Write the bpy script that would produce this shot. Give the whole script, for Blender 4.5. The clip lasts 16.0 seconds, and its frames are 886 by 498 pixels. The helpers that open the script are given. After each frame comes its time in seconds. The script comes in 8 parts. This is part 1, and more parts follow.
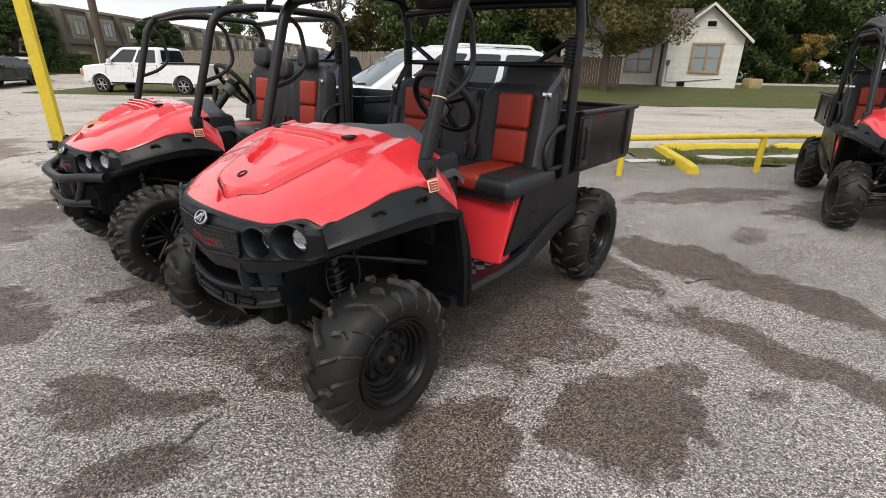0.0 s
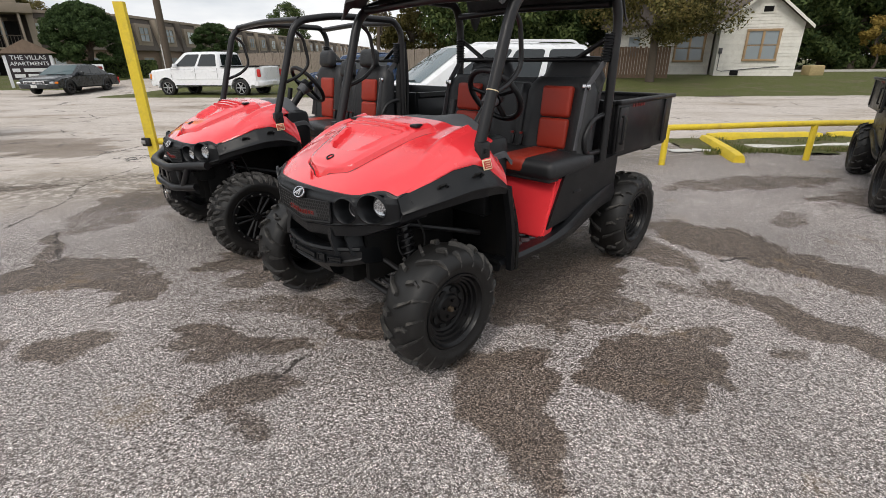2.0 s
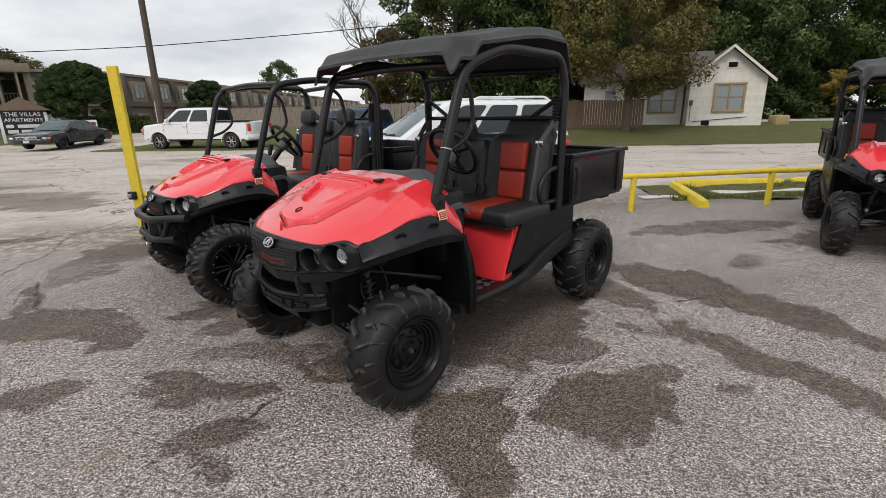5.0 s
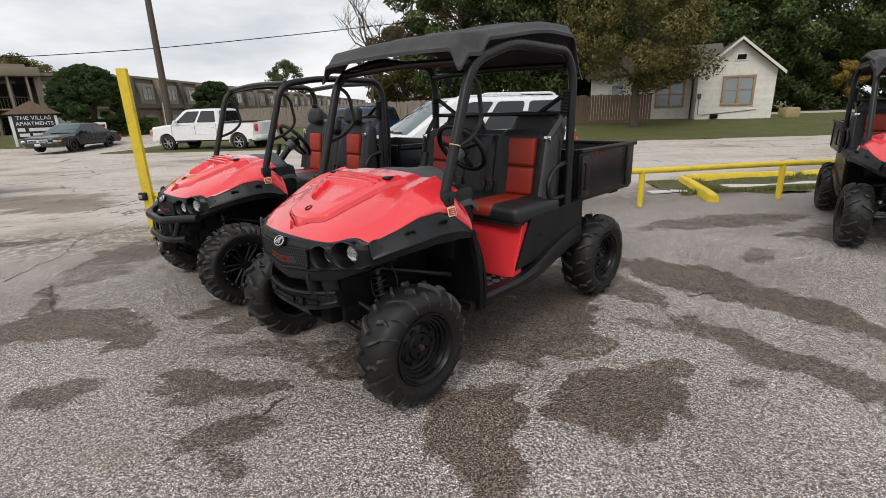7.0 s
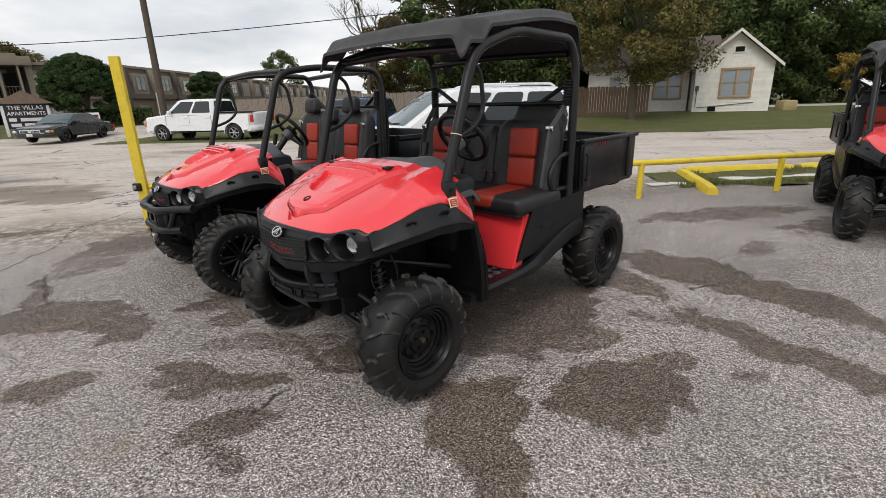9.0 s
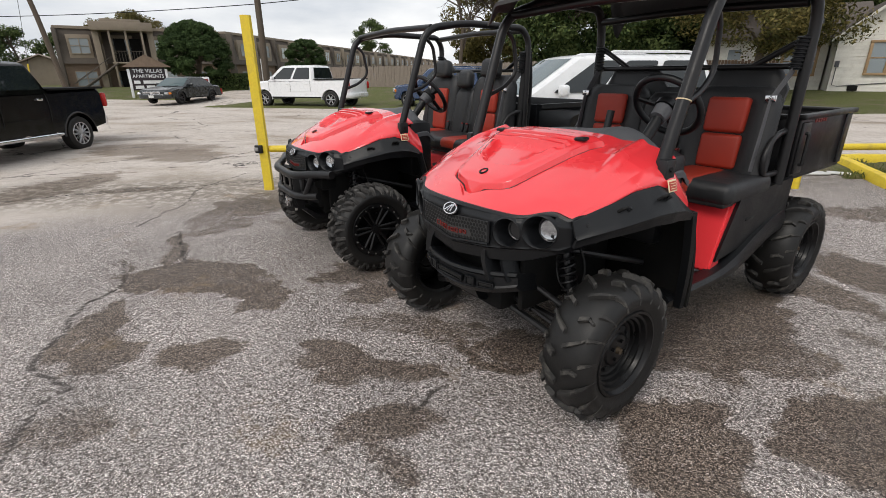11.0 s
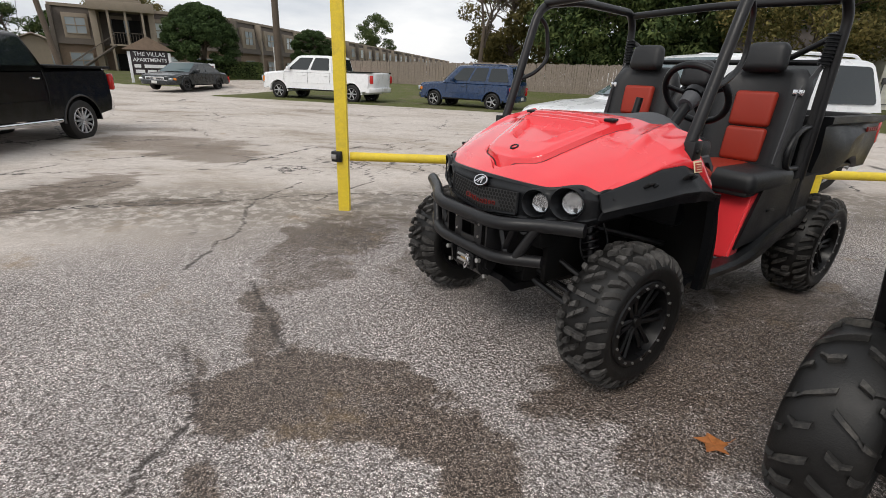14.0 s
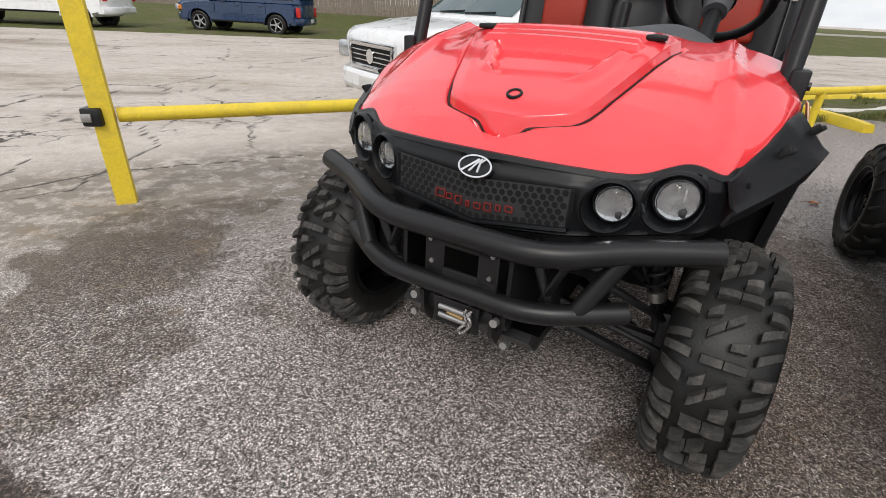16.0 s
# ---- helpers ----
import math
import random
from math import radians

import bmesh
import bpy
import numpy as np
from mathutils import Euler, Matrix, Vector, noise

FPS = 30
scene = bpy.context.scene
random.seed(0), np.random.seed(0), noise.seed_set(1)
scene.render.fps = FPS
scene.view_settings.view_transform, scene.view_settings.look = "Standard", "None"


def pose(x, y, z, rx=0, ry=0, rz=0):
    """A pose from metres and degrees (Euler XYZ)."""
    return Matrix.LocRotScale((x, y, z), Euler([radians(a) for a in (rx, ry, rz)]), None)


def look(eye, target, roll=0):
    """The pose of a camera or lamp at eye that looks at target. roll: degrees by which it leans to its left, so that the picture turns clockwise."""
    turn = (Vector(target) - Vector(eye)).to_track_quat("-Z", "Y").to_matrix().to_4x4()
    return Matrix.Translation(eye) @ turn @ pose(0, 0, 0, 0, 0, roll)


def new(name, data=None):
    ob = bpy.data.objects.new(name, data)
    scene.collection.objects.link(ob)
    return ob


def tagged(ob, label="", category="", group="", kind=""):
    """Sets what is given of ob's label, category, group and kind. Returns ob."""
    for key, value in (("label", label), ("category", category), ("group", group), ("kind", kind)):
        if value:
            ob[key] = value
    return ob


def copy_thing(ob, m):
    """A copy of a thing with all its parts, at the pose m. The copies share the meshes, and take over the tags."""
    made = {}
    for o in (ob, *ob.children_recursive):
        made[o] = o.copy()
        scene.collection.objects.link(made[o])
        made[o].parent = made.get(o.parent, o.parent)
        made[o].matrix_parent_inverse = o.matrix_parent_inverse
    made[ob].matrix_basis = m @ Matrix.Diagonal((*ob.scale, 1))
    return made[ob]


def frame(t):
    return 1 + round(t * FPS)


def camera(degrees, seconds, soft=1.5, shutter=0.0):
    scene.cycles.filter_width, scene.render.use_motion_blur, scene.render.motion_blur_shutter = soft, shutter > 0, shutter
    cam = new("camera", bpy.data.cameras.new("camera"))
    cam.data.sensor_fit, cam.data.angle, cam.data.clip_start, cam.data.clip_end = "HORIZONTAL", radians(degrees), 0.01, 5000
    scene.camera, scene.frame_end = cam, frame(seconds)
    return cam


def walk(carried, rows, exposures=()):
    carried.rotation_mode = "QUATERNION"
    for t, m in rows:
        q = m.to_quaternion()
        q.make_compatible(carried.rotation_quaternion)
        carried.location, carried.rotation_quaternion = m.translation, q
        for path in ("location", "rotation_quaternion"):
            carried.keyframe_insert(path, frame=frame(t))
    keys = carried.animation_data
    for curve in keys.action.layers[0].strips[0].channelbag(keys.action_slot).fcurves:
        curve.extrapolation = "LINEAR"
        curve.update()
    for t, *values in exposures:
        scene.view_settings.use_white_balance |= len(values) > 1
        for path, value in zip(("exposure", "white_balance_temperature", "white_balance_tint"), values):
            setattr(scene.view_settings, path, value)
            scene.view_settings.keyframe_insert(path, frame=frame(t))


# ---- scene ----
cam = camera(86.5, 16.0, soft=0.7)
PATH = [
    (0, (0.11, 0.086, 1.544), (0.04, 1.946, 0.814), 1.2),
    (0.5, (0.115, 0.005, 1.547), (-0.084, 1.851, 0.803), 1.2),
    (1, (0.033, -0.139, 1.548), (-0.209, 1.704, 0.81), 0.5),
    (1.5, (-0.002, -0.259, 1.547), (-0.237, 1.583, 0.806), -0.1),
    (2, (0.076, -0.353, 1.56), (-0.168, 1.486, 0.814), -0.5),
    (2.5, (0.203, -0.441, 1.559), (-0.038, 1.398, 0.81), -0.8),
    (3, (0.242, -0.479, 1.592), (0.003, 1.375, 0.882), -0.7),
    (3.5, (0.259, -0.48, 1.618), (0.036, 1.408, 0.995), -0.5),
    (4, (0.275, -0.487, 1.612), (0.079, 1.42, 1.043), -0.7),
    (6.5, (0.256, -0.517, 1.611), (0.018, 1.39, 1.056), -1.6),
    (7, (0.255, -0.51, 1.607), (0.016, 1.393, 1.039), -1.8),
    (7.5, (0.244, -0.495, 1.6), (-0.007, 1.401, 1.014), -1.7),
    (8, (0.269, -0.493, 1.601), (0.044, 1.402, 1.003), -1.6),
    (8.2, (0.263, -0.493, 1.602), (0.046, 1.403, 1.004), -1.6),
    (10.3, (-0.082, -0.358, 1.551), (-0.412, 1.515, 0.932), -1.2),
    (10.5, (-0.177, -0.328, 1.545), (-0.548, 1.529, 0.902), -1.2),
    (11, (-0.425, -0.177, 1.524), (-0.942, 1.625, 0.829), -0.4),
    (11.5, (-0.781, -0.033, 1.526), (-1.459, 1.702, 0.799), 0.9),
    (12, (-1.196, 0.047, 1.529), (-2.009, 1.711, 0.774), 0.9),
    (12.5, (-1.505, 0.293, 1.505), (-2.366, 1.918, 0.72), 0.2),
    (13, (-1.818, 0.503, 1.49), (-2.646, 2.155, 0.723), 0.1),
    (13.5, (-2.101, 0.682, 1.479), (-2.798, 2.415, 0.762), 1.0),
    (14, (-2.332, 1.028, 1.41), (-2.81, 2.841, 0.714), 2.3),
    (14.5, (-2.614, 1.325, 1.356), (-2.831, 3.186, 0.657), 4.7),
    (15, (-2.809, 1.616, 1.335), (-2.77, 3.472, 0.592), 5.8),
    (15.5, (-2.924, 1.943, 1.301), (-2.698, 3.754, 0.484), 4.9),
    (16, (-3.048, 2.216, 1.278), (-2.721, 3.964, 0.360), 3.0),
]
walk(cam, [(t, look(eye, target, roll)) for t, eye, target, roll in PATH],
     exposures=[(0, 0.22), (1.5, 0.12), (3, 0.03), (4, -0.07), (8, -0.02), (10.5, 0.03), (11.5, 0.10), (12.5, 0.0), (13.5, -0.06), (14.5, 0.18), (15.5, 0.25), (16, 0.18)])


# ---- light ----
def clouded_sky():
    w = bpy.data.worlds.new("overcast")
    scene.world = w
    w.use_nodes = True
    nt = w.node_tree
    nt.nodes.clear()
    out = nt.nodes.new("ShaderNodeOutputWorld")
    bg = nt.nodes.new("ShaderNodeBackground")
    sky = nt.nodes.new("ShaderNodeTexSky")
    sky.sky_type, sky.sun_disc = "NISHITA", False
    sky.sun_elevation, sky.sun_rotation = radians(48), radians(200)
    sky.air_density, sky.dust_density = 1.0, 4.0
    dim = nt.nodes.new("ShaderNodeVectorMath")
    dim.operation = "SCALE"
    dim.inputs["Scale"].default_value = 0.10
    geo = nt.nodes.new("ShaderNodeTexCoord")
    mp = nt.nodes.new("ShaderNodeMapping")
    mp.inputs["Scale"].default_value = (1.6, 1.6, 5.5)
    n1 = nt.nodes.new("ShaderNodeTexNoise")
    n1.inputs["Scale"].default_value, n1.inputs["Detail"].default_value = 1.7, 7.0
    n1.inputs["Roughness"].default_value = 0.55
    ramp = nt.nodes.new("ShaderNodeValToRGB")
    e = ramp.color_ramp.elements
    e[0].position, e[0].color = 0.34, (0.62, 0.655, 0.71, 1)
    e[1].position, e[1].color = 0.66, (1.0, 1.0, 1.0, 1)
    mix = nt.nodes.new("ShaderNodeMixRGB")
    mix.inputs[0].default_value = 0.88
    L = nt.links.new
    L(geo.outputs["Generated"], mp.inputs["Vector"])
    L(mp.outputs["Vector"], n1.inputs["Vector"])
    L(n1.outputs["Fac"], ramp.inputs["Fac"])
    L(sky.outputs["Color"], dim.inputs[0])
    L(dim.outputs["Vector"], mix.inputs[1])
    L(ramp.outputs["Color"], mix.inputs[2])
    L(mix.outputs["Color"], bg.inputs["Color"])
    bg.inputs["Strength"].default_value = 1.08
    L(bg.outputs["Background"], out.inputs["Surface"])


clouded_sky()
sun = new("sun", bpy.data.lights.new("sun", "SUN"))
sun.data.energy, sun.data.angle, sun.data.color = 1.3, radians(24), (1.0, 0.95, 0.88)
sun.matrix_world = look((0, 0, 30), (6.0, 16.5, 10.0))


# ---- materials ----
def material(name, colour, rough=0.6, metal=0.0, vary=0.12, scale=6.0, grain=60.0, bump=0.15, coat=0.0, dirt=None, dirt_amount=0.0, per_piece=0.0, spec=0.5):
    """A painted, plastic, wooden or stone surface with variation at two scales and fine relief."""
    m = bpy.data.materials.new(name)
    m.use_nodes = True
    nt = m.node_tree
    b = nt.nodes["Principled BSDF"]
    L = nt.links.new
    co = nt.nodes.new("ShaderNodeTexCoord")
    big = nt.nodes.new("ShaderNodeTexNoise")
    big.inputs["Scale"].default_value, big.inputs["Detail"].default_value = scale, 5.0
    fine = nt.nodes.new("ShaderNodeTexNoise")
    fine.inputs["Scale"].default_value, fine.inputs["Detail"].default_value = grain, 3.0
    L(co.outputs["Object"], big.inputs["Vector"])
    L(co.outputs["Object"], fine.inputs["Vector"])
    hsv = nt.nodes.new("ShaderNodeHueSaturation")
    hsv.inputs["Color"].default_value = (*colour, 1)
    ad = nt.nodes.new("ShaderNodeMath")
    ad.operation = "ADD"
    L(big.outputs["Fac"], ad.inputs[0])
    L(fine.outputs["Fac"], ad.inputs[1])
    mr = nt.nodes.new("ShaderNodeMapRange")
    mr.inputs["From Min"].default_value, mr.inputs["From Max"].default_value = 0.6, 1.4
    mr.inputs["To Min"].default_value, mr.inputs["To Max"].default_value = 1 - vary, 1 + vary
    L(ad.outputs[0], mr.inputs["Value"])
    last = mr.outputs[0]
    if per_piece:
        inf = nt.nodes.new("ShaderNodeObjectInfo")
        r2 = nt.nodes.new("ShaderNodeMapRange")
        r2.inputs["To Min"].default_value, r2.inputs["To Max"].default_value = 1 - per_piece, 1 + per_piece
        L(inf.outputs["Random"], r2.inputs["Value"])
        mu = nt.nodes.new("ShaderNodeMath")
        mu.operation = "MULTIPLY"
        L(last, mu.inputs[0])
        L(r2.outputs[0], mu.inputs[1])
        last = mu.outputs[0]
    L(last, hsv.inputs["Value"])
    col = hsv.outputs["Color"]
    if dirt:
        dn = nt.nodes.new("ShaderNodeTexNoise")
        dn.inputs["Scale"].default_value, dn.inputs["Detail"].default_value = scale * 0.7 + 1.5, 8.0
        dn.inputs["Roughness"].default_value = 0.7
        L(co.outputs["Object"], dn.inputs["Vector"])
        dr = nt.nodes.new("ShaderNodeMapRange")
        dr.inputs["From Min"].default_value, dr.inputs["From Max"].default_value = 0.48, 0.72
        dr.inputs["To Max"].default_value = dirt_amount
        L(dn.outputs["Fac"], dr.inputs["Value"])
        mx = nt.nodes.new("ShaderNodeMixRGB")
        mx.inputs[2].default_value = (*dirt, 1)
        L(dr.outputs[0], mx.inputs[0])
        L(col, mx.inputs[1])
        col = mx.outputs[0]
    L(col, b.inputs["Base Color"])
    rr = nt.nodes.new("ShaderNodeMapRange")
    rr.inputs["From Min"].default_value, rr.inputs["From Max"].default_value = 0.3, 0.7
    rr.inputs["To Min"].default_value, rr.inputs["To Max"].default_value = max(rough - 0.08, 0.02), min(rough + 0.08, 1)
    L(big.outputs["Fac"], rr.inputs["Value"])
    L(rr.outputs[0], b.inputs["Roughness"])
    b.inputs["Metallic"].default_value = metal
    b.inputs["Specular IOR Level"].default_value = spec
    b.inputs["Coat Weight"].default_value = coat
    b.inputs["Coat Roughness"].default_value = 0.06
    if bump:
        bn = nt.nodes.new("ShaderNodeBump")
        bn.inputs["Strength"].default_value, bn.inputs["Distance"].default_value = bump, 0.004
        L(fine.outputs["Fac"], bn.inputs["Height"])
        L(bn.outputs["Normal"], b.inputs["Normal"])
    return m


def glass_material(name, tint, rough=0.03, spec=0.9):
    """Car or house glass seen from outside: dark, smooth and reflecting."""
    m = bpy.data.materials.new(name)
    m.use_nodes = True
    b = m.node_tree.nodes["Principled BSDF"]
    b.inputs["Base Color"].default_value = (*tint, 1)
    b.inputs["Roughness"].default_value = rough
    b.inputs["Specular IOR Level"].default_value = spec
    return m


def clear_glass(name):
    m = bpy.data.materials.new(name)
    m.use_nodes = True
    b = m.node_tree.nodes["Principled BSDF"]
    b.inputs["Base Color"].default_value = (0.95, 0.97, 0.97, 1)
    b.inputs["Roughness"].default_value = 0.02
    b.inputs["IOR"].default_value = 1.25
    b.inputs["Transmission Weight"].default_value = 1.0
    return m


red_paint = material("red_plastic", (0.82, 0.042, 0.052), 0.22, vary=0.04, scale=3, grain=300, bump=0.02, coat=0.9, dirt=(0.6, 0.09, 0.07), dirt_amount=0.10)
black_plastic = material("black_plastic", (0.0050, 0.0056, 0.0068), 0.37, vary=0.2, scale=7, grain=420, bump=0.2, dirt=(0.018, 0.018, 0.018), dirt_amount=0.25, spec=0.34)
black_metal = material("black_powder_coat", (0.008, 0.008, 0.009), 0.36, vary=0.2, scale=9, grain=500, bump=0.12, dirt=(0.035, 0.03, 0.026), dirt_amount=0.2, spec=0.4)
dark_under = material("dark_underbody", (0.005, 0.005, 0.005), 0.75, vary=0.3, scale=9, grain=100, bump=0.3, dirt=(0.02, 0.016, 0.012), dirt_amount=0.35, spec=0.2)
rubber = material("tyre_rubber", (0.0075, 0.0072, 0.007), 0.50, vary=0.25, scale=11, grain=160, bump=0.25, dirt=(0.020, 0.018, 0.015), dirt_amount=0.35, spec=0.40)
lug_rubber = material("dusty_tread_rubber", (0.030, 0.029, 0.028), 0.60, vary=0.3, scale=22, grain=160, bump=0.3, dirt=(0.13, 0.12, 0.105), dirt_amount=0.7, spec=0.25)
lug_dusty = material("chalky_tread_rubber", (0.045, 0.043, 0.041), 0.75, vary=0.35, scale=16, grain=140, bump=0.3, dirt=(0.16, 0.152, 0.143), dirt_amount=0.7, spec=0.25)
seat_black = material("black_seat_vinyl", (0.013, 0.0135, 0.015), 0.5, vary=0.15, scale=5, grain=350, bump=0.3)
seat_red = material("red_seat_vinyl", (0.33, 0.026, 0.010), 0.5, vary=0.12, scale=5, grain=350, bump=0.3)
chrome = material("chrome", (0.75, 0.75, 0.76), 0.12, metal=1.0, vary=0.03, bump=0.0)
steel = material("bare_steel", (0.42, 0.41, 0.40), 0.4, metal=0.9, vary=0.15, grain=120, bump=0.1)
lens = material("clear_lamp_lens", (0.52, 0.53, 0.55), 0.10, metal=1.0, vary=0.25, scale=30, grain=70, bump=0.22)
lamp_cover = clear_glass("lamp_glass")
dark_lens = material("dark_lamp_bowl", (0.03, 0.03, 0.032), 0.2, vary=0.2, scale=20, bump=0.1)
grey_cowl = material("grey_plastic", (0.075, 0.078, 0.085), 0.55, vary=0.15, grain=400, bump=0.25)
yellow_paint = material("yellow_paint", (0.78, 0.58, 0.035), 0.55, vary=0.12, scale=5, grain=70, bump=0.35, dirt=(0.35, 0.24, 0.07), dirt_amount=0.55)
white_paint = material("white_paint", (0.78, 0.79, 0.80), 0.3, vary=0.03, bump=0.02, coat=0.4, dirt=(0.5, 0.5, 0.48), dirt_amount=0.15)
black_paint = material("black_car_paint", (0.0035, 0.0035, 0.004), 0.16, vary=0.1, bump=0.0, spec=0.42)
blue_paint = material("blue_car_paint", (0.006, 0.028, 0.085), 0.28, vary=0.08, bump=0.01, coat=0.6)
grey_paint = material("grey_car_paint", (0.022, 0.026, 0.029), 0.30, metal=0.2, vary=0.08, bump=0.01, coat=0.5)
glass_dark = glass_material("tinted_glass", (0.014, 0.019, 0.021), 0.03, 0.65)
glass_light = glass_material("windscreen_glass", (0.05, 0.085, 0.09), 0.03, 0.6)
red_lens = material("red_lamp_lens", (0.45, 0.015, 0.012), 0.15, vary=0.1, scale=30, bump=0.05)
amber_lens = material("amber_lamp_lens", (0.75, 0.22, 0.02), 0.15, vary=0.1, scale=30, bump=0.05)


# ---- mesh tools ----
def part(name, bm, mat, parent=None, label="", smooth=40, kind=""):
    """Links a bmesh as one mesh object, under parent if there is one."""
    bmesh.ops.recalc_face_normals(bm, faces=bm.faces)
    me = bpy.data.meshes.new(name)
    bm.to_mesh(me)
    bm.free()
    return mesh_part(name, me, mat, parent, label, smooth, kind)


def mesh_part(name, me, mat, parent=None, label="", smooth=40, kind=""):
    mats = mat if isinstance(mat, (list, tuple)) else [mat]
    for x in mats:
        me.materials.append(x)
    if smooth:
        me.shade_smooth()
        me.set_sharp_from_angle(angle=radians(smooth))
    ob = new(name, me)
    if parent:
        ob.parent = parent
    return tagged(ob, label, kind=kind)


def thing(name, m, label, category, group="", kind=""):
    ob = new(name)
    ob.empty_display_size = 0.1
    ob.matrix_world = m
    return tagged(ob, label, category, group, kind)


def rbox(bm, c, s, bevel=0.01, rot=None, seg=2, taper=1.0):
    """A box of size s round c with rounded edges; taper narrows its top."""
    r = bmesh.ops.create_cube(bm, size=1.0)["verts"]
    for v in r:
        k = taper if v.co.z > 0 else 1.0
        v.co = Vector((v.co.x * s[0] * k, v.co.y * s[1] * k, v.co.z * s[2]))
    if bevel > 0:
        es = list({e for v in r for e in v.link_edges})
        got = bmesh.ops.bevel(bm, geom=es, offset=min(bevel, min(s) * 0.45), segments=seg, affect="EDGES", profile=0.5)
        r = list({v for f in got["faces"] for v in f.verts} | {v for v in r if v.is_valid})
    m = Matrix.Translation(c) @ (rot.to_4x4() if rot else Matrix())
    for v in r:
        v.co = m @ v.co
    return r


def smooth_path(pts, n=6):
    """Points rounded by a Catmull-Rom curve."""
    p = [Vector(x) for x in pts]
    if len(p) < 3:
        return p
    out = []
    q = [2 * p[0] - p[1], *p, 2 * p[-1] - p[-2]]
    for i in range(1, len(q) - 2):
        a, b, c, d = q[i - 1:i + 3]
        for k in range(n):
            t = k / n
            out.append(0.5 * ((2 * b) + (c - a) * t + (2 * a - 5 * b + 4 * c - d) * t * t + (3 * b - a - 3 * c + d) * t ** 3))
    return out + [p[-1]]


def bent(pts, radius=0.08, n=5):
    """A polyline whose corners are rounded off with the given radius."""
    p = [Vector(x) for x in pts]
    out = [p[0]]
    for a, b, c in zip(p, p[1:], p[2:]):
        d1, d2 = (a - b), (c - b)
        r = min(radius, d1.length * 0.45, d2.length * 0.45)
        s, e = b + d1.normalized() * r, b + d2.normalized() * r
        for k in range(n + 1):
            t = k / n
            out.append(s * (1 - t) ** 2 + b * 2 * t * (1 - t) + e * t * t)
    return out + [p[-1]]


def tube(bm, pts, r=0.02, seg=10, r2=None, flat=1.0):
    """A round bar along points, with closed ends; r2 is the radius at its end."""
    pts = [Vector(p) for p in pts]
    rings = []
    n = len(pts)
    side = None
    for i, p in enumerate(pts):
        d = (pts[min(i + 1, n - 1)] - pts[max(i - 1, 0)])
        if d.length < 1e-9:
            d = Vector((0, 0, 1))
        d.normalize()
        if side is None:
            side = d.orthogonal().normalized()
        side = (side - d * side.dot(d))
        side = side.normalized() if side.length > 1e-6 else d.orthogonal().normalized()
        up = d.cross(side)
        rr = r if r2 is None else r + (r2 - r) * i / max(n - 1, 1)
        rings.append([bm.verts.new(p + (side * math.cos(a) + up * math.sin(a) * flat) * rr) for a in (2 * math.pi * k / seg for k in range(seg))])
    skin(bm, rings, True, True)


def skin(bm, rings, closed=True, caps=False):
    for a, b in zip(rings, rings[1:]):
        m = len(a)
        for k in range(m if closed else m - 1):
            try:
                bm.faces.new((a[k], a[(k + 1) % m], b[(k + 1) % m], b[k]))
            except ValueError:
                pass
    if caps:
        bm.faces.new(rings[0][::-1])
        bm.faces.new(rings[-1])


def loft(bm, rings, closed=True, caps=True):
    skin(bm, [[bm.verts.new(Vector(p)) for p in r] for r in rings], closed, caps)


def lathe(bm, prof, axis_m, seg=40, closed=False):
    """Turns a profile of (radius, offset along the axis) round the x axis of axis_m."""
    rings = []
    for k in range(seg):
        a = 2 * math.pi * k / seg
        rings.append([bm.verts.new(axis_m @ Vector((o, r * math.cos(a), r * math.sin(a)))) for r, o in prof])
    m = len(prof)
    for k in range(seg):
        a, b = rings[k], rings[(k + 1) % seg]
        for i in range(m if closed else m - 1):
            bm.faces.new((a[i], a[(i + 1) % m], b[(i + 1) % m], b[i]))


def plate(bm, outline, thick, place):
    """A flat piece: an outline of (x, y) given thickness along z, then placed."""
    lo = [bm.verts.new(place @ Vector((x, y, 0))) for x, y in outline]
    hi = [bm.verts.new(place @ Vector((x, y, thick))) for x, y in outline]
    bm.faces.new(lo[::-1])
    bm.faces.new(hi)
    n = len(lo)
    for k in range(n):
        bm.faces.new((lo[k], lo[(k + 1) % n], hi[(k + 1) % n], hi[k]))


def sheet(bm, f, nu, nv, thick=0.0, normal=(0, 0, -1)):
    """A curved panel: f(s, t) for s, t in 0..1, given thickness along normal."""
    g = [[bm.verts.new(f(i / nu, j / nv)) for j in range(nv + 1)] for i in range(nu + 1)]
    for i in range(nu):
        for j in range(nv):
            bm.faces.new((g[i][j], g[i + 1][j], g[i + 1][j + 1], g[i][j + 1]))
    if thick:
        off = Vector(normal) * thick
        h = [[bm.verts.new(g[i][j].co + off) for j in range(nv + 1)] for i in range(nu + 1)]
        for i in range(nu):
            for j in range(nv):
                bm.faces.new((h[i][j + 1], h[i + 1][j + 1], h[i + 1][j], h[i][j]))
        rim = [(g[i][0], h[i][0]) for i in range(nu + 1)] + [(g[nu][j], h[nu][j]) for j in range(1, nv + 1)] + [(g[i][nv], h[i][nv]) for i in range(nu - 1, -1, -1)] + [(g[0][j], h[0][j]) for j in range(nv - 1, 0, -1)]
        for (a, b), (c, d) in zip(rim, rim[1:] + rim[:1]):
            bm.faces.new((a, b, d, c))


def lerp_table(table, x):
    """Linear reading of a table of (x, y)."""
    return float(np.interp(x, [t[0] for t in table], [t[1] for t in table]))


def step01(a, b, x):
    t = min(max((x - a) / (b - a), 0), 1)
    return t * t * (3 - 2 * t)


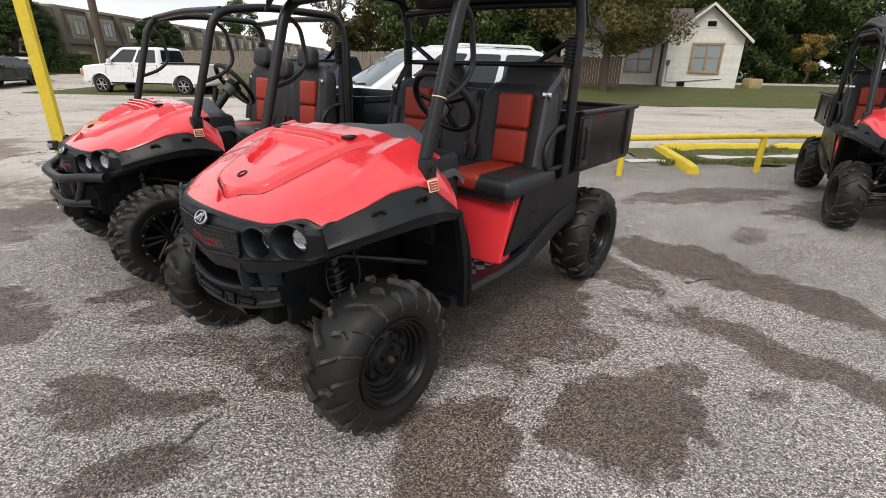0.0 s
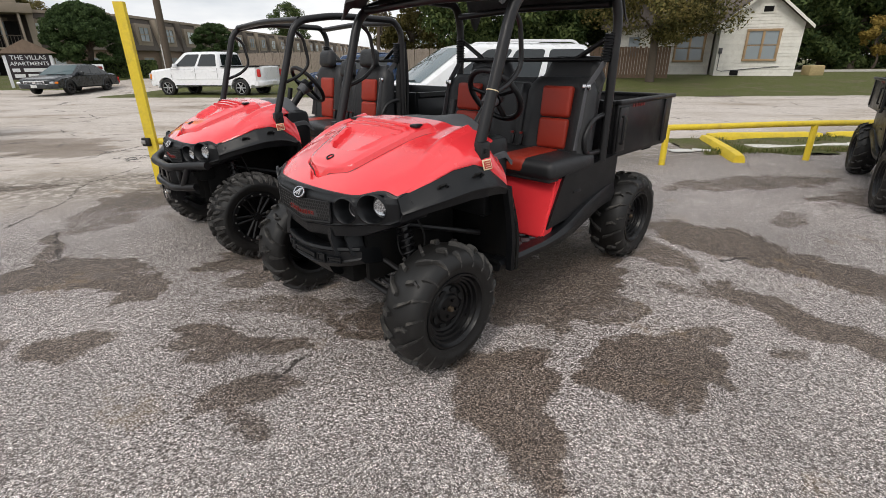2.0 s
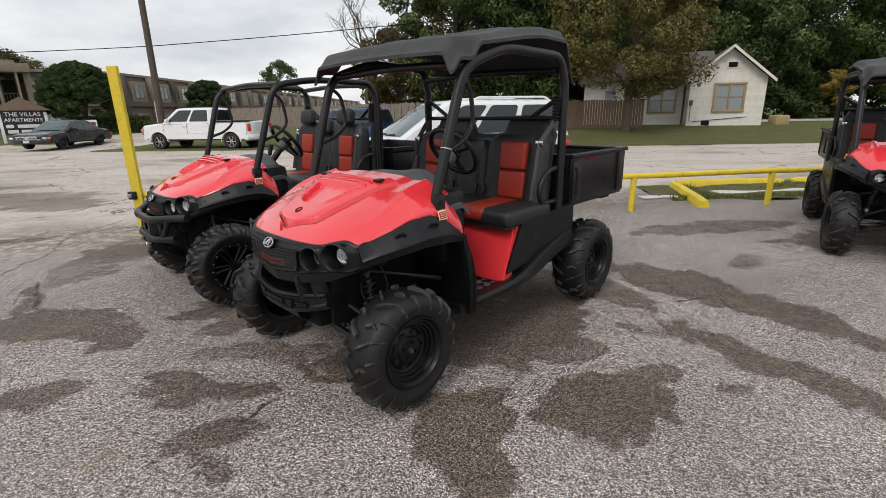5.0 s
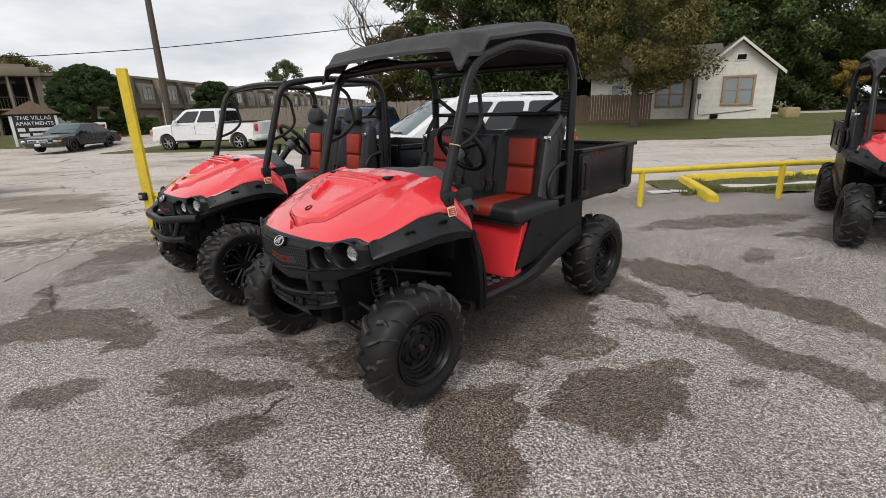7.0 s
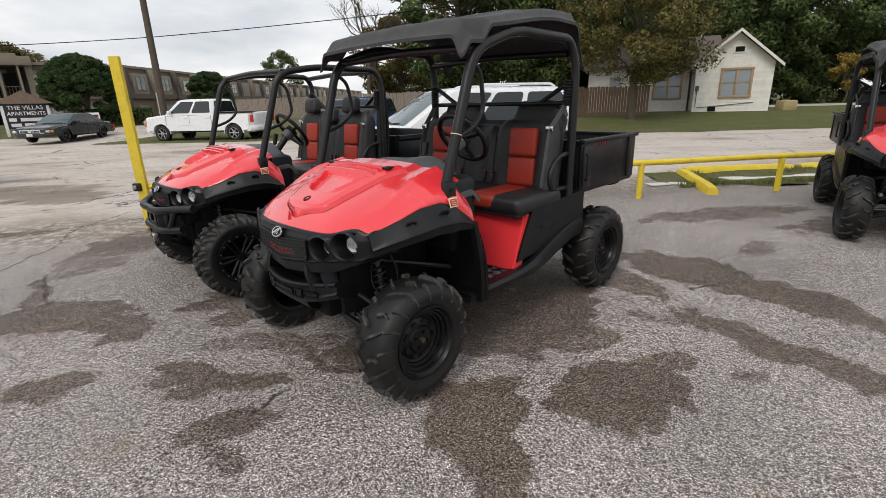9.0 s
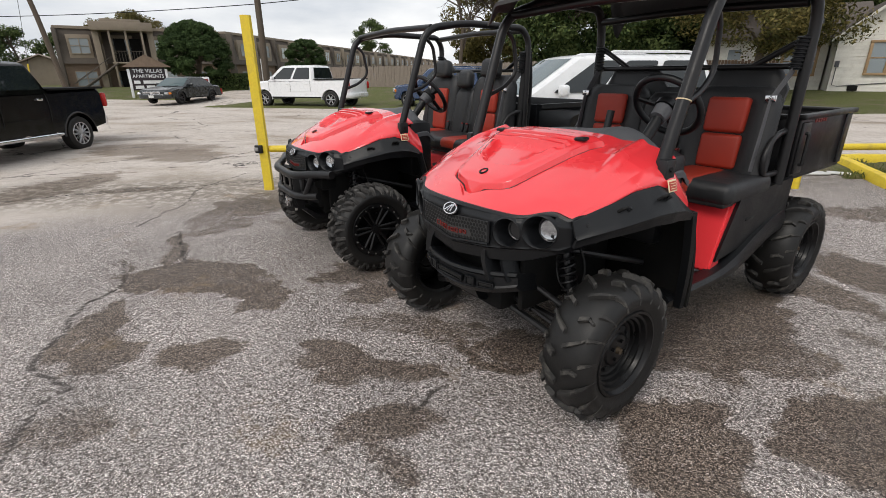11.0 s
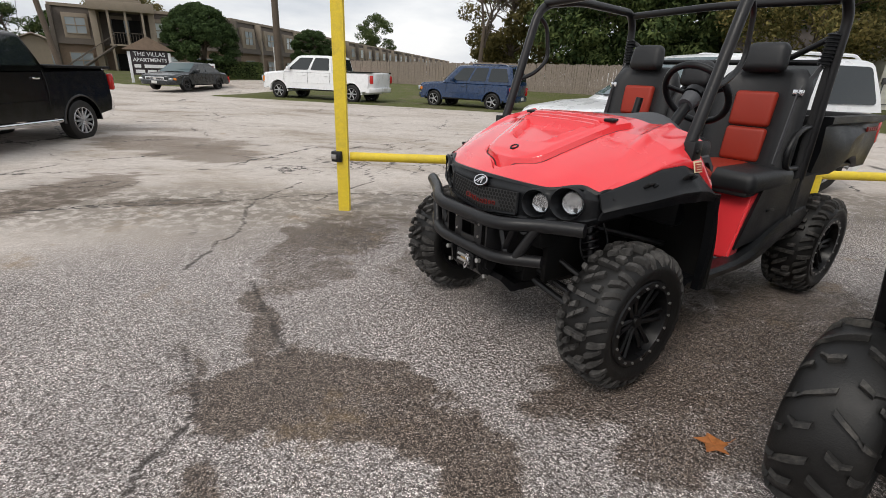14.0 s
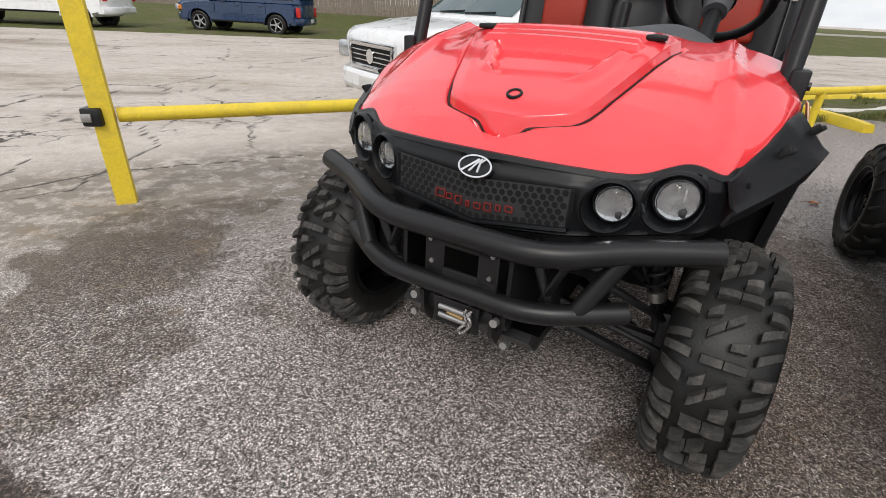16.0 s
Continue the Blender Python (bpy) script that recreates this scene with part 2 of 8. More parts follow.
# ---- ground ----
def far_rise(y):
    """Beyond the street verge and lawns rise by about half a metre."""
    t = np.clip((np.asarray(y, float) - 23.5) / 8.0, 0, 1)
    return 0.5 * t * t * (3 - 2 * t)


def value_noise(x, y, seed=0):
    """Smooth random values on a unit lattice, for arrays of places."""
    xi, yi = np.floor(x).astype(np.int64), np.floor(y).astype(np.int64)
    fx, fy = x - xi, y - yi
    fx, fy = fx * fx * (3 - 2 * fx), fy * fy * (3 - 2 * fy)

    def h(a, b):
        n = (a * 374761393 + b * 668265263 + seed * 1442695041) & 0x7FFFFFFF
        n = ((n ^ (n >> 13)) * 1274126177) & 0x7FFFFFFF
        return ((n ^ (n >> 16)) & 0xFFFF) / 65535.0
    return (h(xi, yi) * (1 - fx) + h(xi + 1, yi) * fx) * (1 - fy) + (h(xi, yi + 1) * (1 - fx) + h(xi + 1, yi + 1) * fx) * fy


def cloud_noise(x, y, scale, seed=0, octaves=4):
    tot, amp, s = 0, 0.5, scale
    for k in range(octaves):
        tot = tot + amp * value_noise(x * s + 17.3 * k, y * s - 9.1 * k, seed + k)
        amp, s = amp * 0.5, s * 2.03
    return tot / (1 - 0.5 ** octaves)


# damp patches on the lot, with painted shade under the vehicles: x, y, half length, half width, turn in degrees,
# strength
DAMP_BY_ROOFED = [
    (-1.51, 1.85, 0.38, 0.11, -176, 0.9), (-1.55, 1.73, 0.12, 0.08, 163, 0.8), (-1.18, 1.44, 0.27, 0.12, 20, 0.9), (-1.10, 1.25, 0.18, 0.07, 147, 0.8), (0.12, 1.70, 0.33, 0.25, 56, 0.9), (0.20, 1.34, 0.30, 0.17, 110, 0.95),
    (0.92, 1.90, 0.39, 0.28, 42, 1.0), (1.24, 2.23, 0.29, 0.13, 20, 0.8), (0.72, 2.62, 0.36, 0.26, 151, 0.75), (1.76, 2.14, 0.13, 0.06, 10, 0.8), (0.15, 2.65, 0.40, 0.28, 60, 0.75),
]
DAMP_SHADE_BESIDE_ROOFED = [
    (2.01, 4.01, 0.64, 0.34, 134, 0.95), (2.64, 3.28, 0.62, 0.24, 125, 0.95), (1.82, 2.81, 0.32, 0.14, 138, 0.85), (2.19, 2.27, 0.62, 0.15, 136, 1.0), (3.03, 4.72, 0.30, 0.12, 51, 0.6), (1.45, 2.92, 0.36, 0.10, -25, 0.6),
    # first three: damp together with painted shade under the roofed vehicle
    (0.62, 3.20, 0.55, 0.32, 50, 0.85), (0.93, 3.84, 0.60, 0.30, 50, 0.85), (1.41, 3.63, 0.40, 0.20, 120, 0.8), (5.2, 5.9, 1.4, 0.35, 20, 0.7), (3.4, 6.3, 1.2, 0.3, 15, 0.7),
]
DAMP_BY_BARRED = [
    (-3.35, 2.64, 0.50, 0.30, 22, 0.95), (-3.90, 3.05, 0.58, 0.09, 133, 0.9), (-2.62, 2.50, 0.28, 0.19, 139, 1.0), (-3.32, 1.84, 0.26, 0.14, 136, 0.95), (-3.38, 1.66, 0.34, 0.10, 119, 0.95), (-3.12, 1.62, 0.22, 0.13, 100, 0.95), (-3.95, 2.55, 0.34, 0.05, 136, 0.9), (-2.95, 2.58, 0.30, 0.16, 0, 0.9),
    (-2.97, 1.50, 0.20, 0.15, 3, 0.95), (-2.44, 1.74, 0.22, 0.13, 22, 0.95), (-1.62, 1.92, 0.30, 0.11, -10, 0.9), (-2.66, 1.04, 0.20, 0.14, 23, 0.6), (-2.42, 1.67, 0.20, 0.09, 157, 0.7), (-1.76, 2.96, 0.24, 0.12, 34, 0.6), (-5.41, 1.46, 0.28, 0.10, 151, 0.8),
]
DAMP_SHADE_BY_POST = [
    (-4.31, 4.62, 0.46, 0.34, 169, 0.75), (-4.02, 3.93, 0.28, 0.19, 66, 0.65), (-4.41, 4.20, 0.50, 0.22, 107, 0.6), (-4.05, 4.75, 0.40, 0.22, 90, 0.8), (-4.13, 3.75, 0.30, 0.20, 113, 0.6), (-4.2, 5.25, 0.55, 0.22, 20, 0.6),
    # first three: damp together with painted shade under the vehicles
    (-1.00, 3.55, 0.75, 0.50, 50, 0.7), (-1.55, 2.95, 0.45, 0.28, 20, 0.7), (-0.75, 4.35, 0.80, 0.45, 60, 0.7), (-3.1, 4.5, 0.6, 0.35, 50, 0.5),
]
# damp ground, and the vehicles' shade painted into the same patches
DAMP_SHADE_UNDER = [(-0.50, 2.27, 0.48, 0.20, 5, 0.95), (-0.15, 2.45, 0.35, 0.25, 40, 0.9), (-1.45, 3.83, 0.42, 0.30, 50, 0.8), (-1.95, 3.14, 0.40, 0.26, 40, 0.75), (-1.29, 2.35, 0.50, 0.12, 5, 0.6), (0.60, 2.68, 0.45, 0.22, 55, 0.8), (-0.10, 3.05, 0.7, 0.4, 52, 0.75)]
DAMP_ON_STREET = [
    (-8.62, 7.94, 1.28, 0.60, 162, 0.8), (-7.72, 2.62, 0.72, 0.28, 130, 0.95), (-10.2, 8.67, 1.58, 0.70, 1, 0.75), (-7.92, 5.01, 1.06, 0.50, 103, 0.8), (-6.43, 5.01, 0.75, 0.14, 24, 0.75), (-9.60, 3.55, 1.2, 0.45, 12, 0.8), (-6.2, 9.6, 1.5, 0.12, 18, 0.7),
    (-13.5, 9.6, 2.4, 0.5, 15, 0.7), (-20.0, 13.5, 3.0, 0.5, 20, 0.7),
]
# broken-up paving: x, y, half length, half width, turn
CRAZED = [(-5.2, 8.3, 1.3, 0.8, 10), (-6.3, 7.2, 0.6, 0.45, 20), (-7.98, 5.4, 0.6, 0.3, 20)]
CRACKS = [
    [(-2.62, 0.72), (-2.83, 1.01), (-2.91, 1.13), (-2.86, 1.25), (-3.29, 1.37), (-3.44, 1.62), (-3.74, 2.06), (-3.73, 2.28), (-3.85, 2.46), (-4.18, 2.76)],
    [(-3.62, 2.85), (-3.88, 3.08), (-4.39, 3.58)], [(-4.94, 3.60), (-5.10, 4.02), (-5.16, 4.45), (-5.60, 5.19), (-5.70, 5.47), (-5.75, 6.5)],
    [(-7.9, 2.2), (-7.73, 2.77), (-7.63, 3.28), (-7.81, 3.89), (-7.04, 4.54), (-6.13, 5.16), (-5.02, 6.16), (-3.6, 6.6)],
    [(-7.54, 6.5), (-6.97, 7.81), (-6.11, 7.93), (-4.6, 8.6)], [(-9.5, 8.6), (-7.54, 9.23), (-6.2, 9.75), (-5.3, 10.4), (-3.4, 10.7), (0.0, 11.6), (4.0, 12.3)],
    [(-5.34, 5.58), (-5.07, 5.73), (-5.08, 5.99), (-4.9, 6.9), (-5.3, 7.6)], [(-1.07, 1.58), (-1.05, 1.70), (-1.02, 1.78)], [(1.88, 3.49), (2.2, 3.62)],
]


def ground_sheet():
    def axis(lo, hi, fine, far):
        mid = list(np.arange(lo, hi + fine / 2, fine))
        out, s, v = [], fine, hi
        while v < far:
            s *= 1.09
            v += s
            out.append(v)
        low, s, v = [], fine, lo
        while v > -far:
            s *= 1.09
            v -= s
            low.append(v)
        return np.array(low[::-1] + mid + out)
    xs, ys = axis(-6.2, 3.6, 0.028, 500), axis(0.3, 6.2, 0.028, 600)
    X, Y = np.meshgrid(xs, ys, indexing="ij")
    Z = far_rise(Y) + 0.012 * (cloud_noise(X, Y, 0.5, 3) - 0.5) * (Y < 22)
    wx = X + 0.22 * (cloud_noise(X, Y, 4.2, 11, 5) - 0.5)
    wy = Y + 0.22 * (cloud_noise(X, Y, 4.2, 23, 5) - 0.5)
    rag = 0.95 * (cloud_noise(X, Y, 8.5, 31, 6) - 0.5)
    damp_shade = np.zeros_like(X)
    for cx, cy, a, b, deg, strong in DAMP_BY_ROOFED + DAMP_SHADE_BESIDE_ROOFED + DAMP_BY_BARRED + DAMP_SHADE_BY_POST + DAMP_SHADE_UNDER + DAMP_ON_STREET:
        c, s = math.cos(radians(deg)), math.sin(radians(deg))
        dx, dy = wx - cx, wy - cy
        d = np.sqrt(((dx * c + dy * s) / a) ** 2 + ((-dx * s + dy * c) / b) ** 2) + rag
        damp_shade = np.maximum(damp_shade, strong * np.clip((1.20 - d) / (0.035 / b + 0.03), 0, 1))
    craze = np.zeros_like(X)
    for cx, cy, a, b, deg in CRAZED:
        c, s = math.cos(radians(deg)), math.sin(radians(deg))
        dx, dy = wx - cx, wy - cy
        d = np.sqrt(((dx * c + dy * s) / a) ** 2 + ((-dx * s + dy * c) / b) ** 2) + 1.4 * rag
        craze = np.maximum(craze, np.clip((1.1 - d) / 0.5, 0, 1))
    damp_shade *= 0.92 + 0.45 * (cloud_noise(X, Y, 3.1, 5) - 0.4)
    crack = np.zeros_like(X)
    jx = X + 0.10 * (cloud_noise(X, Y, 6, 41) - 0.5)
    jy = Y + 0.10 * (cloud_noise(X, Y, 6, 43) - 0.5)
    for line in CRACKS:
        for (ax, ay), (bx, by) in zip(line, line[1:]):
            L2 = (bx - ax) ** 2 + (by - ay) ** 2
            t = np.clip(((jx - ax) * (bx - ax) + (jy - ay) * (by - ay)) / L2, 0, 1)
            d = np.hypot(jx - ax - t * (bx - ax), jy - ay - t * (by - ay))
            crack = np.maximum(crack, np.clip(1 - d / 0.024, 0, 1))
    Z = Z - 0.010 * crack - 0.16 * np.exp(-((X + 12.0) / 3.0) ** 2 - ((Y - 6.8) / 3.0) ** 2)
    n, m = X.shape
    co = np.stack([X, Y, Z], -1).reshape(-1, 3)
    i, j = np.meshgrid(np.arange(n - 1), np.arange(m - 1), indexing="ij")
    q = np.stack([i * m + j, (i + 1) * m + j, (i + 1) * m + j + 1, i * m + j + 1], -1).reshape(-1, 4)
    me = bpy.data.meshes.new("ground")
    me.vertices.add(len(co))
    me.vertices.foreach_set("co", co.ravel())
    me.loops.add(q.size)
    me.loops.foreach_set("vertex_index", q.ravel().astype(np.int32))
    me.polygons.add(len(q))
    me.polygons.foreach_set("loop_start", np.arange(0, q.size, 4, dtype=np.int32))
    me.update(calc_edges=True)
    for nm, arr in (("damp_shade", damp_shade), ("crack", crack), ("craze", craze)):
        at = me.attributes.new(nm, "FLOAT", "POINT")
        at.data.foreach_set("value", np.clip(arr, 0, 1).ravel().astype(np.float32))
    return me


def node(nt, kind, ins=None, **props):
    n = nt.nodes.new(kind)
    if "operation" in props:
        n.operation = props["operation"]
    if "feature" in props:
        n.feature = props["feature"]
    for k, v in (ins or {}).items():
        if isinstance(v, bpy.types.NodeSocket):
            nt.links.new(v, n.inputs[k])
        else:
            n.inputs[k].default_value = v
    return n


def ramp_node(nt, fac, stops):
    r = nt.nodes.new("ShaderNodeValToRGB")
    e = r.color_ramp.elements
    while len(e) < len(stops):
        e.new(0.5)
    for x, (p, c) in zip(e, stops):
        x.position, x.color = p, (*c, 1)
    nt.links.new(fac, r.inputs["Fac"])
    return r.outputs["Color"]


def ground_material():
    """Chip-sealed lot that gives way to old pale paving on the street side."""
    m = bpy.data.materials.new("chip_seal")
    m.use_nodes = True
    nt = m.node_tree
    b = nt.nodes["Principled BSDF"]
    co = nt.nodes.new("ShaderNodeTexCoord").outputs["Object"]
    vor = node(nt, "ShaderNodeTexVoronoi", {"Vector": co, "Scale": 165.0})
    sep = node(nt, "ShaderNodeSeparateColor", {0: vor.outputs["Color"]})
    chips = ramp_node(nt, sep.outputs[0], [(0.0, (0.085, 0.070, 0.064)), (0.30, (0.24, 0.205, 0.189)), (0.58, (0.46, 0.410, 0.386)), (0.84, (0.74, 0.676, 0.642)), (1.0, (0.92, 0.865, 0.835))])
    n1 = node(nt, "ShaderNodeTexNoise", {"Vector": co, "Scale": 0.9, "Detail": 6.0, "Roughness": 0.6})
    n2 = node(nt, "ShaderNodeTexNoise", {"Vector": co, "Scale": 190.0, "Detail": 2.0})
    n3 = node(nt, "ShaderNodeTexNoise", {"Vector": co, "Scale": 7.0, "Detail": 6.0, "Roughness": 0.65})
    tone = node(nt, "ShaderNodeMapRange", {"Value": n1.outputs["Fac"], "From Min": 0.3, "From Max": 0.7, "To Min": 0.80, "To Max": 1.16})
    # thin and thick places of the chip cover
    clump = node(nt, "ShaderNodeTexNoise", {"Vector": co, "Scale": 34.0, "Detail": 3.0, "Roughness": 0.7})
    tone2 = node(nt, "ShaderNodeMapRange", {"Value": clump.outputs["Fac"], "From Min": 0.33, "From Max": 0.67, "To Min": 0.74, "To Max": 1.22})
    tone3 = node(nt, "ShaderNodeMath", {0: tone.outputs[0], 1: tone2.outputs[0]}, operation="MULTIPLY")
    vedge = node(nt, "ShaderNodeTexVoronoi", {"Vector": co, "Scale": 165.0}, feature="DISTANCE_TO_EDGE")
    gap = node(nt, "ShaderNodeMapRange", {"Value": vedge.outputs["Distance"], "From Min": 0.02, "From Max": 0.16, "To Min": 0.16, "To Max": 1.24})
    tone4 = node(nt, "ShaderNodeMath", {0: tone3.outputs[0], 1: gap.outputs[0]}, operation="MULTIPLY")
    lot = node(nt, "ShaderNodeMixRGB", {0: 1.0, 1: chips, 2: tone4.outputs[0]})
    lot.blend_type = "MULTIPLY"
    stretch = node(nt, "ShaderNodeMapping", {"Vector": co, "Scale": (0.22, 0.5, 1.0), "Rotation": (0, 0, -0.26)})
    streak = node(nt, "ShaderNodeTexNoise", {"Vector": stretch.outputs[0], "Scale": 1.0, "Detail": 9.0, "Roughness": 0.72})
    stain = ramp_node(nt, streak.outputs["Fac"], [(0.30, (0.46, 0.40, 0.34)), (0.42, (0.84, 0.80, 0.75)), (0.5, (1.0, 0.98, 0.97)), (0.62, (1.10, 1.09, 1.08))])
    road = ramp_node(nt, n3.outputs["Fac"], [(0.25, (0.33, 0.292, 0.252)), (0.42, (0.50, 0.455, 0.408)), (0.6, (0.58, 0.535, 0.487)), (0.75, (0.67, 0.625, 0.575))])
    road2 = node(nt, "ShaderNodeMixRGB", {0: 0.25, 1: road, 2: chips})
    road3 = node(nt, "ShaderNodeMixRGB", {0: 1.0, 1: road2.outputs[0], 2: stain})
    road3.blend_type = "MULTIPLY"
    dirt = ramp_node(nt, n3.outputs["Fac"], [(0.3, (0.12, 0.10, 0.08)), (0.7, (0.27, 0.235, 0.195))])
    xyz = node(nt, "ShaderNodeSeparateXYZ", {0: co})
    # distance beyond the rail line
    k = node(nt, "ShaderNodeMath", {0: xyz.outputs[0], 1: 0.42}, operation="MULTIPLY")
    d = node(nt, "ShaderNodeMath", {0: xyz.outputs[1], 1: k.outputs[0]}, operation="SUBTRACT")
    nn = node(nt, "ShaderNodeMath", {0: n1.outputs["Fac"], 1: 1.6}, operation="MULTIPLY")
    d2 = node(nt, "ShaderNodeMath", {0: d.outputs[0], 1: nn.outputs[0]}, operation="ADD")
    far_side = node(nt, "ShaderNodeMapRange", {"Value": d2.outputs[0], "From Min": 7.8, "From Max": 9.2})
    # the entrance, where the old paving reaches into the lot
    k3 = node(nt, "ShaderNodeMath", {0: xyz.outputs[0], 1: 1.2}, operation="MULTIPLY")
    d3 = node(nt, "ShaderNodeMath", {0: xyz.outputs[1], 1: k3.outputs[0]}, operation="SUBTRACT")
    d4 = node(nt, "ShaderNodeMath", {0: d3.outputs[0], 1: nn.outputs[0]}, operation="ADD")
    entrance = node(nt, "ShaderNodeMapRange", {"Value": d4.outputs[0], "From Min": 10.6, "From Max": 12.2})
    on_road = node(nt, "ShaderNodeMath", {0: far_side.outputs[0], 1: entrance.outputs[0]}, operation="MAXIMUM")
    strip = node(nt, "ShaderNodeMapRange", {"Value": d2.outputs[0], "From Min": 6.8, "From Max": 7.9})
    strip_off = node(nt, "ShaderNodeMapRange", {"Value": d2.outputs[0], "From Min": 8.9, "From Max": 9.8, "To Min": 1.0, "To Max": 0.0})
    sm = node(nt, "ShaderNodeMath", {0: strip.outputs[0], 1: strip_off.outputs[0]}, operation="MULTIPLY")
    pat = node(nt, "ShaderNodeMapRange", {"Value": n3.outputs["Fac"], "From Min": 0.40, "From Max": 0.54, "To Max": 0.9})
    sm2 = node(nt, "ShaderNodeMath", {0: sm.outputs[0], 1: pat.outputs[0]}, operation="MULTIPLY")
    base = node(nt, "ShaderNodeMixRGB", {0: on_road.outputs[0], 1: lot.outputs[0], 2: road3.outputs[0]})
    base2 = node(nt, "ShaderNodeMixRGB", {0: sm2.outputs[0], 1: base.outputs[0], 2: dirt})
    # long hair cracks in the old paving
    warp = node(nt, "ShaderNodeMixRGB", {0: 0.25, 1: co, 2: n3.outputs["Color"]})
    vc = node(nt, "ShaderNodeTexVoronoi", {"Vector": warp.outputs[0], "Scale": 0.55}, feature="DISTANCE_TO_EDGE")
    hair = node(nt, "ShaderNodeMapRange", {"Value": vc.outputs["Distance"], "From Min": 0.003, "From Max": 0.012, "To Min": 1.0, "To Max": 0.0})
    hairn = node(nt, "ShaderNodeMapRange", {"Value": n1.outputs["Fac"], "From Min": 0.47, "From Max": 0.58})
    hr = node(nt, "ShaderNodeMath", {0: hair.outputs[0], 1: hairn.outputs[0]}, operation="MULTIPLY")
    hr1 = node(nt, "ShaderNodeMath", {0: hr.outputs[0], 1: on_road.outputs[0]}, operation="MULTIPLY")
    # alligator cracking where the paving has broken up
    att_z = nt.nodes.new("ShaderNodeAttribute")
    att_z.attribute_name = "craze"
    vz = node(nt, "ShaderNodeTexVoronoi", {"Vector": warp.outputs[0], "Scale": 3.2}, feature="DISTANCE_TO_EDGE")
    web = node(nt, "ShaderNodeMapRange", {"Value": vz.outputs["Distance"], "From Min": 0.012, "From Max": 0.05, "To Min": 1.0, "To Max": 0.0})
    webn = node(nt, "ShaderNodeMath", {0: web.outputs[0], 1: att_z.outputs["Fac"]}, operation="MULTIPLY")
    hr2 = node(nt, "ShaderNodeMath", {0: hr1.outputs[0], 1: webn.outputs[0]}, operation="MAXIMUM")
    att_d = nt.nodes.new("ShaderNodeAttribute")
    att_d.attribute_name = "damp_shade"
    att_c = nt.nodes.new("ShaderNodeAttribute")
    att_c.attribute_name = "crack"
    sharp_c = node(nt, "ShaderNodeMapRange", {"Value": att_c.outputs["Fac"], "From Min": 0.18, "From Max": 0.6, "To Max": 0.8})
    allc = node(nt, "ShaderNodeMath", {0: sharp_c.outputs[0], 1: hr2.outputs[0]}, operation="MAXIMUM")
    # one dark tint for damp ground and for the shade painted under vehicles
    damp_shade_c = node(nt, "ShaderNodeMixRGB", {0: 1.0, 1: base2.outputs[0], 2: (0.32, 0.262, 0.205, 1)})
    damp_shade_c.blend_type = "MULTIPLY"
    grit = node(nt, "ShaderNodeMapRange", {"Value": sep.outputs[2], "To Min": -0.26, "To Max": 0.26})
    blot = node(nt, "ShaderNodeMapRange", {"Value": n3.outputs["Fac"], "From Min": 0.3, "From Max": 0.7, "To Min": -0.22, "To Max": 0.14})
    rag1 = node(nt, "ShaderNodeMath", {0: att_d.outputs["Fac"], 1: grit.outputs[0]}, operation="ADD")
    rag2 = node(nt, "ShaderNodeMath", {0: rag1.outputs[0], 1: blot.outputs[0]}, operation="ADD")
    damp_shade_f = node(nt, "ShaderNodeMapRange", {"Value": rag2.outputs[0], "From Min": 0.20, "From Max": 0.74, "To Max": 0.88})
    c1 = node(nt, "ShaderNodeMixRGB", {0: damp_shade_f.outputs[0], 1: base2.outputs[0], 2: damp_shade_c.outputs[0]})
    n4 = node(nt, "ShaderNodeTexNoise", {"Vector": co, "Scale": 1.35, "Detail": 9.0, "Roughness": 0.75})
    rust_f = node(nt, "ShaderNodeMapRange", {"Value": n4.outputs["Fac"], "From Min": 0.58, "From Max": 0.72, "To Max": 0.6})
    rusty = node(nt, "ShaderNodeMixRGB", {0: rust_f.outputs[0], 1: c1.outputs[0], 2: (0.26, 0.17, 0.075, 1)})
    c2 = node(nt, "ShaderNodeMixRGB", {0: allc.outputs[0], 1: rusty.outputs[0], 2: (0.035, 0.03, 0.026, 1)})
    L = nt.links.new
    L(c2.outputs[0], b.inputs["Base Color"])
    rgh = node(nt, "ShaderNodeMapRange", {"Value": att_d.outputs["Fac"], "To Min": 0.85, "To Max": 0.55})
    L(rgh.outputs[0], b.inputs["Roughness"])
    b.inputs["Specular IOR Level"].default_value = 0.35
    hgt = node(nt, "ShaderNodeMath", {0: sep.outputs[1], 1: n2.outputs["Fac"]}, operation="ADD")
    off = node(nt, "ShaderNodeMapRange", {"Value": on_road.outputs[0], "To Min": 0.95, "To Max": 0.3})
    bp = node(nt, "ShaderNodeBump", {"Height": hgt.outputs[0], "Distance": 0.005, "Strength": off.outputs[0]})
    L(bp.outputs["Normal"], b.inputs["Normal"])
    return m


ground = mesh_part("ground", ground_sheet(), ground_material(), None, "grey chip-sealed lot with damp patches, painted shade and old pale paving", 60, "structure")
tagged(ground, category="ground")


# ---- utility vehicles: u runs back from the front axle, v to the vehicle's left ----
def P(u, v, z):
    return Vector((-v, -u, z))


HOOD_EDGE = [(-0.246, 0.0), (-0.241, 0.040), (-0.227, 0.085), (-0.209, 0.140), (-0.193, 0.180), (-0.176, 0.202), (-0.153, 0.218), (-0.112, 0.236), (0.0, 0.272), (0.2, 0.332), (0.3, 0.355)]


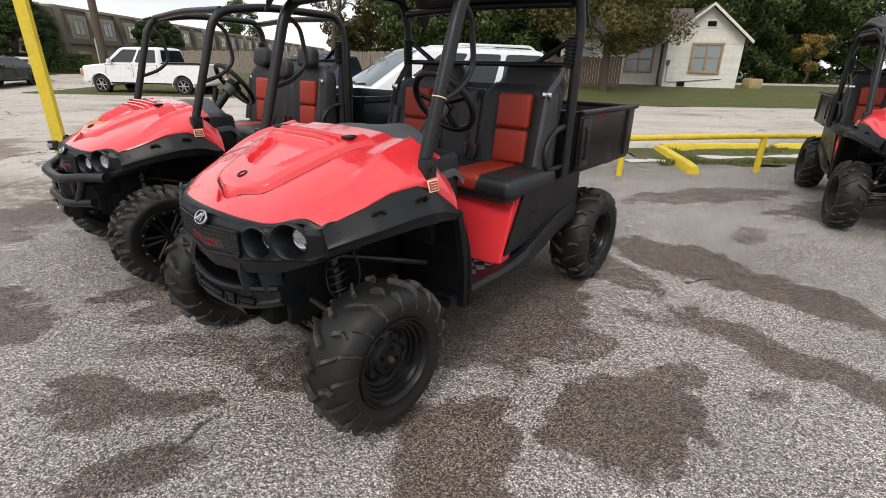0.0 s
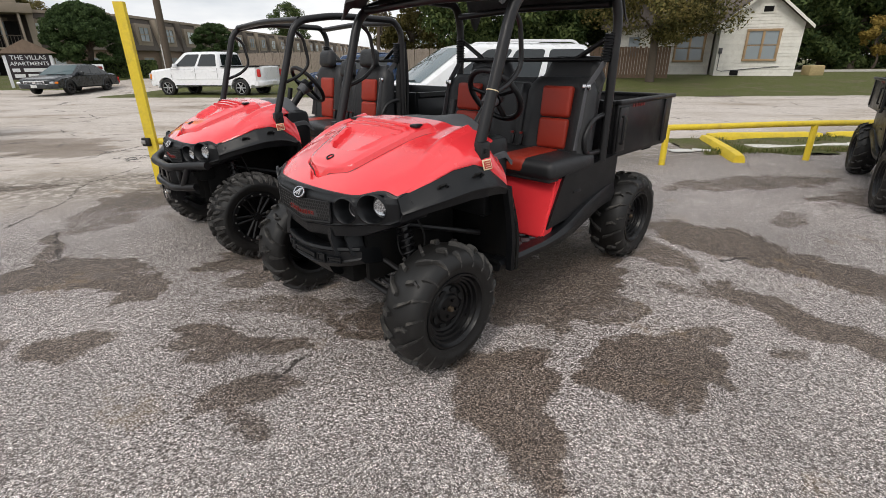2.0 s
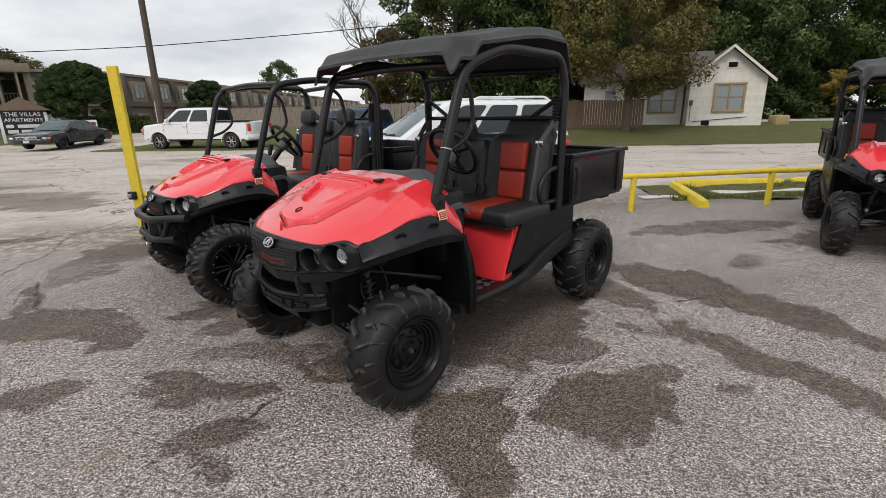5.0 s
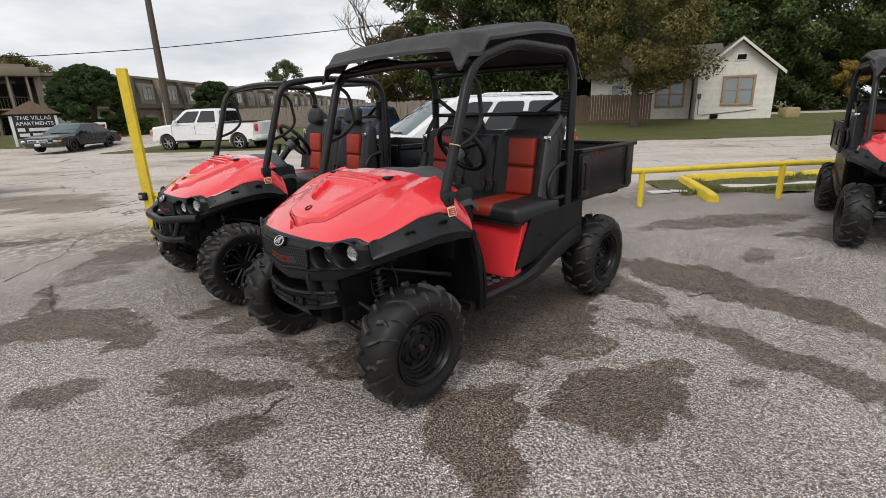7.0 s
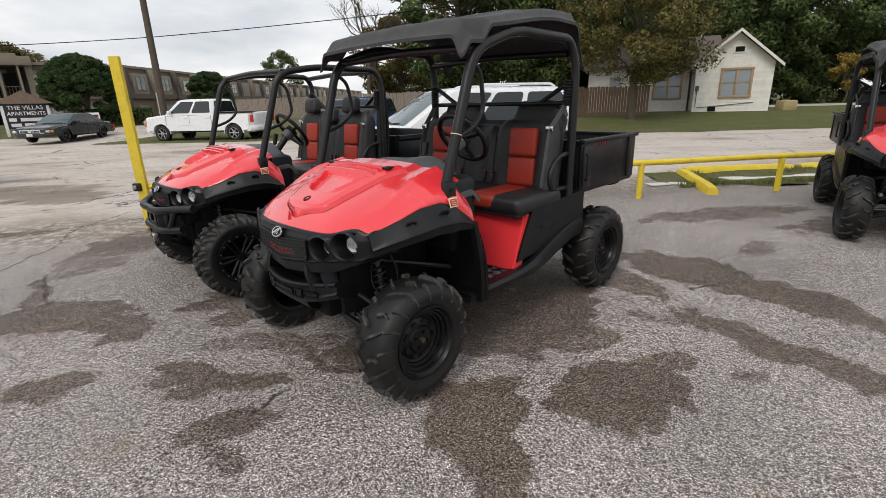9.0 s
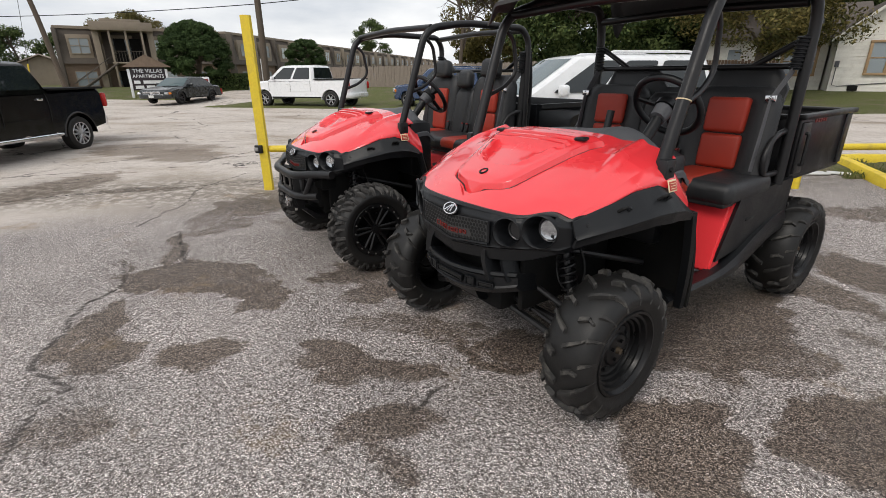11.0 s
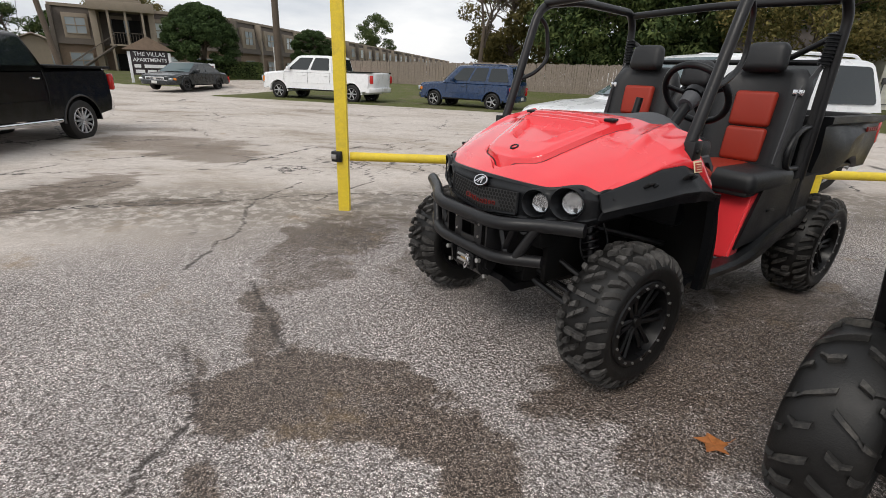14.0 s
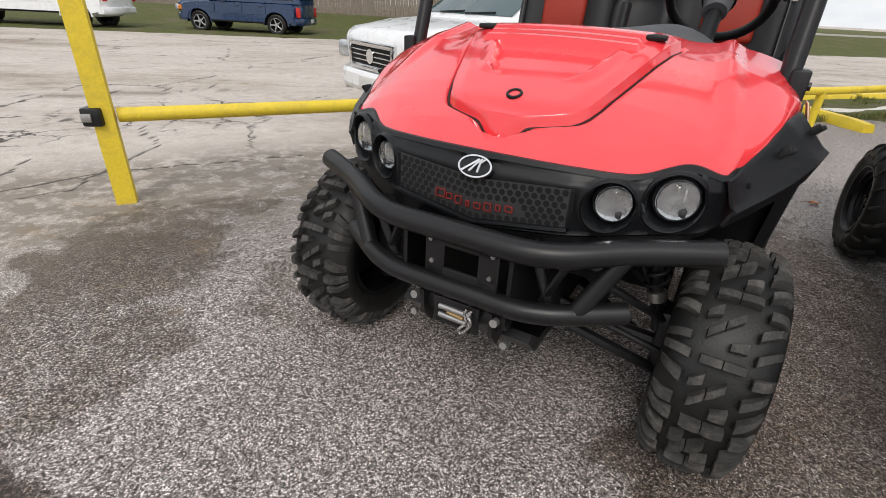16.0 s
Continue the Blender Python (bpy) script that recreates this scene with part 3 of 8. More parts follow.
def hood_mid(u):
    return lerp_table([(-0.37, 0.918), (-0.335, 0.943), (-0.30, 0.966), (-0.24, 1.003), (-0.165, 1.042), (-0.08, 1.082), (0.0, 1.115), (0.12, 1.163), (0.22, 1.198), (0.43, 1.235)], u)


def hood_half(u):
    """Half the bonnet's width."""
    return lerp_table([(-0.30, 0.50), (-0.145, 0.583), (0.0, 0.612), (0.28, 0.652), (0.43, 0.672)], u)


def hood_lip(v):
    return -0.336 + 0.30 * v * v + 0.62 * v ** 4 + 0.035 * math.exp(-((abs(v) - 0.49) / 0.07) ** 2)


def hood_at(u, v):
    """The bonnet's height: a flat shell with a raised V-shaped panel, a scoop and ribs."""
    a = abs(v)
    q = min(a / hood_half(u), 1.1)
    drop = lerp_table([(-0.30, 0.12), (-0.145, 0.098), (0.1, 0.085), (0.28, 0.075), (0.43, 0.075)], u)
    z = hood_mid(u) - drop * (0.55 * q ** 2 + 0.45 * q ** 7)
    edge = lerp_table(HOOD_EDGE, u)
    on = step01(-0.252, -0.242, u) * step01(0.33, 0.30, u)
    # the panel's edge runs nearly across the car at its tip and along it further back
    g = lerp_table([(-0.240, 3.2), (-0.22, 2.6), (-0.183, 1.9), (-0.156, 1.3), (-0.12, 1.0)], u)
    z += 0.021 * step01(edge + 0.001 * g, edge - 0.007 * g, a) * on
    z -= 0.011 * math.exp(-((a - edge - 0.005) / (0.0060 * g)) ** 2) * on
    # rounded bevel inside the edge
    z += 0.008 * step01(edge - 0.008, edge - 0.050, a) * on * step01(-0.22, -0.18, u)
    # wedge-shaped notch below the panel's tip
    z -= 0.026 * step01(0.004, -0.022, a - 1.55 * (u + 0.300)) * step01(-0.300, -0.288, u) * step01(-0.230, -0.242, u)
    # sunk shield between the latches
    bowl = lerp_table([(-0.098, 0.0), (-0.090, 0.075), (-0.07, 0.115), (-0.03, 0.142), (0.12, 0.198)], u)
    z -= 0.028 * step01(bowl + 0.004, bowl - 0.016, a) * step01(-0.100, -0.084, u) * step01(0.125, 0.114, u)
    z += 0.012 * step01(0.030, 0.0, abs(a - bowl - 0.026)) * step01(-0.09, -0.05, u) * step01(0.12, 0.09, u)
    if 0.125 < u < 0.235:
        z += 0.015 * (step01(-0.35, 0.35, math.sin((u - 0.125) / 0.11 * 6 * math.pi)) * 2 - 1) * step01(0.262, 0.25, a)
    # crest that runs back to the pillar, with a shallow trough inside it
    crest = hood_half(u) * lerp_table([(-0.1, 0.93), (0.1, 0.84), (0.3, 0.76), (0.43, 0.73)], u)
    z += 0.016 * step01(0.045, 0.0, abs(a - crest)) * step01(-0.05, 0.16, u)
    z -= 0.010 * step01(0.10, 0.0, abs(a - crest + 0.11)) * step01(0.05, 0.25, u)
    return z


def ring_arc(c, n, r, seg=20):
    """Points of a circle round c square to n."""
    n = Vector(n).normalized()
    s = n.orthogonal().normalized()
    t = n.cross(s)
    return [Vector(c) + (s * math.cos(2 * math.pi * k / seg) + t * math.sin(2 * math.pi * k / seg)) * r for k in range(seg)]


def torus(bm, c, n, r, r2, seg=28, tubeseg=8):
    n = Vector(n).normalized()
    s = n.orthogonal().normalized()
    t = n.cross(s)
    rings = []
    for k in range(seg):
        a = 2 * math.pi * k / seg
        d = s * math.cos(a) + t * math.sin(a)
        rings.append([bm.verts.new(Vector(c) + d * (r + r2 * math.cos(b)) + n * r2 * math.sin(b)) for b in (2 * math.pi * j / tubeseg for j in range(tubeseg))])
    skin(bm, rings + [rings[0]], True, False)


def disc(bm, c, n, r, depth, seg=20, r2=None):
    a = ring_arc(c, n, r, seg)
    n = Vector(n).normalized()
    b = ring_arc(Vector(c) + n * depth, n, r if r2 is None else r2, seg)
    loft(bm, [a, b])


def bezel_face(v):
    """Front of the black nose mask at v: (u, z of its top, z of its foot)."""
    a = abs(v)
    return (lerp_table([(0, -0.362), (0.25, -0.347), (0.31, -0.328), (0.46, -0.262), (0.53, -0.226), (0.570, -0.190), (0.595, -0.145), (0.615, -0.07)], a),
            lerp_table([(0, 0.936), (0.25, 0.938), (0.44, 0.950), (0.54, 0.952), (0.615, 0.925)], a),
            lerp_table([(0, 0.745), (0.25, 0.776), (0.46, 0.803), (0.56, 0.812), (0.615, 0.840)], a))


def tyre(parent, u, v, r, w, style):
    """A knobbly tyre with its rim, centred at u, v."""
    side = 1 if v > 0 else -1
    hub = thing_part("wheel", parent, P(u, v, r))
    ax = Matrix.Rotation(math.pi if side < 0 else 0, 4, "Z")
    out = ax.to_3x3() @ Vector((-1, 0, 0))
    bm = bmesh.new()
    h = w / 2
    rr = 0.198 if style == "plain" else 0.204
    rt = r - (0.019 if style == "plain" else 0.029)
    prof = [(rr, -h * 0.74), (rr + 0.012, -h * 0.84), (rr + 0.016, -h * 0.87), (rr + 0.022, -h * 0.86), (rr + 0.045, -h * 0.98), (rr + 0.075, -h * 1.0), (rt - 0.040, -h * 0.93), (rt - 0.018, -h * 0.80), (rt - 0.006, -h * 0.58), (rt, -h * 0.3), (rt + 0.002, 0), (rt, h * 0.3), (rt - 0.006, h * 0.58), (rt - 0.018, h * 0.80), (rt - 0.040, h * 0.93), (rr + 0.075, h), (rr + 0.045, h * 0.98), (rr + 0.016, h * 0.87), (rr, h * 0.74), (rr - 0.01, 0)]
    lathe(bm, prof, ax, 56, closed=True)
    part("carcass", bm, rubber, hub, "black rubber tyre carcass", 60)
    bm = bmesh.new()

    def skin_at(x):
        """The carcass radius at x across the tyre."""
        return lerp_table([(0, rt + 0.002), (h * 0.3, rt), (h * 0.58, rt - 0.006), (h * 0.80, rt - 0.018), (h * 0.93, rt - 0.040), (h * 1.0, rt - 0.075)], abs(x))

    def lug(a0, lo, hi, da, width, height, narrow=1.0):
        """One tread block from lo to hi across the tyre, leaning by da and tapering to narrow."""
        n = 4
        rings = []
        for k in range(n + 1):
            t = k / n
            x = lo + (hi - lo) * t
            rad, wd, a = skin_at(x), width * (1 + (narrow - 1) * t), a0 + da * t
            lift = height * (0.86 if k in (0, n) else 1.0)
            ring = []
            for s, dr, q in ((-0.5, -0.010, 1.0), (0.5, -0.010, 1.0), (0.5, lift * 0.75, 0.94), (0.5, lift, 0.80), (-0.5, lift, 0.80), (-0.5, lift * 0.75, 0.94)):
                f = a + s * q * wd / r
                ring.append(ax @ Vector((x, (rad + dr) * math.cos(f), (rad + dr) * math.sin(f))))
            rings.append(ring)
        loft(bm, rings)

    if style == "plain":
        count = 18
        pitch = 2 * math.pi / count
        for k in range(count):
            for s in (-1, 1):
                o = k * pitch + (0.5 * pitch if s > 0 else 0)
                if k % 2:
                    lug(o, s * h * 0.06, s * h * 0.60, 0.13, 0.024, 0.024, 0.7)
                    lug(o + 0.125, s * h * 0.58, s * h * 0.76, 0.075, 0.016, 0.020, 0.6)
                else:
                    lug(o + 0.02, s * h * 0.22, s * h * 0.52, 0.06, 0.026, 0.024, 0.8)
                    lug(o + 0.075, s * h * 0.50, s * h * 0.70, -0.03, 0.014, 0.020, 0.8)
                lug(o + 0.17, s * h * 0.72, s * h * 0.95, 0.05, 0.022, 0.021, 0.7)
                lug(o + 0.215, s * h * 0.90, s * h * 1.02, 0.03, 0.014, 0.013, 0.6)
    else:
        count = 12
        pitch = 2 * math.pi / count
        for k in range(count):
            o = k * pitch
            # split bar, split slanting bar and two wedges in the middle
            lug(o, -h * 0.42, -h * 0.05, 0.0, 0.026, 0.029)
            lug(o, -h * 0.03, h * 0.34, 0.0, 0.026, 0.029)
            lug(o + 0.36 * pitch, h * 0.34, h * 0.09, 0.16 * pitch, 0.028, 0.029)
            lug(o + 0.53 * pitch, h * 0.07, -h * 0.20, 0.17 * pitch, 0.028, 0.029)
            lug(o + 0.30 * pitch, -h * 0.36, -h * 0.08, -0.04 * pitch, 0.034, 0.028, 0.65)
            lug(o + 0.74 * pitch, h * 0.18, h * 0.42, -0.10 * pitch, 0.036, 0.028, 0.65)
            # shoulder blocks
            lug(o + 0.02 * pitch, h * 0.52, h * 0.98, 0.05 * pitch, 0.030, 0.028)
            lug(o + 0.28 * pitch, h * 0.58, h * 0.98, 0.0, 0.028, 0.026)
            lug(o + 0.66 * pitch, h * 0.56, h * 0.96, 0.14 * pitch, 0.034, 0.028, 0.8)
            lug(o + 0.18 * pitch, -h * 0.54, -h * 0.94, 0.20 * pitch, 0.032, 0.028, 0.8)
            lug(o + 0.52 * pitch, -h * 0.50, -h * 0.90, 0.18 * pitch, 0.032, 0.028, 0.8)
            lug(o + 0.86 * pitch, -h * 0.58, -h * 0.97, 0.04 * pitch, 0.032, 0.026)
    part("tread_lug", bm, lug_dusty if style == "blocks" else lug_rubber, hub, "dusty raised tread blocks", 30, "stuff")
    bm = bmesh.new()
    o = -h
    if style == "plain":
        # deep stepped barrel with a sunk disc
        lathe(bm, [(rr + 0.012, o * 0.84), (rr + 0.008, o * 0.90), (rr - 0.002, o * 0.90), (rr - 0.008, o * 0.80), (rr - 0.014, o * 0.74), (rr - 0.024, o * 0.72), (rr - 0.030, o * 0.58), (rr - 0.042, o * 0.56), (rr - 0.046, o * 0.42), (rr - 0.058, o * 0.40), (rr - 0.062, o * 0.30), (0.122, o * 0.26), (0.108, o * 0.34), (0.080, o * 0.38), (0.072, o * 0.46), (0.060, o * 0.48), (0.0, o * 0.48)], ax, 48)
        lathe(bm, [(rr + 0.012, -o * 0.84), (rr - 0.01, -o * 0.8), (rr - 0.03, o * 0.2)], ax, 36)
        part("rim", bm, rim_black, hub, "black stamped steel rim", 30)
        # black ovals on the disc; the vents' inner shade is put in as colour
        for k in range(8):
            bm = bmesh.new()
            a = 2 * math.pi * (k + 0.5) / 8
            rad, tan = Vector((0, math.cos(a), math.sin(a))), Vector((0, -math.sin(a), math.cos(a)))
            c = Vector((o * 0.335, 0, 0)) + rad * 0.100
            loft(bm, [[ax @ (c + rad * (0.013 * math.sin(q)) + tan * (0.024 * math.cos(q)) + Vector((d, 0, 0))) for q in (j * math.pi / 6 for j in range(12))] for d in (0.004, -0.008)])
            part("vent_hole_disc", bm, hole_black, hub)
        for k in range(4):
            bm = bmesh.new()
            a = 2 * math.pi * (k + 0.25) / 4
            disc(bm, ax @ Vector((o * 0.44, 0.045 * math.cos(a), 0.045 * math.sin(a))), out, 0.009, 0.020, 6)
            part("lug_nut", bm, rim_black, hub)
        bm = bmesh.new()
        disc(bm, ax @ Vector((o * 0.46, 0, 0)), out, 0.018, 0.022, 14, 0.014)
        part("hub_cap", bm, axle_end, hub, "dull bare axle end")
    else:
        lathe(bm, [(rr + 0.014, o * 0.86), (rr + 0.008, o * 0.92), (rr - 0.022, o * 0.92), (rr - 0.026, o * 0.80), (rr - 0.034, o * 0.45), (rr - 0.045, o * 0.15), (rr - 0.06, o * 0.1), (0.04, o * 0.12), (0.0, o * 0.12)], ax, 48)
        lathe(bm, [(rr + 0.012, -o * 0.84), (rr - 0.01, -o * 0.8), (rr - 0.03, o * 0.1)], ax, 36)
        part("rim", bm, rim_black, hub, "black alloy beadlock rim", 35)
        for k in range(6):
            a = 2 * math.pi * k / 6
            bm = bmesh.new()
            for s in (-0.15, 0.15):
                p0 = Vector((o * 0.56, 0.036 * math.cos(a + 2.4 * s), 0.036 * math.sin(a + 2.4 * s)))
                p1 = Vector((o * 0.70, (rr - 0.024) * math.cos(a + s), (rr - 0.024) * math.sin(a + s)))
                tube(bm, [ax @ p0, ax @ p1], 0.012, 6)
            part("spoke", bm, rim_black, hub, "", 35)
        bm = bmesh.new()
        disc(bm, ax @ Vector((o * 0.2, 0, 0)), out, 0.056, abs(o) * 0.42, 20, 0.044)
        disc(bm, ax @ Vector((o * 0.6, 0, 0)), out, 0.030, abs(o) * 0.10, 18, 0.026)
        part("hub_cap", bm, rim_black, hub)
        for k in range(18):
            bm = bmesh.new()
            a = 2 * math.pi * k / 18
            disc(bm, ax @ Vector((o * 0.92, (rr - 0.008) * math.cos(a), (rr - 0.008) * math.sin(a))), out, 0.0065, 0.008, 6)
            part("rim_bolt", bm, steel, hub)


def thing_part(name, parent, at):
    ob = new(name)
    ob.empty_display_size = 0.05
    ob.parent = parent
    ob.location = at
    return ob


def utility_vehicle(m, label, style):
    """A side-by-side with bonnet, cage, bench and load bed."""
    car = thing("utility_vehicle", m, label, "utility vehicle", "utility vehicles on the lot")
    WB = 2.16
    big = style == "barred"

    # bonnet
    bm = bmesh.new()

    # columns of the mesh run along the raised panel's edge, close together there
    cols = [0.05 * k for k in range(17)] + [0.84] + [0.88 + 0.02 * k for k in range(1, 7)] + [1.0 + 0.0125 * k for k in range(1, 6)] + [1.09, 1.13, 1.17, 1.21]
    cols = [(c, 0) for c in cols] + [((k / 34) ** 1.7, 1) for k in range(1, 35)]
    full = [(-1, c) for c in cols[:0:-1]] + [(1, c) for c in cols]

    def hood(s, t):
        sg, (c, outer) = full[round(t * (len(full) - 1))]
        u0 = -0.336
        u = u0 + (0.43 - u0) * s
        rough = lerp_table(HOOD_EDGE, u) if u < 0.30 else 0.355
        ed = max(rough, 0.03)
        wide = hood_half(max(u + (hood_lip(0.583) - u0) * (1 - s) ** 3, -0.145))
        v = ed * c if not outer else ed * 1.21 + (wide - ed * 1.21) * c
        v *= sg
        # the front rows follow the bowed lip
        u = u + (hood_lip(v) - u0) * (1 - s) ** 3
        return P(u, v, hood_at(u, v))
    sheet(bm, hood, 210, len(full) - 1, 0.010)
    bonnet = part("bonnet", bm, red_paint, car, "glossy red bonnet with a raised V-shaped panel", 28)
    # dark tube along the panel's edge: its gap, and the step's shading painted in
    bm = bmesh.new()
    for s in (-1, 1):
        seam = []
        for k in range(60):
            u = -0.242 + 0.534 * (k / 59) ** 1.5
            e = lerp_table(HOOD_EDGE, u) + 0.004
            seam.append(P(u, s * e, hood_at(u, e) + 0.002))
        tube(bm, seam, 0.0040, 6)
    part("bonnet_seam_shade", bm, seam_shade_red, bonnet, "dark line round the raised panel, part gap and part painted shading")
    bm = bmesh.new()
    pn = P(-0.42, 0, 1)
    torus(bm, P(-0.165, 0, hood_at(-0.165, 0) + 0.001), pn, 0.020, 0.0045)
    disc(bm, P(-0.165, 0, hood_at(-0.165, 0) - 0.010), pn, 0.021, 0.008, 20)
    part("bonnet_plug", bm, black_plastic, bonnet)
    for s in (-1, 1):
        bm = bmesh.new()
        rbox(bm, P(0.215, s * 0.288, hood_at(0.215, 0.288) + 0.006), (0.062, 0.034, 0.016), 0.006, seg=3)
        rbox(bm, P(0.238, s * 0.288, hood_at(0.238, 0.288) + 0.004), (0.044, 0.030, 0.012), 0.004)
        part("bonnet_latch", bm, black_plastic, bonnet)
        # red wing below the bonnet, with its sticker
        bm = bmesh.new()

        def wing(a, b, s=s):
            u = -0.145 + 0.62 * a
            hu = min(u, 0.43)
            v0, top = hood_half(hu) - 0.004, hood_at(hu, hood_half(hu) - 0.004) - 0.10 * step01(0.36, 0.48, u)
            low = lerp_table([(-0.145, 0.948), (0.0, 1.0), (0.12, 1.045), (0.24, 1.06), (0.33, 1.03), (0.40, 0.975), (0.475, 0.90)], u)
            v1 = lerp_table([(-0.145, 0.585), (0.0, 0.645), (0.24, 0.712), (0.475, 0.752)], u)
            bulge = 0.022 * math.sin(b * math.pi) * step01(-0.1, 0.1, u)
            return P(u, s * (v0 + (v1 - v0) * b + bulge), top + (low - top) * b)
        sheet(bm, wing, 34, 10, 0.008, (s * 1.0, 0, -0.3))
        wing_ob = part("front_wing", bm, red_paint, car, "red front wing", 30)
        bm = bmesh.new()
        rbox(bm, P(0.315, s * 0.738, 1.055), (0.004, 0.066, 0.054), 0.001, Matrix.Rotation(s * 0.30, 3, "Y"))
        st = part("warning_sticker", bm, sticker_cream, wing_ob, "cream and black warning sticker")
        bm = bmesh.new()
        rbox(bm, P(0.315, s * 0.7405, 1.055), (0.003, 0.054, 0.040), 0, Matrix.Rotation(s * 0.30, 3, "Y"))
        part("sticker_panel", bm, sticker_red, st)
        bm = bmesh.new()
        for dz, w in ((0.011, 0.040), (0.0, 0.034), (-0.011, 0.040)):
            rbox(bm, P(0.315, s * 0.7425 - s * dz * 0.30, 1.055 + dz), (0.003, w, 0.0028), 0, Matrix.Rotation(s * 0.30, 3, "Y"))
        part("sticker_bar", bm, sticker_cream, st)
        # black flare over the wheel
        bm = bmesh.new()

        def flare(a, b, s=s):
            u = -0.168 + 0.598 * a
            top = lerp_table([(-0.168, 0.944), (-0.145, 0.952), (0.0, 1.003), (0.12, 1.048), (0.24, 1.063), (0.33, 1.033), (0.43, 0.955)], u)
            v0 = lerp_table([(-0.168, 0.578), (-0.145, 0.588), (0.0, 0.644), (0.24, 0.711), (0.43, 0.747)], u)
            foot = lerp_table([(-0.168, 0.830), (-0.10, 0.858), (0.0, 0.884), (0.15, 0.912), (0.30, 0.912), (0.43, 0.895)], u)
            v1 = lerp_table([(-0.168, 0.606), (-0.10, 0.660), (0.0, 0.722), (0.12, 0.775), (0.24, 0.805), (0.43, 0.805)], u)
            k = min(b / 0.72, 1.0)
            lip = max(b - 0.75, 0) / 0.25
            ridge = 0.008 * step01(0.10, 0.0, abs(b - 0.70))
            return P(u, s * (v0 + (v1 - v0) * k + ridge - 0.012 * lip), top + (foot - top) * (0.66 * k + 0.34 * lip))
        sheet(bm, flare, 44, 16, 0.010, (-s * 0.9, 0, -0.3))
        fl = part("wheel_flare", bm, black_plastic, car, "matt black plastic wheel flare", 35)
        bm = bmesh.new()
        # black blocks in place of slots, their inner shade given as colour
        for uu, vv, zz in ((0.03, 0.690, 0.985), (0.215, 0.760, 1.022)):
            bm = bmesh.new()
            rbox(bm, P(uu, s * vv, zz), (0.036, 0.052, 0.012), 0.005, Matrix.Rotation(s * 0.75, 3, "Y"))
            part("flare_slot_block", bm, hole_black, fl)
            bm = bmesh.new()
            rbox(bm, P(uu + 0.020, s * (vv + 0.012), zz - 0.004), (0.040, 0.014, 0.014), 0.004, Matrix.Rotation(s * 0.75, 3, "Y"))
            part("slot_lip", bm, black_plastic, fl)
        for uu, vv, zz in ((-0.115, 0.626, 0.925), (-0.140, 0.600, 0.905)):
            bm = bmesh.new()
            disc(bm, P(uu, s * vv, zz), P(-0.5, s * 0.8, 0.3), 0.007, 0.010, 8)
            part("flare_bolt", bm, black_metal, fl)
        # liner behind the wheel and inner well
        bm = bmesh.new()

        def liner(a, b, s=s):
            z = 0.93 - 0.52 * a
            u = 0.41 + 0.11 * a + 0.04 * math.sin(a * math.pi)
            return P(u + 0.03 - 0.02 * b, s * (0.06 + 0.74 * b), z)
        sheet(bm, liner, 12, 6, 0.02, (0, -1, 0))
        ln = part("splash_liner", bm, dark_under, car, "black plastic splash liner")
        bm = bmesh.new()
        loft(bm, [[P(0.415 + 0.11 * (k / 8) ** 1.3 + 0.035 * math.sin(math.pi * k / 8), s * (0.808 + w - 0.035 * k / 8), 0.93 - 0.53 * k / 8) + Vector((0, d, 0)) for w, d in ((-0.03, -0.020), (0.006, -0.020), (0.014, -0.006), (0.006, 0.016), (-0.03, 0.020))] for k in range(9)])
        part("liner_edge", bm, black_plastic, ln)
        bm = bmesh.new()
        rbox(bm, P(0.12, s * 0.34, 0.70), (0.04, 0.66, 0.52), 0.02)
        part("inner_well", bm, dark_under, car)
        # front suspension
        bm = bmesh.new()
        for uu, du in ((-0.14, 0.10), (0.16, -0.1)):
            tube(bm, [P(uu, s * 0.20, 0.40), P(uu + du, s * 0.56, 0.26)], 0.018, 8)
            tube(bm, [P(uu, s * 0.24, 0.60), P(uu + du, s * 0.54, 0.45)], 0.014, 8)
        tube(bm, [P(0.0, s * 0.15, 0.36), P(0.0, s * 0.60, 0.34)], 0.022, 8)
        rbox(bm, P(0, s * 0.56, 0.36), (0.07, 0.10, 0.24), 0.02)
        part("control_arm", bm, black_metal, car)
        bm = bmesh.new()
        tube(bm, [P(-0.12, s * 0.12, 0.47), P(-0.11, s * 0.56, 0.38)], 0.010, 8)
        tube(bm, [P(-0.118, s * 0.20, 0.454), P(-0.114, s * 0.34, 0.425)], 0.022, 10)
        part("tie_rod", bm, black_metal, car)
        bm = bmesh.new()
        tube(bm, smooth_path([P(0.06, s * 0.38, 0.86), P(0.10, s * 0.47, 0.66), P(0.05, s * 0.50, 0.52), P(0.03, s * 0.56, 0.42)]), 0.006, 6)
        tube(bm, smooth_path([P(0.02, s * 0.36, 0.80), P(-0.06, s * 0.44, 0.62), P(0.0, s * 0.50, 0.50)]), 0.005, 6)
        part("brake_hose", bm, rubber, car)
        bm = bmesh.new()
        tube(bm, [P(0.02, s * 0.37, 0.72), P(0.47, s * 0.56, 0.60)], 0.016, 8)
        tube(bm, [P(-0.02, s * 0.37, 0.90), P(0.45, s * 0.42, 0.86)], 0.018, 8)
        part("frame_brace", bm, black_metal, car)
        bm = bmesh.new()
        a, b = P(-0.02, s * 0.40, 0.90), P(-0.02, s * 0.53, 0.40)
        d = (b - a)
        pts = []
        e1 = d.normalized().orthogonal().normalized()
        e2 = d.normalized().cross(e1)
        for k in range(113):
            t = k / 112
            q = a + d * (0.1 + 0.62 * t)
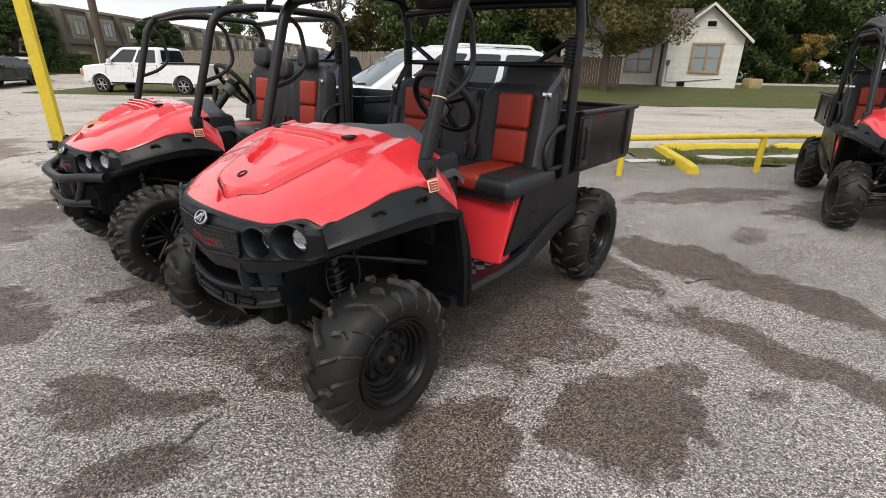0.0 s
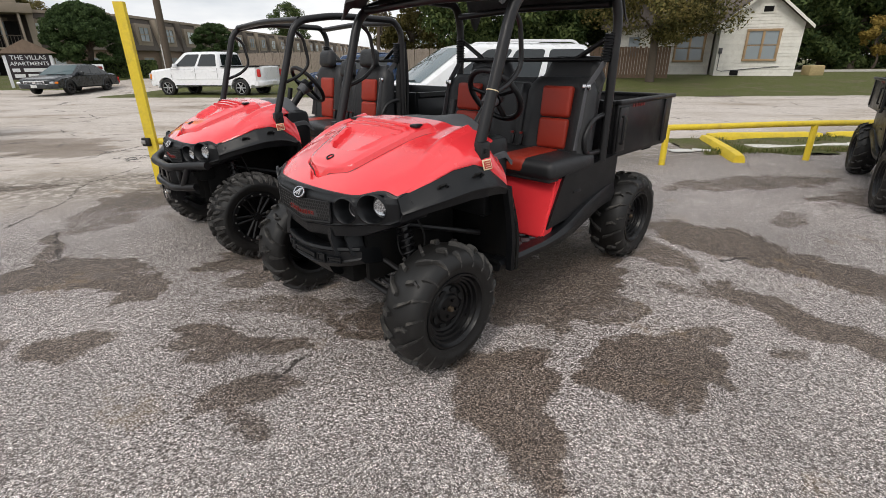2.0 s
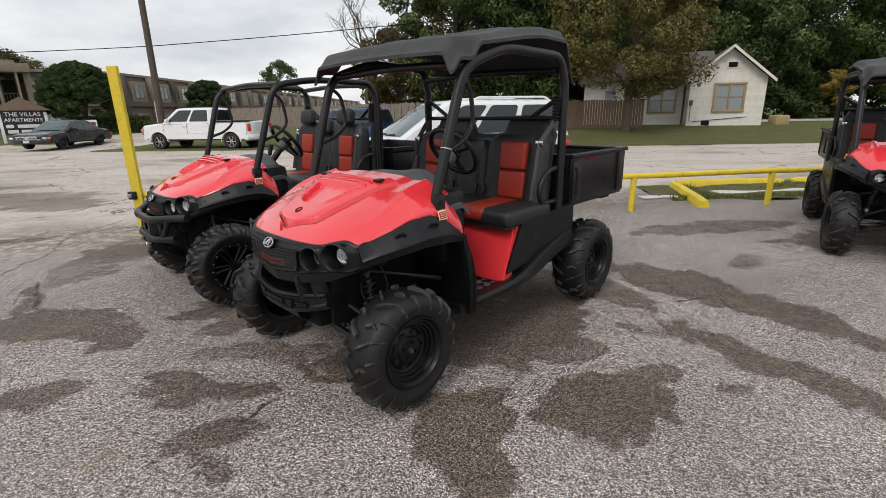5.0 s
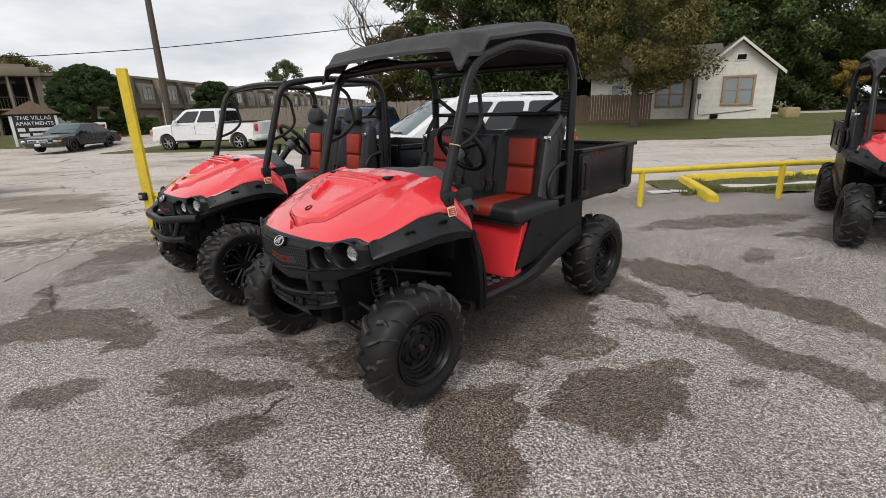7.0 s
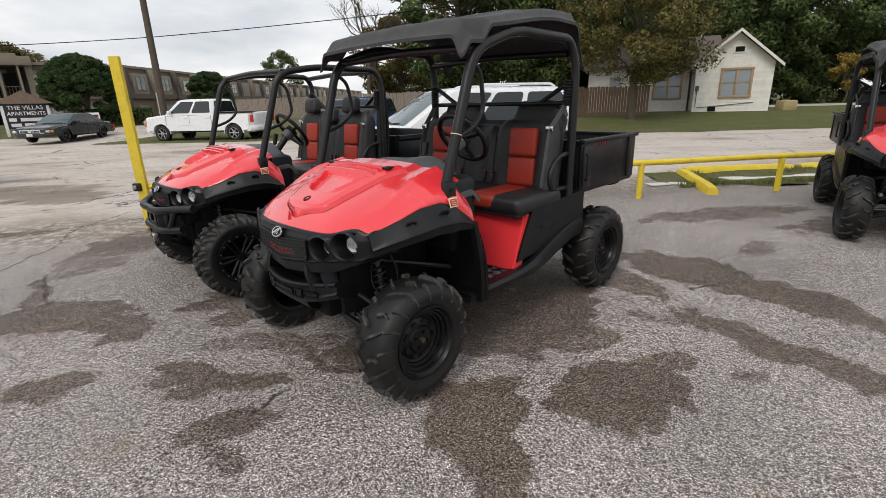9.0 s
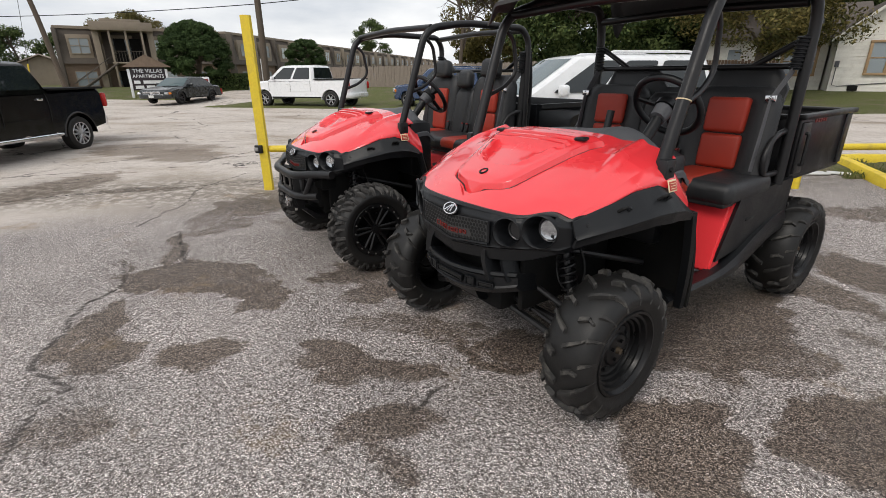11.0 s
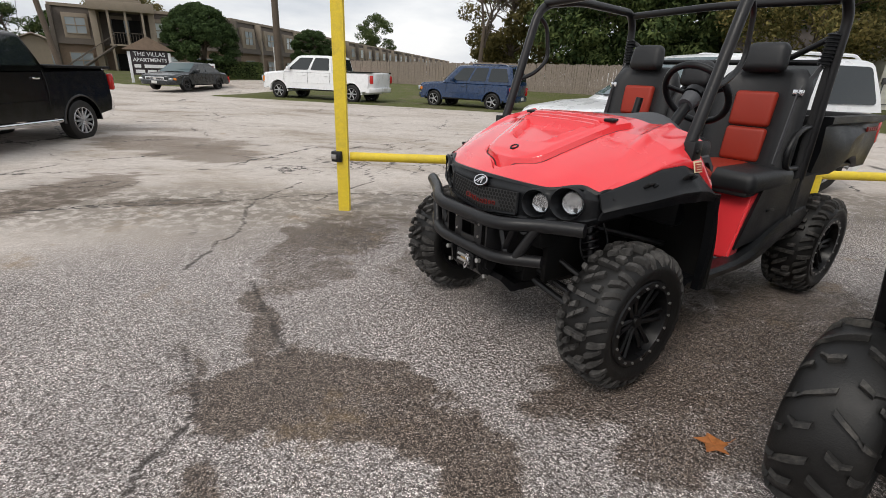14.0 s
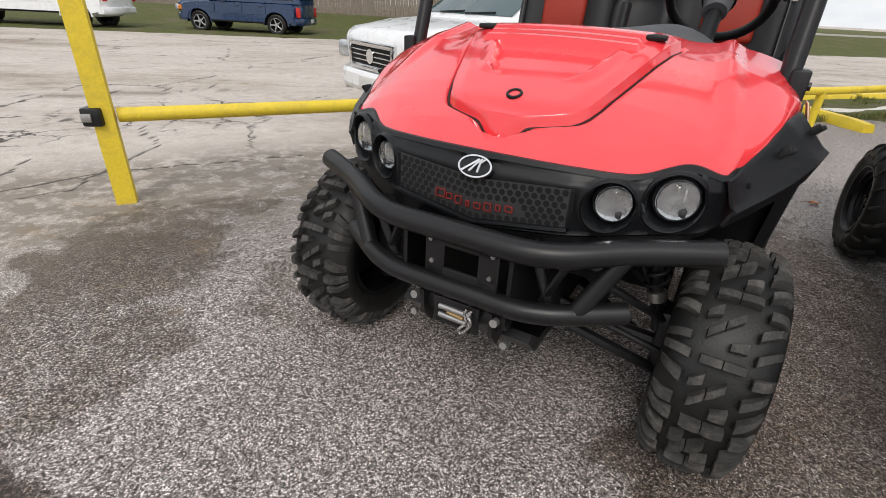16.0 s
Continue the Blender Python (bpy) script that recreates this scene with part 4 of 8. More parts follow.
            pts.append(q + (e1 * math.cos(t * 2 * math.pi * 9) + e2 * math.sin(t * 2 * math.pi * 9)) * 0.036)
        tube(bm, pts, 0.0065, 6)
        tube(bm, [a, b], 0.020, 10)
        sh = part("shock_absorber", bm, black_metal, car, "black coil-over shock absorber")
        bm = bmesh.new()
        tube(bm, [a + d * 0.74, a + d * 0.80], 0.030, 12)
        part("shock_collar", bm, steel, sh)
        # rear arms
        bm = bmesh.new()
        tube(bm, [P(WB - 0.25, s * 0.25, 0.38), P(WB, s * 0.56, 0.33)], 0.022, 8)
        tube(bm, [P(WB + 0.1, s * 0.25, 0.38), P(WB, s * 0.56, 0.33)], 0.022, 8)
        part("rear_arm", bm, black_metal, car)
        # wheels
        r, w = (0.358, 0.275) if big else (0.350, 0.265)
        tyre(car, 0.0, s * (0.690 if big else 0.708), r, w, "blocks" if big else "plain")
        tyre(car, WB, s * 0.685, r, w + 0.03, "blocks" if big else "plain")

    # core of the chassis
    bm = bmesh.new()
    rbox(bm, P(0.1, 0, 0.52), (0.46, 0.66, 0.26), 0.03)
    rbox(bm, P(0.16, 0, 0.80), (0.62, 0.54, 0.34), 0.05)
    rbox(bm, P(1.25, 0, 0.40), (1.05, 1.9, 0.10), 0.02)
    rbox(bm, P(WB - 0.1, 0, 0.58), (0.62, 1.0, 0.40), 0.04)
    part("chassis", bm, dark_under, car, "dark painted chassis")

    # nose mask with deep lamp sockets
    bm = bmesh.new()
    rings = []
    sockets = ((0.345, 0.866, 0.062), (0.482, 0.888, 0.070))
    for k in range(161):
        v = -0.615 + 1.23 * k / 160
        u, zt, zb = bezel_face(v)
        a = abs(v)
        lipu = max(hood_lip(min(a, 0.585)) + 0.12 * max(a - 0.585, 0), u + 0.02)
        zl = hood_at(min(lipu, -0.137), min(a, 0.585)) - 0.25 * max(a - 0.60, 0)
        peak = 0.012 * step01(0.13, 0.0, a)
        row = [P(lipu + 0.05, v, zl + 0.005), P(lipu - 0.004, v, zl + 0.007), P(lipu - 0.014, v, zl - 0.004), P((u + lipu) / 2 + 0.006 - peak, v, (zt + zl) / 2 - 0.002)]
        for n in range(27):
            z = zt - 0.010 - (zt - zb - 0.022) * n / 26
            face = u + 0.014 * step01(0.16, 0.0, n / 26)
            deep = 0.0
            for cv, cz, r in sockets:
                d = math.hypot((a - cv) * 1.06, z - cz)
                deep = max(deep, 0.082 * step01(r * 1.0, r * 0.90, d))
                face -= 0.007 * math.exp(-((d - r * 1.08) / 0.010) ** 2)
            row.append(P(face + deep, v, z))
        chin = 0.05 * step01(0.60, 0.38, a)
        row += [P(u - 0.004, v, zb + 0.004), P(u + 0.010, v, zb - 0.006), P(u + 0.016, v, zb - 0.010 - chin), P(u + 0.06, v, zb - 0.016 - chin), P(u + 0.13, v, zb + 0.06)]
        rings.append(row)
    loft(bm, rings, True, True)
    mask = part("nose_mask", bm, black_plastic, car, "matt black plastic nose mask", 32)
    for s in (-1, 1):
        for (v, z, r), full in zip(sockets, (big, True)):
            u = bezel_face(v)[0]
            nn = P(-1, s * 0.30, 0.03).normalized()
            c = P(u + (0.044 if big else 0.072), s * v, z)
            ls = 1.15 if big else 1.0
            bm = bmesh.new()
            rings = []
            for k in range(37):
                a = 2 * math.pi * k / 36
                ring = []
                for q, du in ((1.14, 0.006), (1.10, -0.007), (1.04, -0.011), (0.98, -0.006), (0.93, 0.012), (0.88, 0.080)):
                    vv = v + r * q * math.cos(a) / 1.06
                    ring.append(P(bezel_face(vv)[0] + du, s * vv, z + r * q * math.sin(a)))
                rings.append(ring)
            loft(bm, rings, False, False)
            part("lamp_socket", bm, black_plastic, mask, "deep round lamp socket", 50)
            bm = bmesh.new()
            loft(bm, [ring_arc(c + nn * 0.0, nn, r * 0.86, 28), ring_arc(c + nn * 0.012, nn, r * 0.80, 28), ring_arc(c + nn * 0.010, nn, r * 0.72, 28), ring_arc(c + nn * 0.004, nn, r * 0.68, 28)])
            part("lamp_bowl", bm, dark_lens, mask, "dark lamp bowl", 50)
            if full:
                bm = bmesh.new()
                q = r * 0.66 * ls
                rings = [ring_arc(c + nn * d, nn, q * k, 28) for k, d in ((1.0, 0.014), (0.96, 0.016), (0.90, 0.004), (0.72, -0.016), (0.45, -0.030), (0.10, -0.036))]
                loft(bm, rings)
                bowl = part("reflector", bm, lens, mask, "bright lamp reflector", 60)
                for dx in (-0.30, 0.05, 0.38):
                    bm = bmesh.new()
                    rbox(bm, c + nn * 0.0 + Vector((dx * q, 0, 0)), (q * 0.16, 0.020, q * 1.0), 0.004)
                    part("reflector_rib", bm, chrome, bowl)
                bm = bmesh.new()
                rbox(bm, c + nn * 0.004 - Vector((0, 0, q * 0.55)), (q * 1.1, 0.016, q * 0.5), 0.008)
                part("bulb_shield", bm, dark_lens, bowl)
                bm = bmesh.new()
                loft(bm, [ring_arc(c + nn * d, nn, q * k, 28) for k, d in ((0.99, 0.012), (0.97, 0.020), (0.80, 0.030), (0.45, 0.037), (0.05, 0.040))], True, False)
                cover = part("lens", bm, lamp_cover, mask, "clear lamp glass", 60)
                cover.visible_shadow = False
    bm = bmesh.new()

    def grille(s, t):
        v = -0.262 + 0.524 * t
        q = abs(v) / 0.262
        lo, hi = 0.770 + 0.034 * q, 0.884 + 0.018 * q
        return P(bezel_face(v)[0] - 0.010, v, lo + (hi - lo) * s)
    sheet(bm, grille, 6, 26, 0.008, (0, -1, 0))
    part("grille", bm, grille_grey, mask, "dark grey perforated grille", 40)
    bm = bmesh.new()
    for k in (0, 1):
        tube(bm, [grille(0, k), grille(1, k)], 0.007, 6)
    tube(bm, [grille(0, t / 12) + Vector((0, 0, -0.006)) for t in range(13)], 0.009, 6)
    part("grille_rim", bm, black_plastic, mask)
    # raised black discs: the shade within the holes is painted, nothing is cut
    bm = bmesh.new()
    for i in range(6):
        for j in range(23):
            t = (j + 0.7 + (i % 2) * 0.5) / 24.0
            if i in (1, 2) and 0.24 < t < 0.76:
                continue
            c = grille((i + 0.5) / 6.0, t)
            disc(bm, c + Vector((0, 0.0005, 0)), (0, 1, 0), 0.0088, 0.0012, 6)
    part("grille_hole_disc", bm, hole_black, mask, "", 0, "stuff")
    bm = bmesh.new()
    for k in range(8):
        t = 0.27 + 0.46 * (k + 0.5) / 8
        c = grille(0.34, t) + Vector((0, 0.004, 0))
        wd = (0.030, 0.019, 0.020, 0.008, 0.020, 0.020, 0.013, 0.020)[k]
        hh = 0.025 if k in (0, 2, 5) else 0.018
        for dx in (-0.46, 0.46):
            rbox(bm, c + Vector((dx * wd, 0, 0)), (0.004, 0.005, hh), 0.001)
        for dz in (-0.42, 0.42):
            rbox(bm, c + Vector((0, 0, dz * hh)), (wd, 0.005, 0.003), 0.001)
    part("badge_bar", bm, badge_red, mask, "red raised maker's badge drawn as bars")
    bm = bmesh.new()
    tilt = radians(32)
    em = Matrix.Translation(P(-0.374, 0, 0.915)) @ Matrix(((-1, 0, 0, 0), (0, -math.sin(tilt), math.cos(tilt), 0), (0, math.cos(tilt), math.sin(tilt), 0), (0, 0, 0, 1))) @ Matrix.Diagonal((1.0, 0.60, 1, 1))
    ring = [[em @ Vector(((0.047 + 0.005 * math.cos(b)) * math.cos(a), (0.047 + 0.007 * math.cos(b)) * math.sin(a), 0.006 * math.sin(b))) for b in (k * math.pi / 3 for k in range(6))] for a in (k * math.pi / 16 for k in range(32))]
    loft(bm, ring + [ring[0]], True, False)
    for x0, x1 in ((-0.034, -0.004), (-0.012, 0.006), (0.012, 0.014)):
        tube(bm, [em @ Vector((x0, -0.026, 0.003)), em @ Vector((x1, 0.016, 0.003)), em @ Vector((x1 + 0.012, 0.034, 0.003))], 0.005, 6)
    part("emblem", bm, chrome, mask, "oval chrome emblem", 60)
    bm = bmesh.new()
    plate(bm, [(0.046 * math.cos(k * math.pi / 12), 0.046 * math.sin(k * math.pi / 12)) for k in range(24)], 0.024, em @ Matrix.Translation((0, 0, -0.024)))
    part("emblem_ground", bm, black_plastic, mask)

    # lower bumper
    if not big:
        bm = bmesh.new()
        rings = []
        for k in range(17):
            v = -0.365 + 0.73 * k / 16
            a = abs(v) / 0.365
            u = -0.385 + 0.12 * a ** 2.6
            zt, zb = 0.632 + 0.022 * a, 0.510 + 0.050 * a ** 2
            rings.append([P(u + 0.13, v, zt - 0.03), P(u + 0.040, v, zt - 0.004), P(u + 0.022, v, zt + 0.006), P(u + 0.006, v, zt + 0.004), P(u, v, zt - 0.010), P(u + 0.014, v, zt - 0.022), P(u + 0.014, v, zb + 0.040), P(u + 0.004, v, zb + 0.030), P(u + 0.034, v, zb), P(u + 0.15, v, zb - 0.02)])
        loft(bm, rings)
        bp = part("front_bumper", bm, black_plastic, car, "black angular plastic front bumper", 20)
        for s in (-1, 1):
            for v0, v1, ut, ub, hw in ((0.195, 0.252, -0.310, -0.325, 0.017), (0.275, 0.330, -0.272, -0.274, 0.011)):
                bm = bmesh.new()
                loft(bm, [[P(u - 0.018, s * (v - hw), z), P(u - 0.022, s * (v + hw), z), P(u + 0.07, s * (v + hw + 0.004), z), P(u + 0.07, s * (v - hw), z)] for u, v, z in ((ut, v0, 0.785), ((ut + ub) / 2 - 0.012, (v0 + v1) / 2, 0.70), (ub, v1, 0.615))])
                part("bumper_claw", bm, black_plastic, bp, "", 20)
            bm = bmesh.new()
            loft(bm, [[P(u, s * va, z), P(u + 0.03, s * vb, z), P(u + 0.06, s * vb, z), P(u + 0.04, s * va, z)] for u, va, vb, z in ((-0.262, 0.195, 0.290, 0.785), (-0.275, 0.250, 0.345, 0.615))])
            part("bumper_side_panel", bm, black_plastic, bp, "", 20)
        bm = bmesh.new()
        loft(bm, [[P(-0.33, -w, 0.53), P(-0.325, -w, 0.515), P(-0.300, -w, 0.462), P(-0.250, -w * 0.9, 0.430), P(0.25, -w * 0.8, 0.335), P(0.25, -w * 0.8, 0.375), P(-0.20, -w * 0.8, 0.455), P(-0.22, -w, 0.53)] for w in (-0.14, -0.12, 0.0, 0.12, 0.14)])
        part("skid_plate", bm, black_plastic, bp, "black plastic skid plate", 20)
        bm = bmesh.new()
        rbox(bm, P(-0.19, 0, 0.68), (0.52, 0.10, 0.24), 0.02)
        part("lower_intake", bm, dark_under, bp)
        # black blocks set in the face paint the shade of the slots
        for v, w, hh in ((-0.150, 0.040, 0.034), (0.150, 0.040, 0.034), (-0.235, 0.070, 0.016), (0.0, 0.19, 0.016), (0.235, 0.070, 0.016)):
            face = -0.385 + 0.12 * (abs(v) / 0.365) ** 2.6
            turn = Matrix.Rotation(math.copysign(math.atan(0.12 * 2.6 / 0.365 * (abs(v) / 0.365) ** 1.6), v), 4, "Z")
            at = Matrix.Translation(P(face + 0.008, v, 0.579)) @ turn
            bm = bmesh.new()
            rbox(bm, (0, 0, 0), (w, 0.014, hh), 0.004)
            bm.transform(at)
            part("bumper_slot_block", bm, hole_black, bp)
            bm = bmesh.new()
            for sz in (-1, 1):
                rbox(bm, (0, 0.003, sz * (hh / 2 + 0.005)), (w + 0.016, 0.014, 0.007), 0.002)
                rbox(bm, (sz * (w / 2 + 0.005), 0.003, 0), (0.007, 0.014, hh + 0.016), 0.002)
            bm.transform(at)
            part("slot_rim", bm, black_plastic, bp)
    else:
        bm = bmesh.new()
        tube(bm, bent([P(-0.27, 0.615, 0.800), P(-0.35, 0.43, 0.785), P(-0.462, 0.25, 0.762), P(-0.462, -0.25, 0.762), P(-0.35, -0.43, 0.785), P(-0.27, -0.615, 0.800)], 0.12), 0.032, 14)
        tube(bm, bent([P(-0.34, 0.45, 0.612), P(-0.43, 0.29, 0.596), P(-0.455, 0.20, 0.590), P(-0.455, -0.20, 0.590), P(-0.43, -0.29, 0.596), P(-0.34, -0.45, 0.612)], 0.1), 0.029, 14)
        bar = part("bull_bar", bm, black_metal, car, "black tubular steel bull bar", 50)
        for s in (-1, 1):
            bm = bmesh.new()
            tube(bm, [P(-0.36, s * 0.425, 0.785), P(-0.405, s * 0.335, 0.605)], 0.025, 12)
            part("bar_strut", bm, black_metal, bar)
            bm = bmesh.new()
            loft(bm, [[P(u, s * (v - 0.006), z0), P(u, s * (v + 0.006), z0), P(u, s * (v + 0.006), z1), P(u, s * (v - 0.006), z1)] for u, v, z0, z1 in ((-0.452, 0.165, 0.56, 0.765), (-0.36, 0.19, 0.53, 0.75), (-0.16, 0.22, 0.46, 0.75))])
            part("bar_bracket", bm, black_metal, bar, "black steel side bracket")
            bm = bmesh.new()
            tube(bm, [P(-0.39, s * 0.36, 0.75), P(-0.2, s * 0.25, 0.70)], 0.02, 8)
            part("bar_stay", bm, black_metal, bar)
        bm = bmesh.new()
        for dv in (-0.083, 0.083):
            rbox(bm, P(-0.452, dv + 0.02, 0.678), (0.062, 0.010, 0.15), 0.003)
        for dz in (0.055, -0.055):
            rbox(bm, P(-0.452, 0.02, 0.678 + dz), (0.22, 0.010, 0.045), 0.003)
        plate_ob = part("mounting_plate", bm, black_metal, bar, "black steel plate with a square opening")
        for dv, dz in ((-0.075, 0.045), (0.115, 0.045), (-0.07, -0.02), (0.11, -0.02)):
            bm = bmesh.new()
            disc(bm, P(-0.457, dv, 0.678 + dz), (0, 1, 0), 0.007, 0.006, 6)
            part("plate_bolt", bm, steel, plate_ob)
        for v0, v1, z0, z1 in ((0.20, 0.27, 0.755, 0.585), (0.31, 0.24, 0.765, 0.60), (-0.20, -0.27, 0.755, 0.585), (-0.31, -0.24, 0.765, 0.60)):
            bm = bmesh.new()
            tube(bm, [P(-0.40, v0, z0), P(-0.40, v1, z1)], 0.014, 8, flat=0.6)
            part("bar_web", bm, black_metal, bar)
        # winch with its clutch, roller fairlead, brackets and hook
        w = thing_part("winch", car, P(-0.40, 0.02, 0.515))
        bm = bmesh.new()
        for s in (-1, 1):
            tube(bm, [P(0.0, s * 0.045, 0), P(0.0, s * 0.125, 0)], 0.046, 16)
            rbox(bm, P(-0.01, s * 0.042, 0), (0.014, 0.11, 0.105), 0.008)
            tube(bm, [P(0.0, s * 0.125, 0), P(0.0, s * 0.140, 0)], 0.034, 14)
        tube(bm, [P(0, -0.042, 0), P(0, 0.042, 0)], 0.030, 12)
        rbox(bm, P(0.0, 0.0, 0.052), (0.20, 0.07, 0.016), 0.005)
        part("winch_body", bm, black_metal, w, "black electric winch body")
        bm = bmesh.new()
        rbox(bm, P(-0.062, 0, 0.032), (0.150, 0.010, 0.022), 0.004)
        rbox(bm, P(-0.062, 0, -0.032), (0.150, 0.010, 0.022), 0.004)
        for v in (-0.062, 0.062):
            rbox(bm, P(-0.062, v, 0), (0.022, 0.012, 0.085), 0.004)
        part("fairlead", bm, black_metal, w, "black roller fairlead frame")
        for z in (-0.014, 0.014):
            bm = bmesh.new()
            tube(bm, [P(-0.068, -0.052, z), P(-0.068, 0.052, z)], 0.009, 10)
            part("fairlead_roller", bm, steel, w)
        bm = bmesh.new()
        tube(bm, [P(-0.070, -0.025, 0.002), P(-0.074, 0.030, 0.000)], 0.0045, 6)
        part("winch_rope", bm, brass, w, "pale twisted winch rope")
        bm = bmesh.new()
        tube(bm, smooth_path([P(-0.085, 0.060, 0.046), P(-0.090, 0.052, 0.028), P(-0.090, 0.062, 0.006), P(-0.088, 0.046, -0.022), P(-0.086, 0.030, -0.040), P(-0.088, 0.026, -0.024), P(-0.09, 0.048, 0.004), P(-0.088, 0.040, 0.030), P(-0.085, 0.046, 0.046)]), 0.0042, 7)
        part("winch_hook", bm, chrome, w, "bright bent hook and pin")
        for s in (-1, 1):
            bm = bmesh.new()
            loft(bm, [[P(u, s * (0.105 + d), z) for u, z in ((-0.075, 0.05), (-0.065, -0.03), (-0.02, -0.085), (0.03, -0.06), (0.02, 0.06))] for d in (0.0, 0.012)])
            part("winch_bracket", bm, black_metal, w)
            bm = bmesh.new()
            disc(bm, P(-0.070, s * 0.128, 0.030), (0, 1, 0.2), 0.012, 0.020, 8)
            part("clutch_knob", bm, steel, w)
            bm = bmesh.new()
            disc(bm, P(-0.04, s * 0.150, -0.055), (0, 1, 0.2), 0.011, 0.016, 8)
            part("bracket_bolt", bm, steel, w)
        bm = bmesh.new()
        rbox(bm, P(-0.17, 0, 0.60), (0.44, 0.20, 0.30), 0.03)
        rbox(bm, P(-0.21, 0, 0.70), (0.74, 0.14, 0.14), 0.03)
        part("front_frame", bm, dark_under, car)
        bm = bmesh.new()
        loft(bm, [[P(-0.38, -w, 0.44), P(-0.30, -w, 0.36), P(0.2, -w, 0.335), P(0.2, -w, 0.37), P(-0.28, -w, 0.40), P(-0.36, -w, 0.46)] for w in (-0.22, 0.0, 0.22)])
        part("skid_plate", bm, black_metal, car, "black steel skid plate", 20)

    # cowl, dash and steering
    bm = bmesh.new()

    def cowl(s, t):
        v = -0.64 + 1.28 * t
        u = 0.42 + 0.24 * s
        hump = 0.055 * math.exp(-((v - 0.33) / 0.17) ** 2)
        return P(u, v, 1.210 - 0.20 * (abs(v) / 0.7) ** 2.4 + (0.02 + hump) * math.sin(s * math.pi * 0.75) - 0.05 * step01(0.7, 1.0, s))
    sheet(bm, cowl, 14, 30, 0.03)
    part("cowl", bm, grey_cowl, car, "grey plastic instrument cowl", 50)
    bm = bmesh.new()
    rbox(bm, P(0.54, 0, 0.93), (1.26, 0.22, 0.46), 0.05)
    part("dashboard", bm, black_plastic, car)
    bm = bmesh.new()
    wn = P(0.80, 0, 0.60).normalized()
    wc = P(0.775, 0.395, 1.360)
    torus(bm, wc, wn, 0.180, 0.018, 36, 10)
    disc(bm, wc - wn * 0.03, wn, 0.06, 0.035, 18)
    e1 = Vector((1, 0, 0))
    e2 = wn.cross(e1)
    for a in (0.25, math.pi - 0.25, -math.pi / 2):
        tube(bm, [wc - wn * 0.015, wc + (e1 * math.cos(a) + e2 * math.sin(a)) * 0.17], 0.016, 8, flat=0.6)
    sw = part("steering_wheel", bm, black_plastic, car, "black three-spoke steering wheel")
    bm = bmesh.new()
    tube(bm, [wc - wn * 0.05, P(0.55, 0.385, 1.12)], 0.030, 12)
    part("steering_column", bm, black_plastic, sw)
    bm = bmesh.new()
    tube(bm, [wc - wn * 0.035, wc - wn * 0.10], 0.052, 14, 0.042)
    part("column_collar", bm, grey_cowl, sw, "grey plastic collar")
    bm = bmesh.new()
    tube(bm, [P(0.66, 0.06, 1.0), P(0.74, 0.06, 1.24)], 0.012, 8)
    tube(bm, [P(0.735, 0.06, 1.22), P(0.76, 0.06, 1.32)], 0.022, 10)
    part("gear_lever", bm, black_plastic, car)

    # floor, sills and seat box
    bm = bmesh.new()
    rbox(bm, P(0.82, 0, 0.435), (1.44, 0.72, 0.03), 0.008)
    fl = part("floor_pan", bm, black_plastic, car, "black ribbed plastic floor")
    bm = bmesh.new()
    for s in (-1, 1):
        for i in range(5):
            for j in range(4):
                rbox(bm, P(0.62 + 0.085 * i, s * (0.36 + 0.085 * j), 0.452), (0.055, 0.055, 0.012), 0.004, Matrix.Rotation(0.785, 3, "Z"), 1)
    part("floor_tread", bm, grey_cowl, fl, "raised diamond foot tread", 30, "stuff")
    for s in (-1, 1):
        bm = bmesh.new()
        rings = []
        for k in range(13):
            t = k / 12
            u = 0.46 + 1.38 * t
            z = 0.415 + 0.02 * t + 0.13 * step01(0.45, 0.95, t)
            hgt = 0.05 + 0.07 * step01(0.3, 0.7, t)
            v = 0.745 + 0.02 * math.sin(t * math.pi)
            rings.append([P(u, s * (v - 0.09), z + hgt), P(u, s * (v - 0.02), z + hgt - 0.004), P(u, s * v, z + hgt * 0.5), P(u, s * (v - 0.02), z - 0.02), P(u, s * (v - 0.12), z - 0.03)])
        loft(bm, rings)
        part("side_sill", bm, black_plastic, car, "black plastic side sill")
        bm = bmesh.new()
        loft(bm, [[P(1.03, s * 0.60, 0.52), P(0.97, s * 0.715, 0.52), P(1.14, s * 0.72, 0.865), P(1.14, s * 0.60, 0.87)], [P(1.86, s * 0.60, 0.60), P(1.86, s * 0.72, 0.60), P(1.84, s * 0.73, 0.90), P(1.84, s * 0.60, 0.90)]])
        rbox(bm, P(1.30, s * 0.722, 0.72), (0.01, 0.10, 0.018), 0.004)
        part("seat_side_panel", bm, black_plastic, car, "black plastic panel below the seat")
        # hip bar
        bm = bmesh.new()
        tube(bm, bent([P(1.62, s * 0.70, 1.20), P(1.45, s * 0.70, 1.18), P(1.36, s * 0.70, 1.06), P(1.40, s * 0.70, 0.95), P(1.62, s * 0.70, 0.95)], 0.07), 0.018, 10)
        part("hip_bar", bm, black_metal, car)
    bm = bmesh.new()
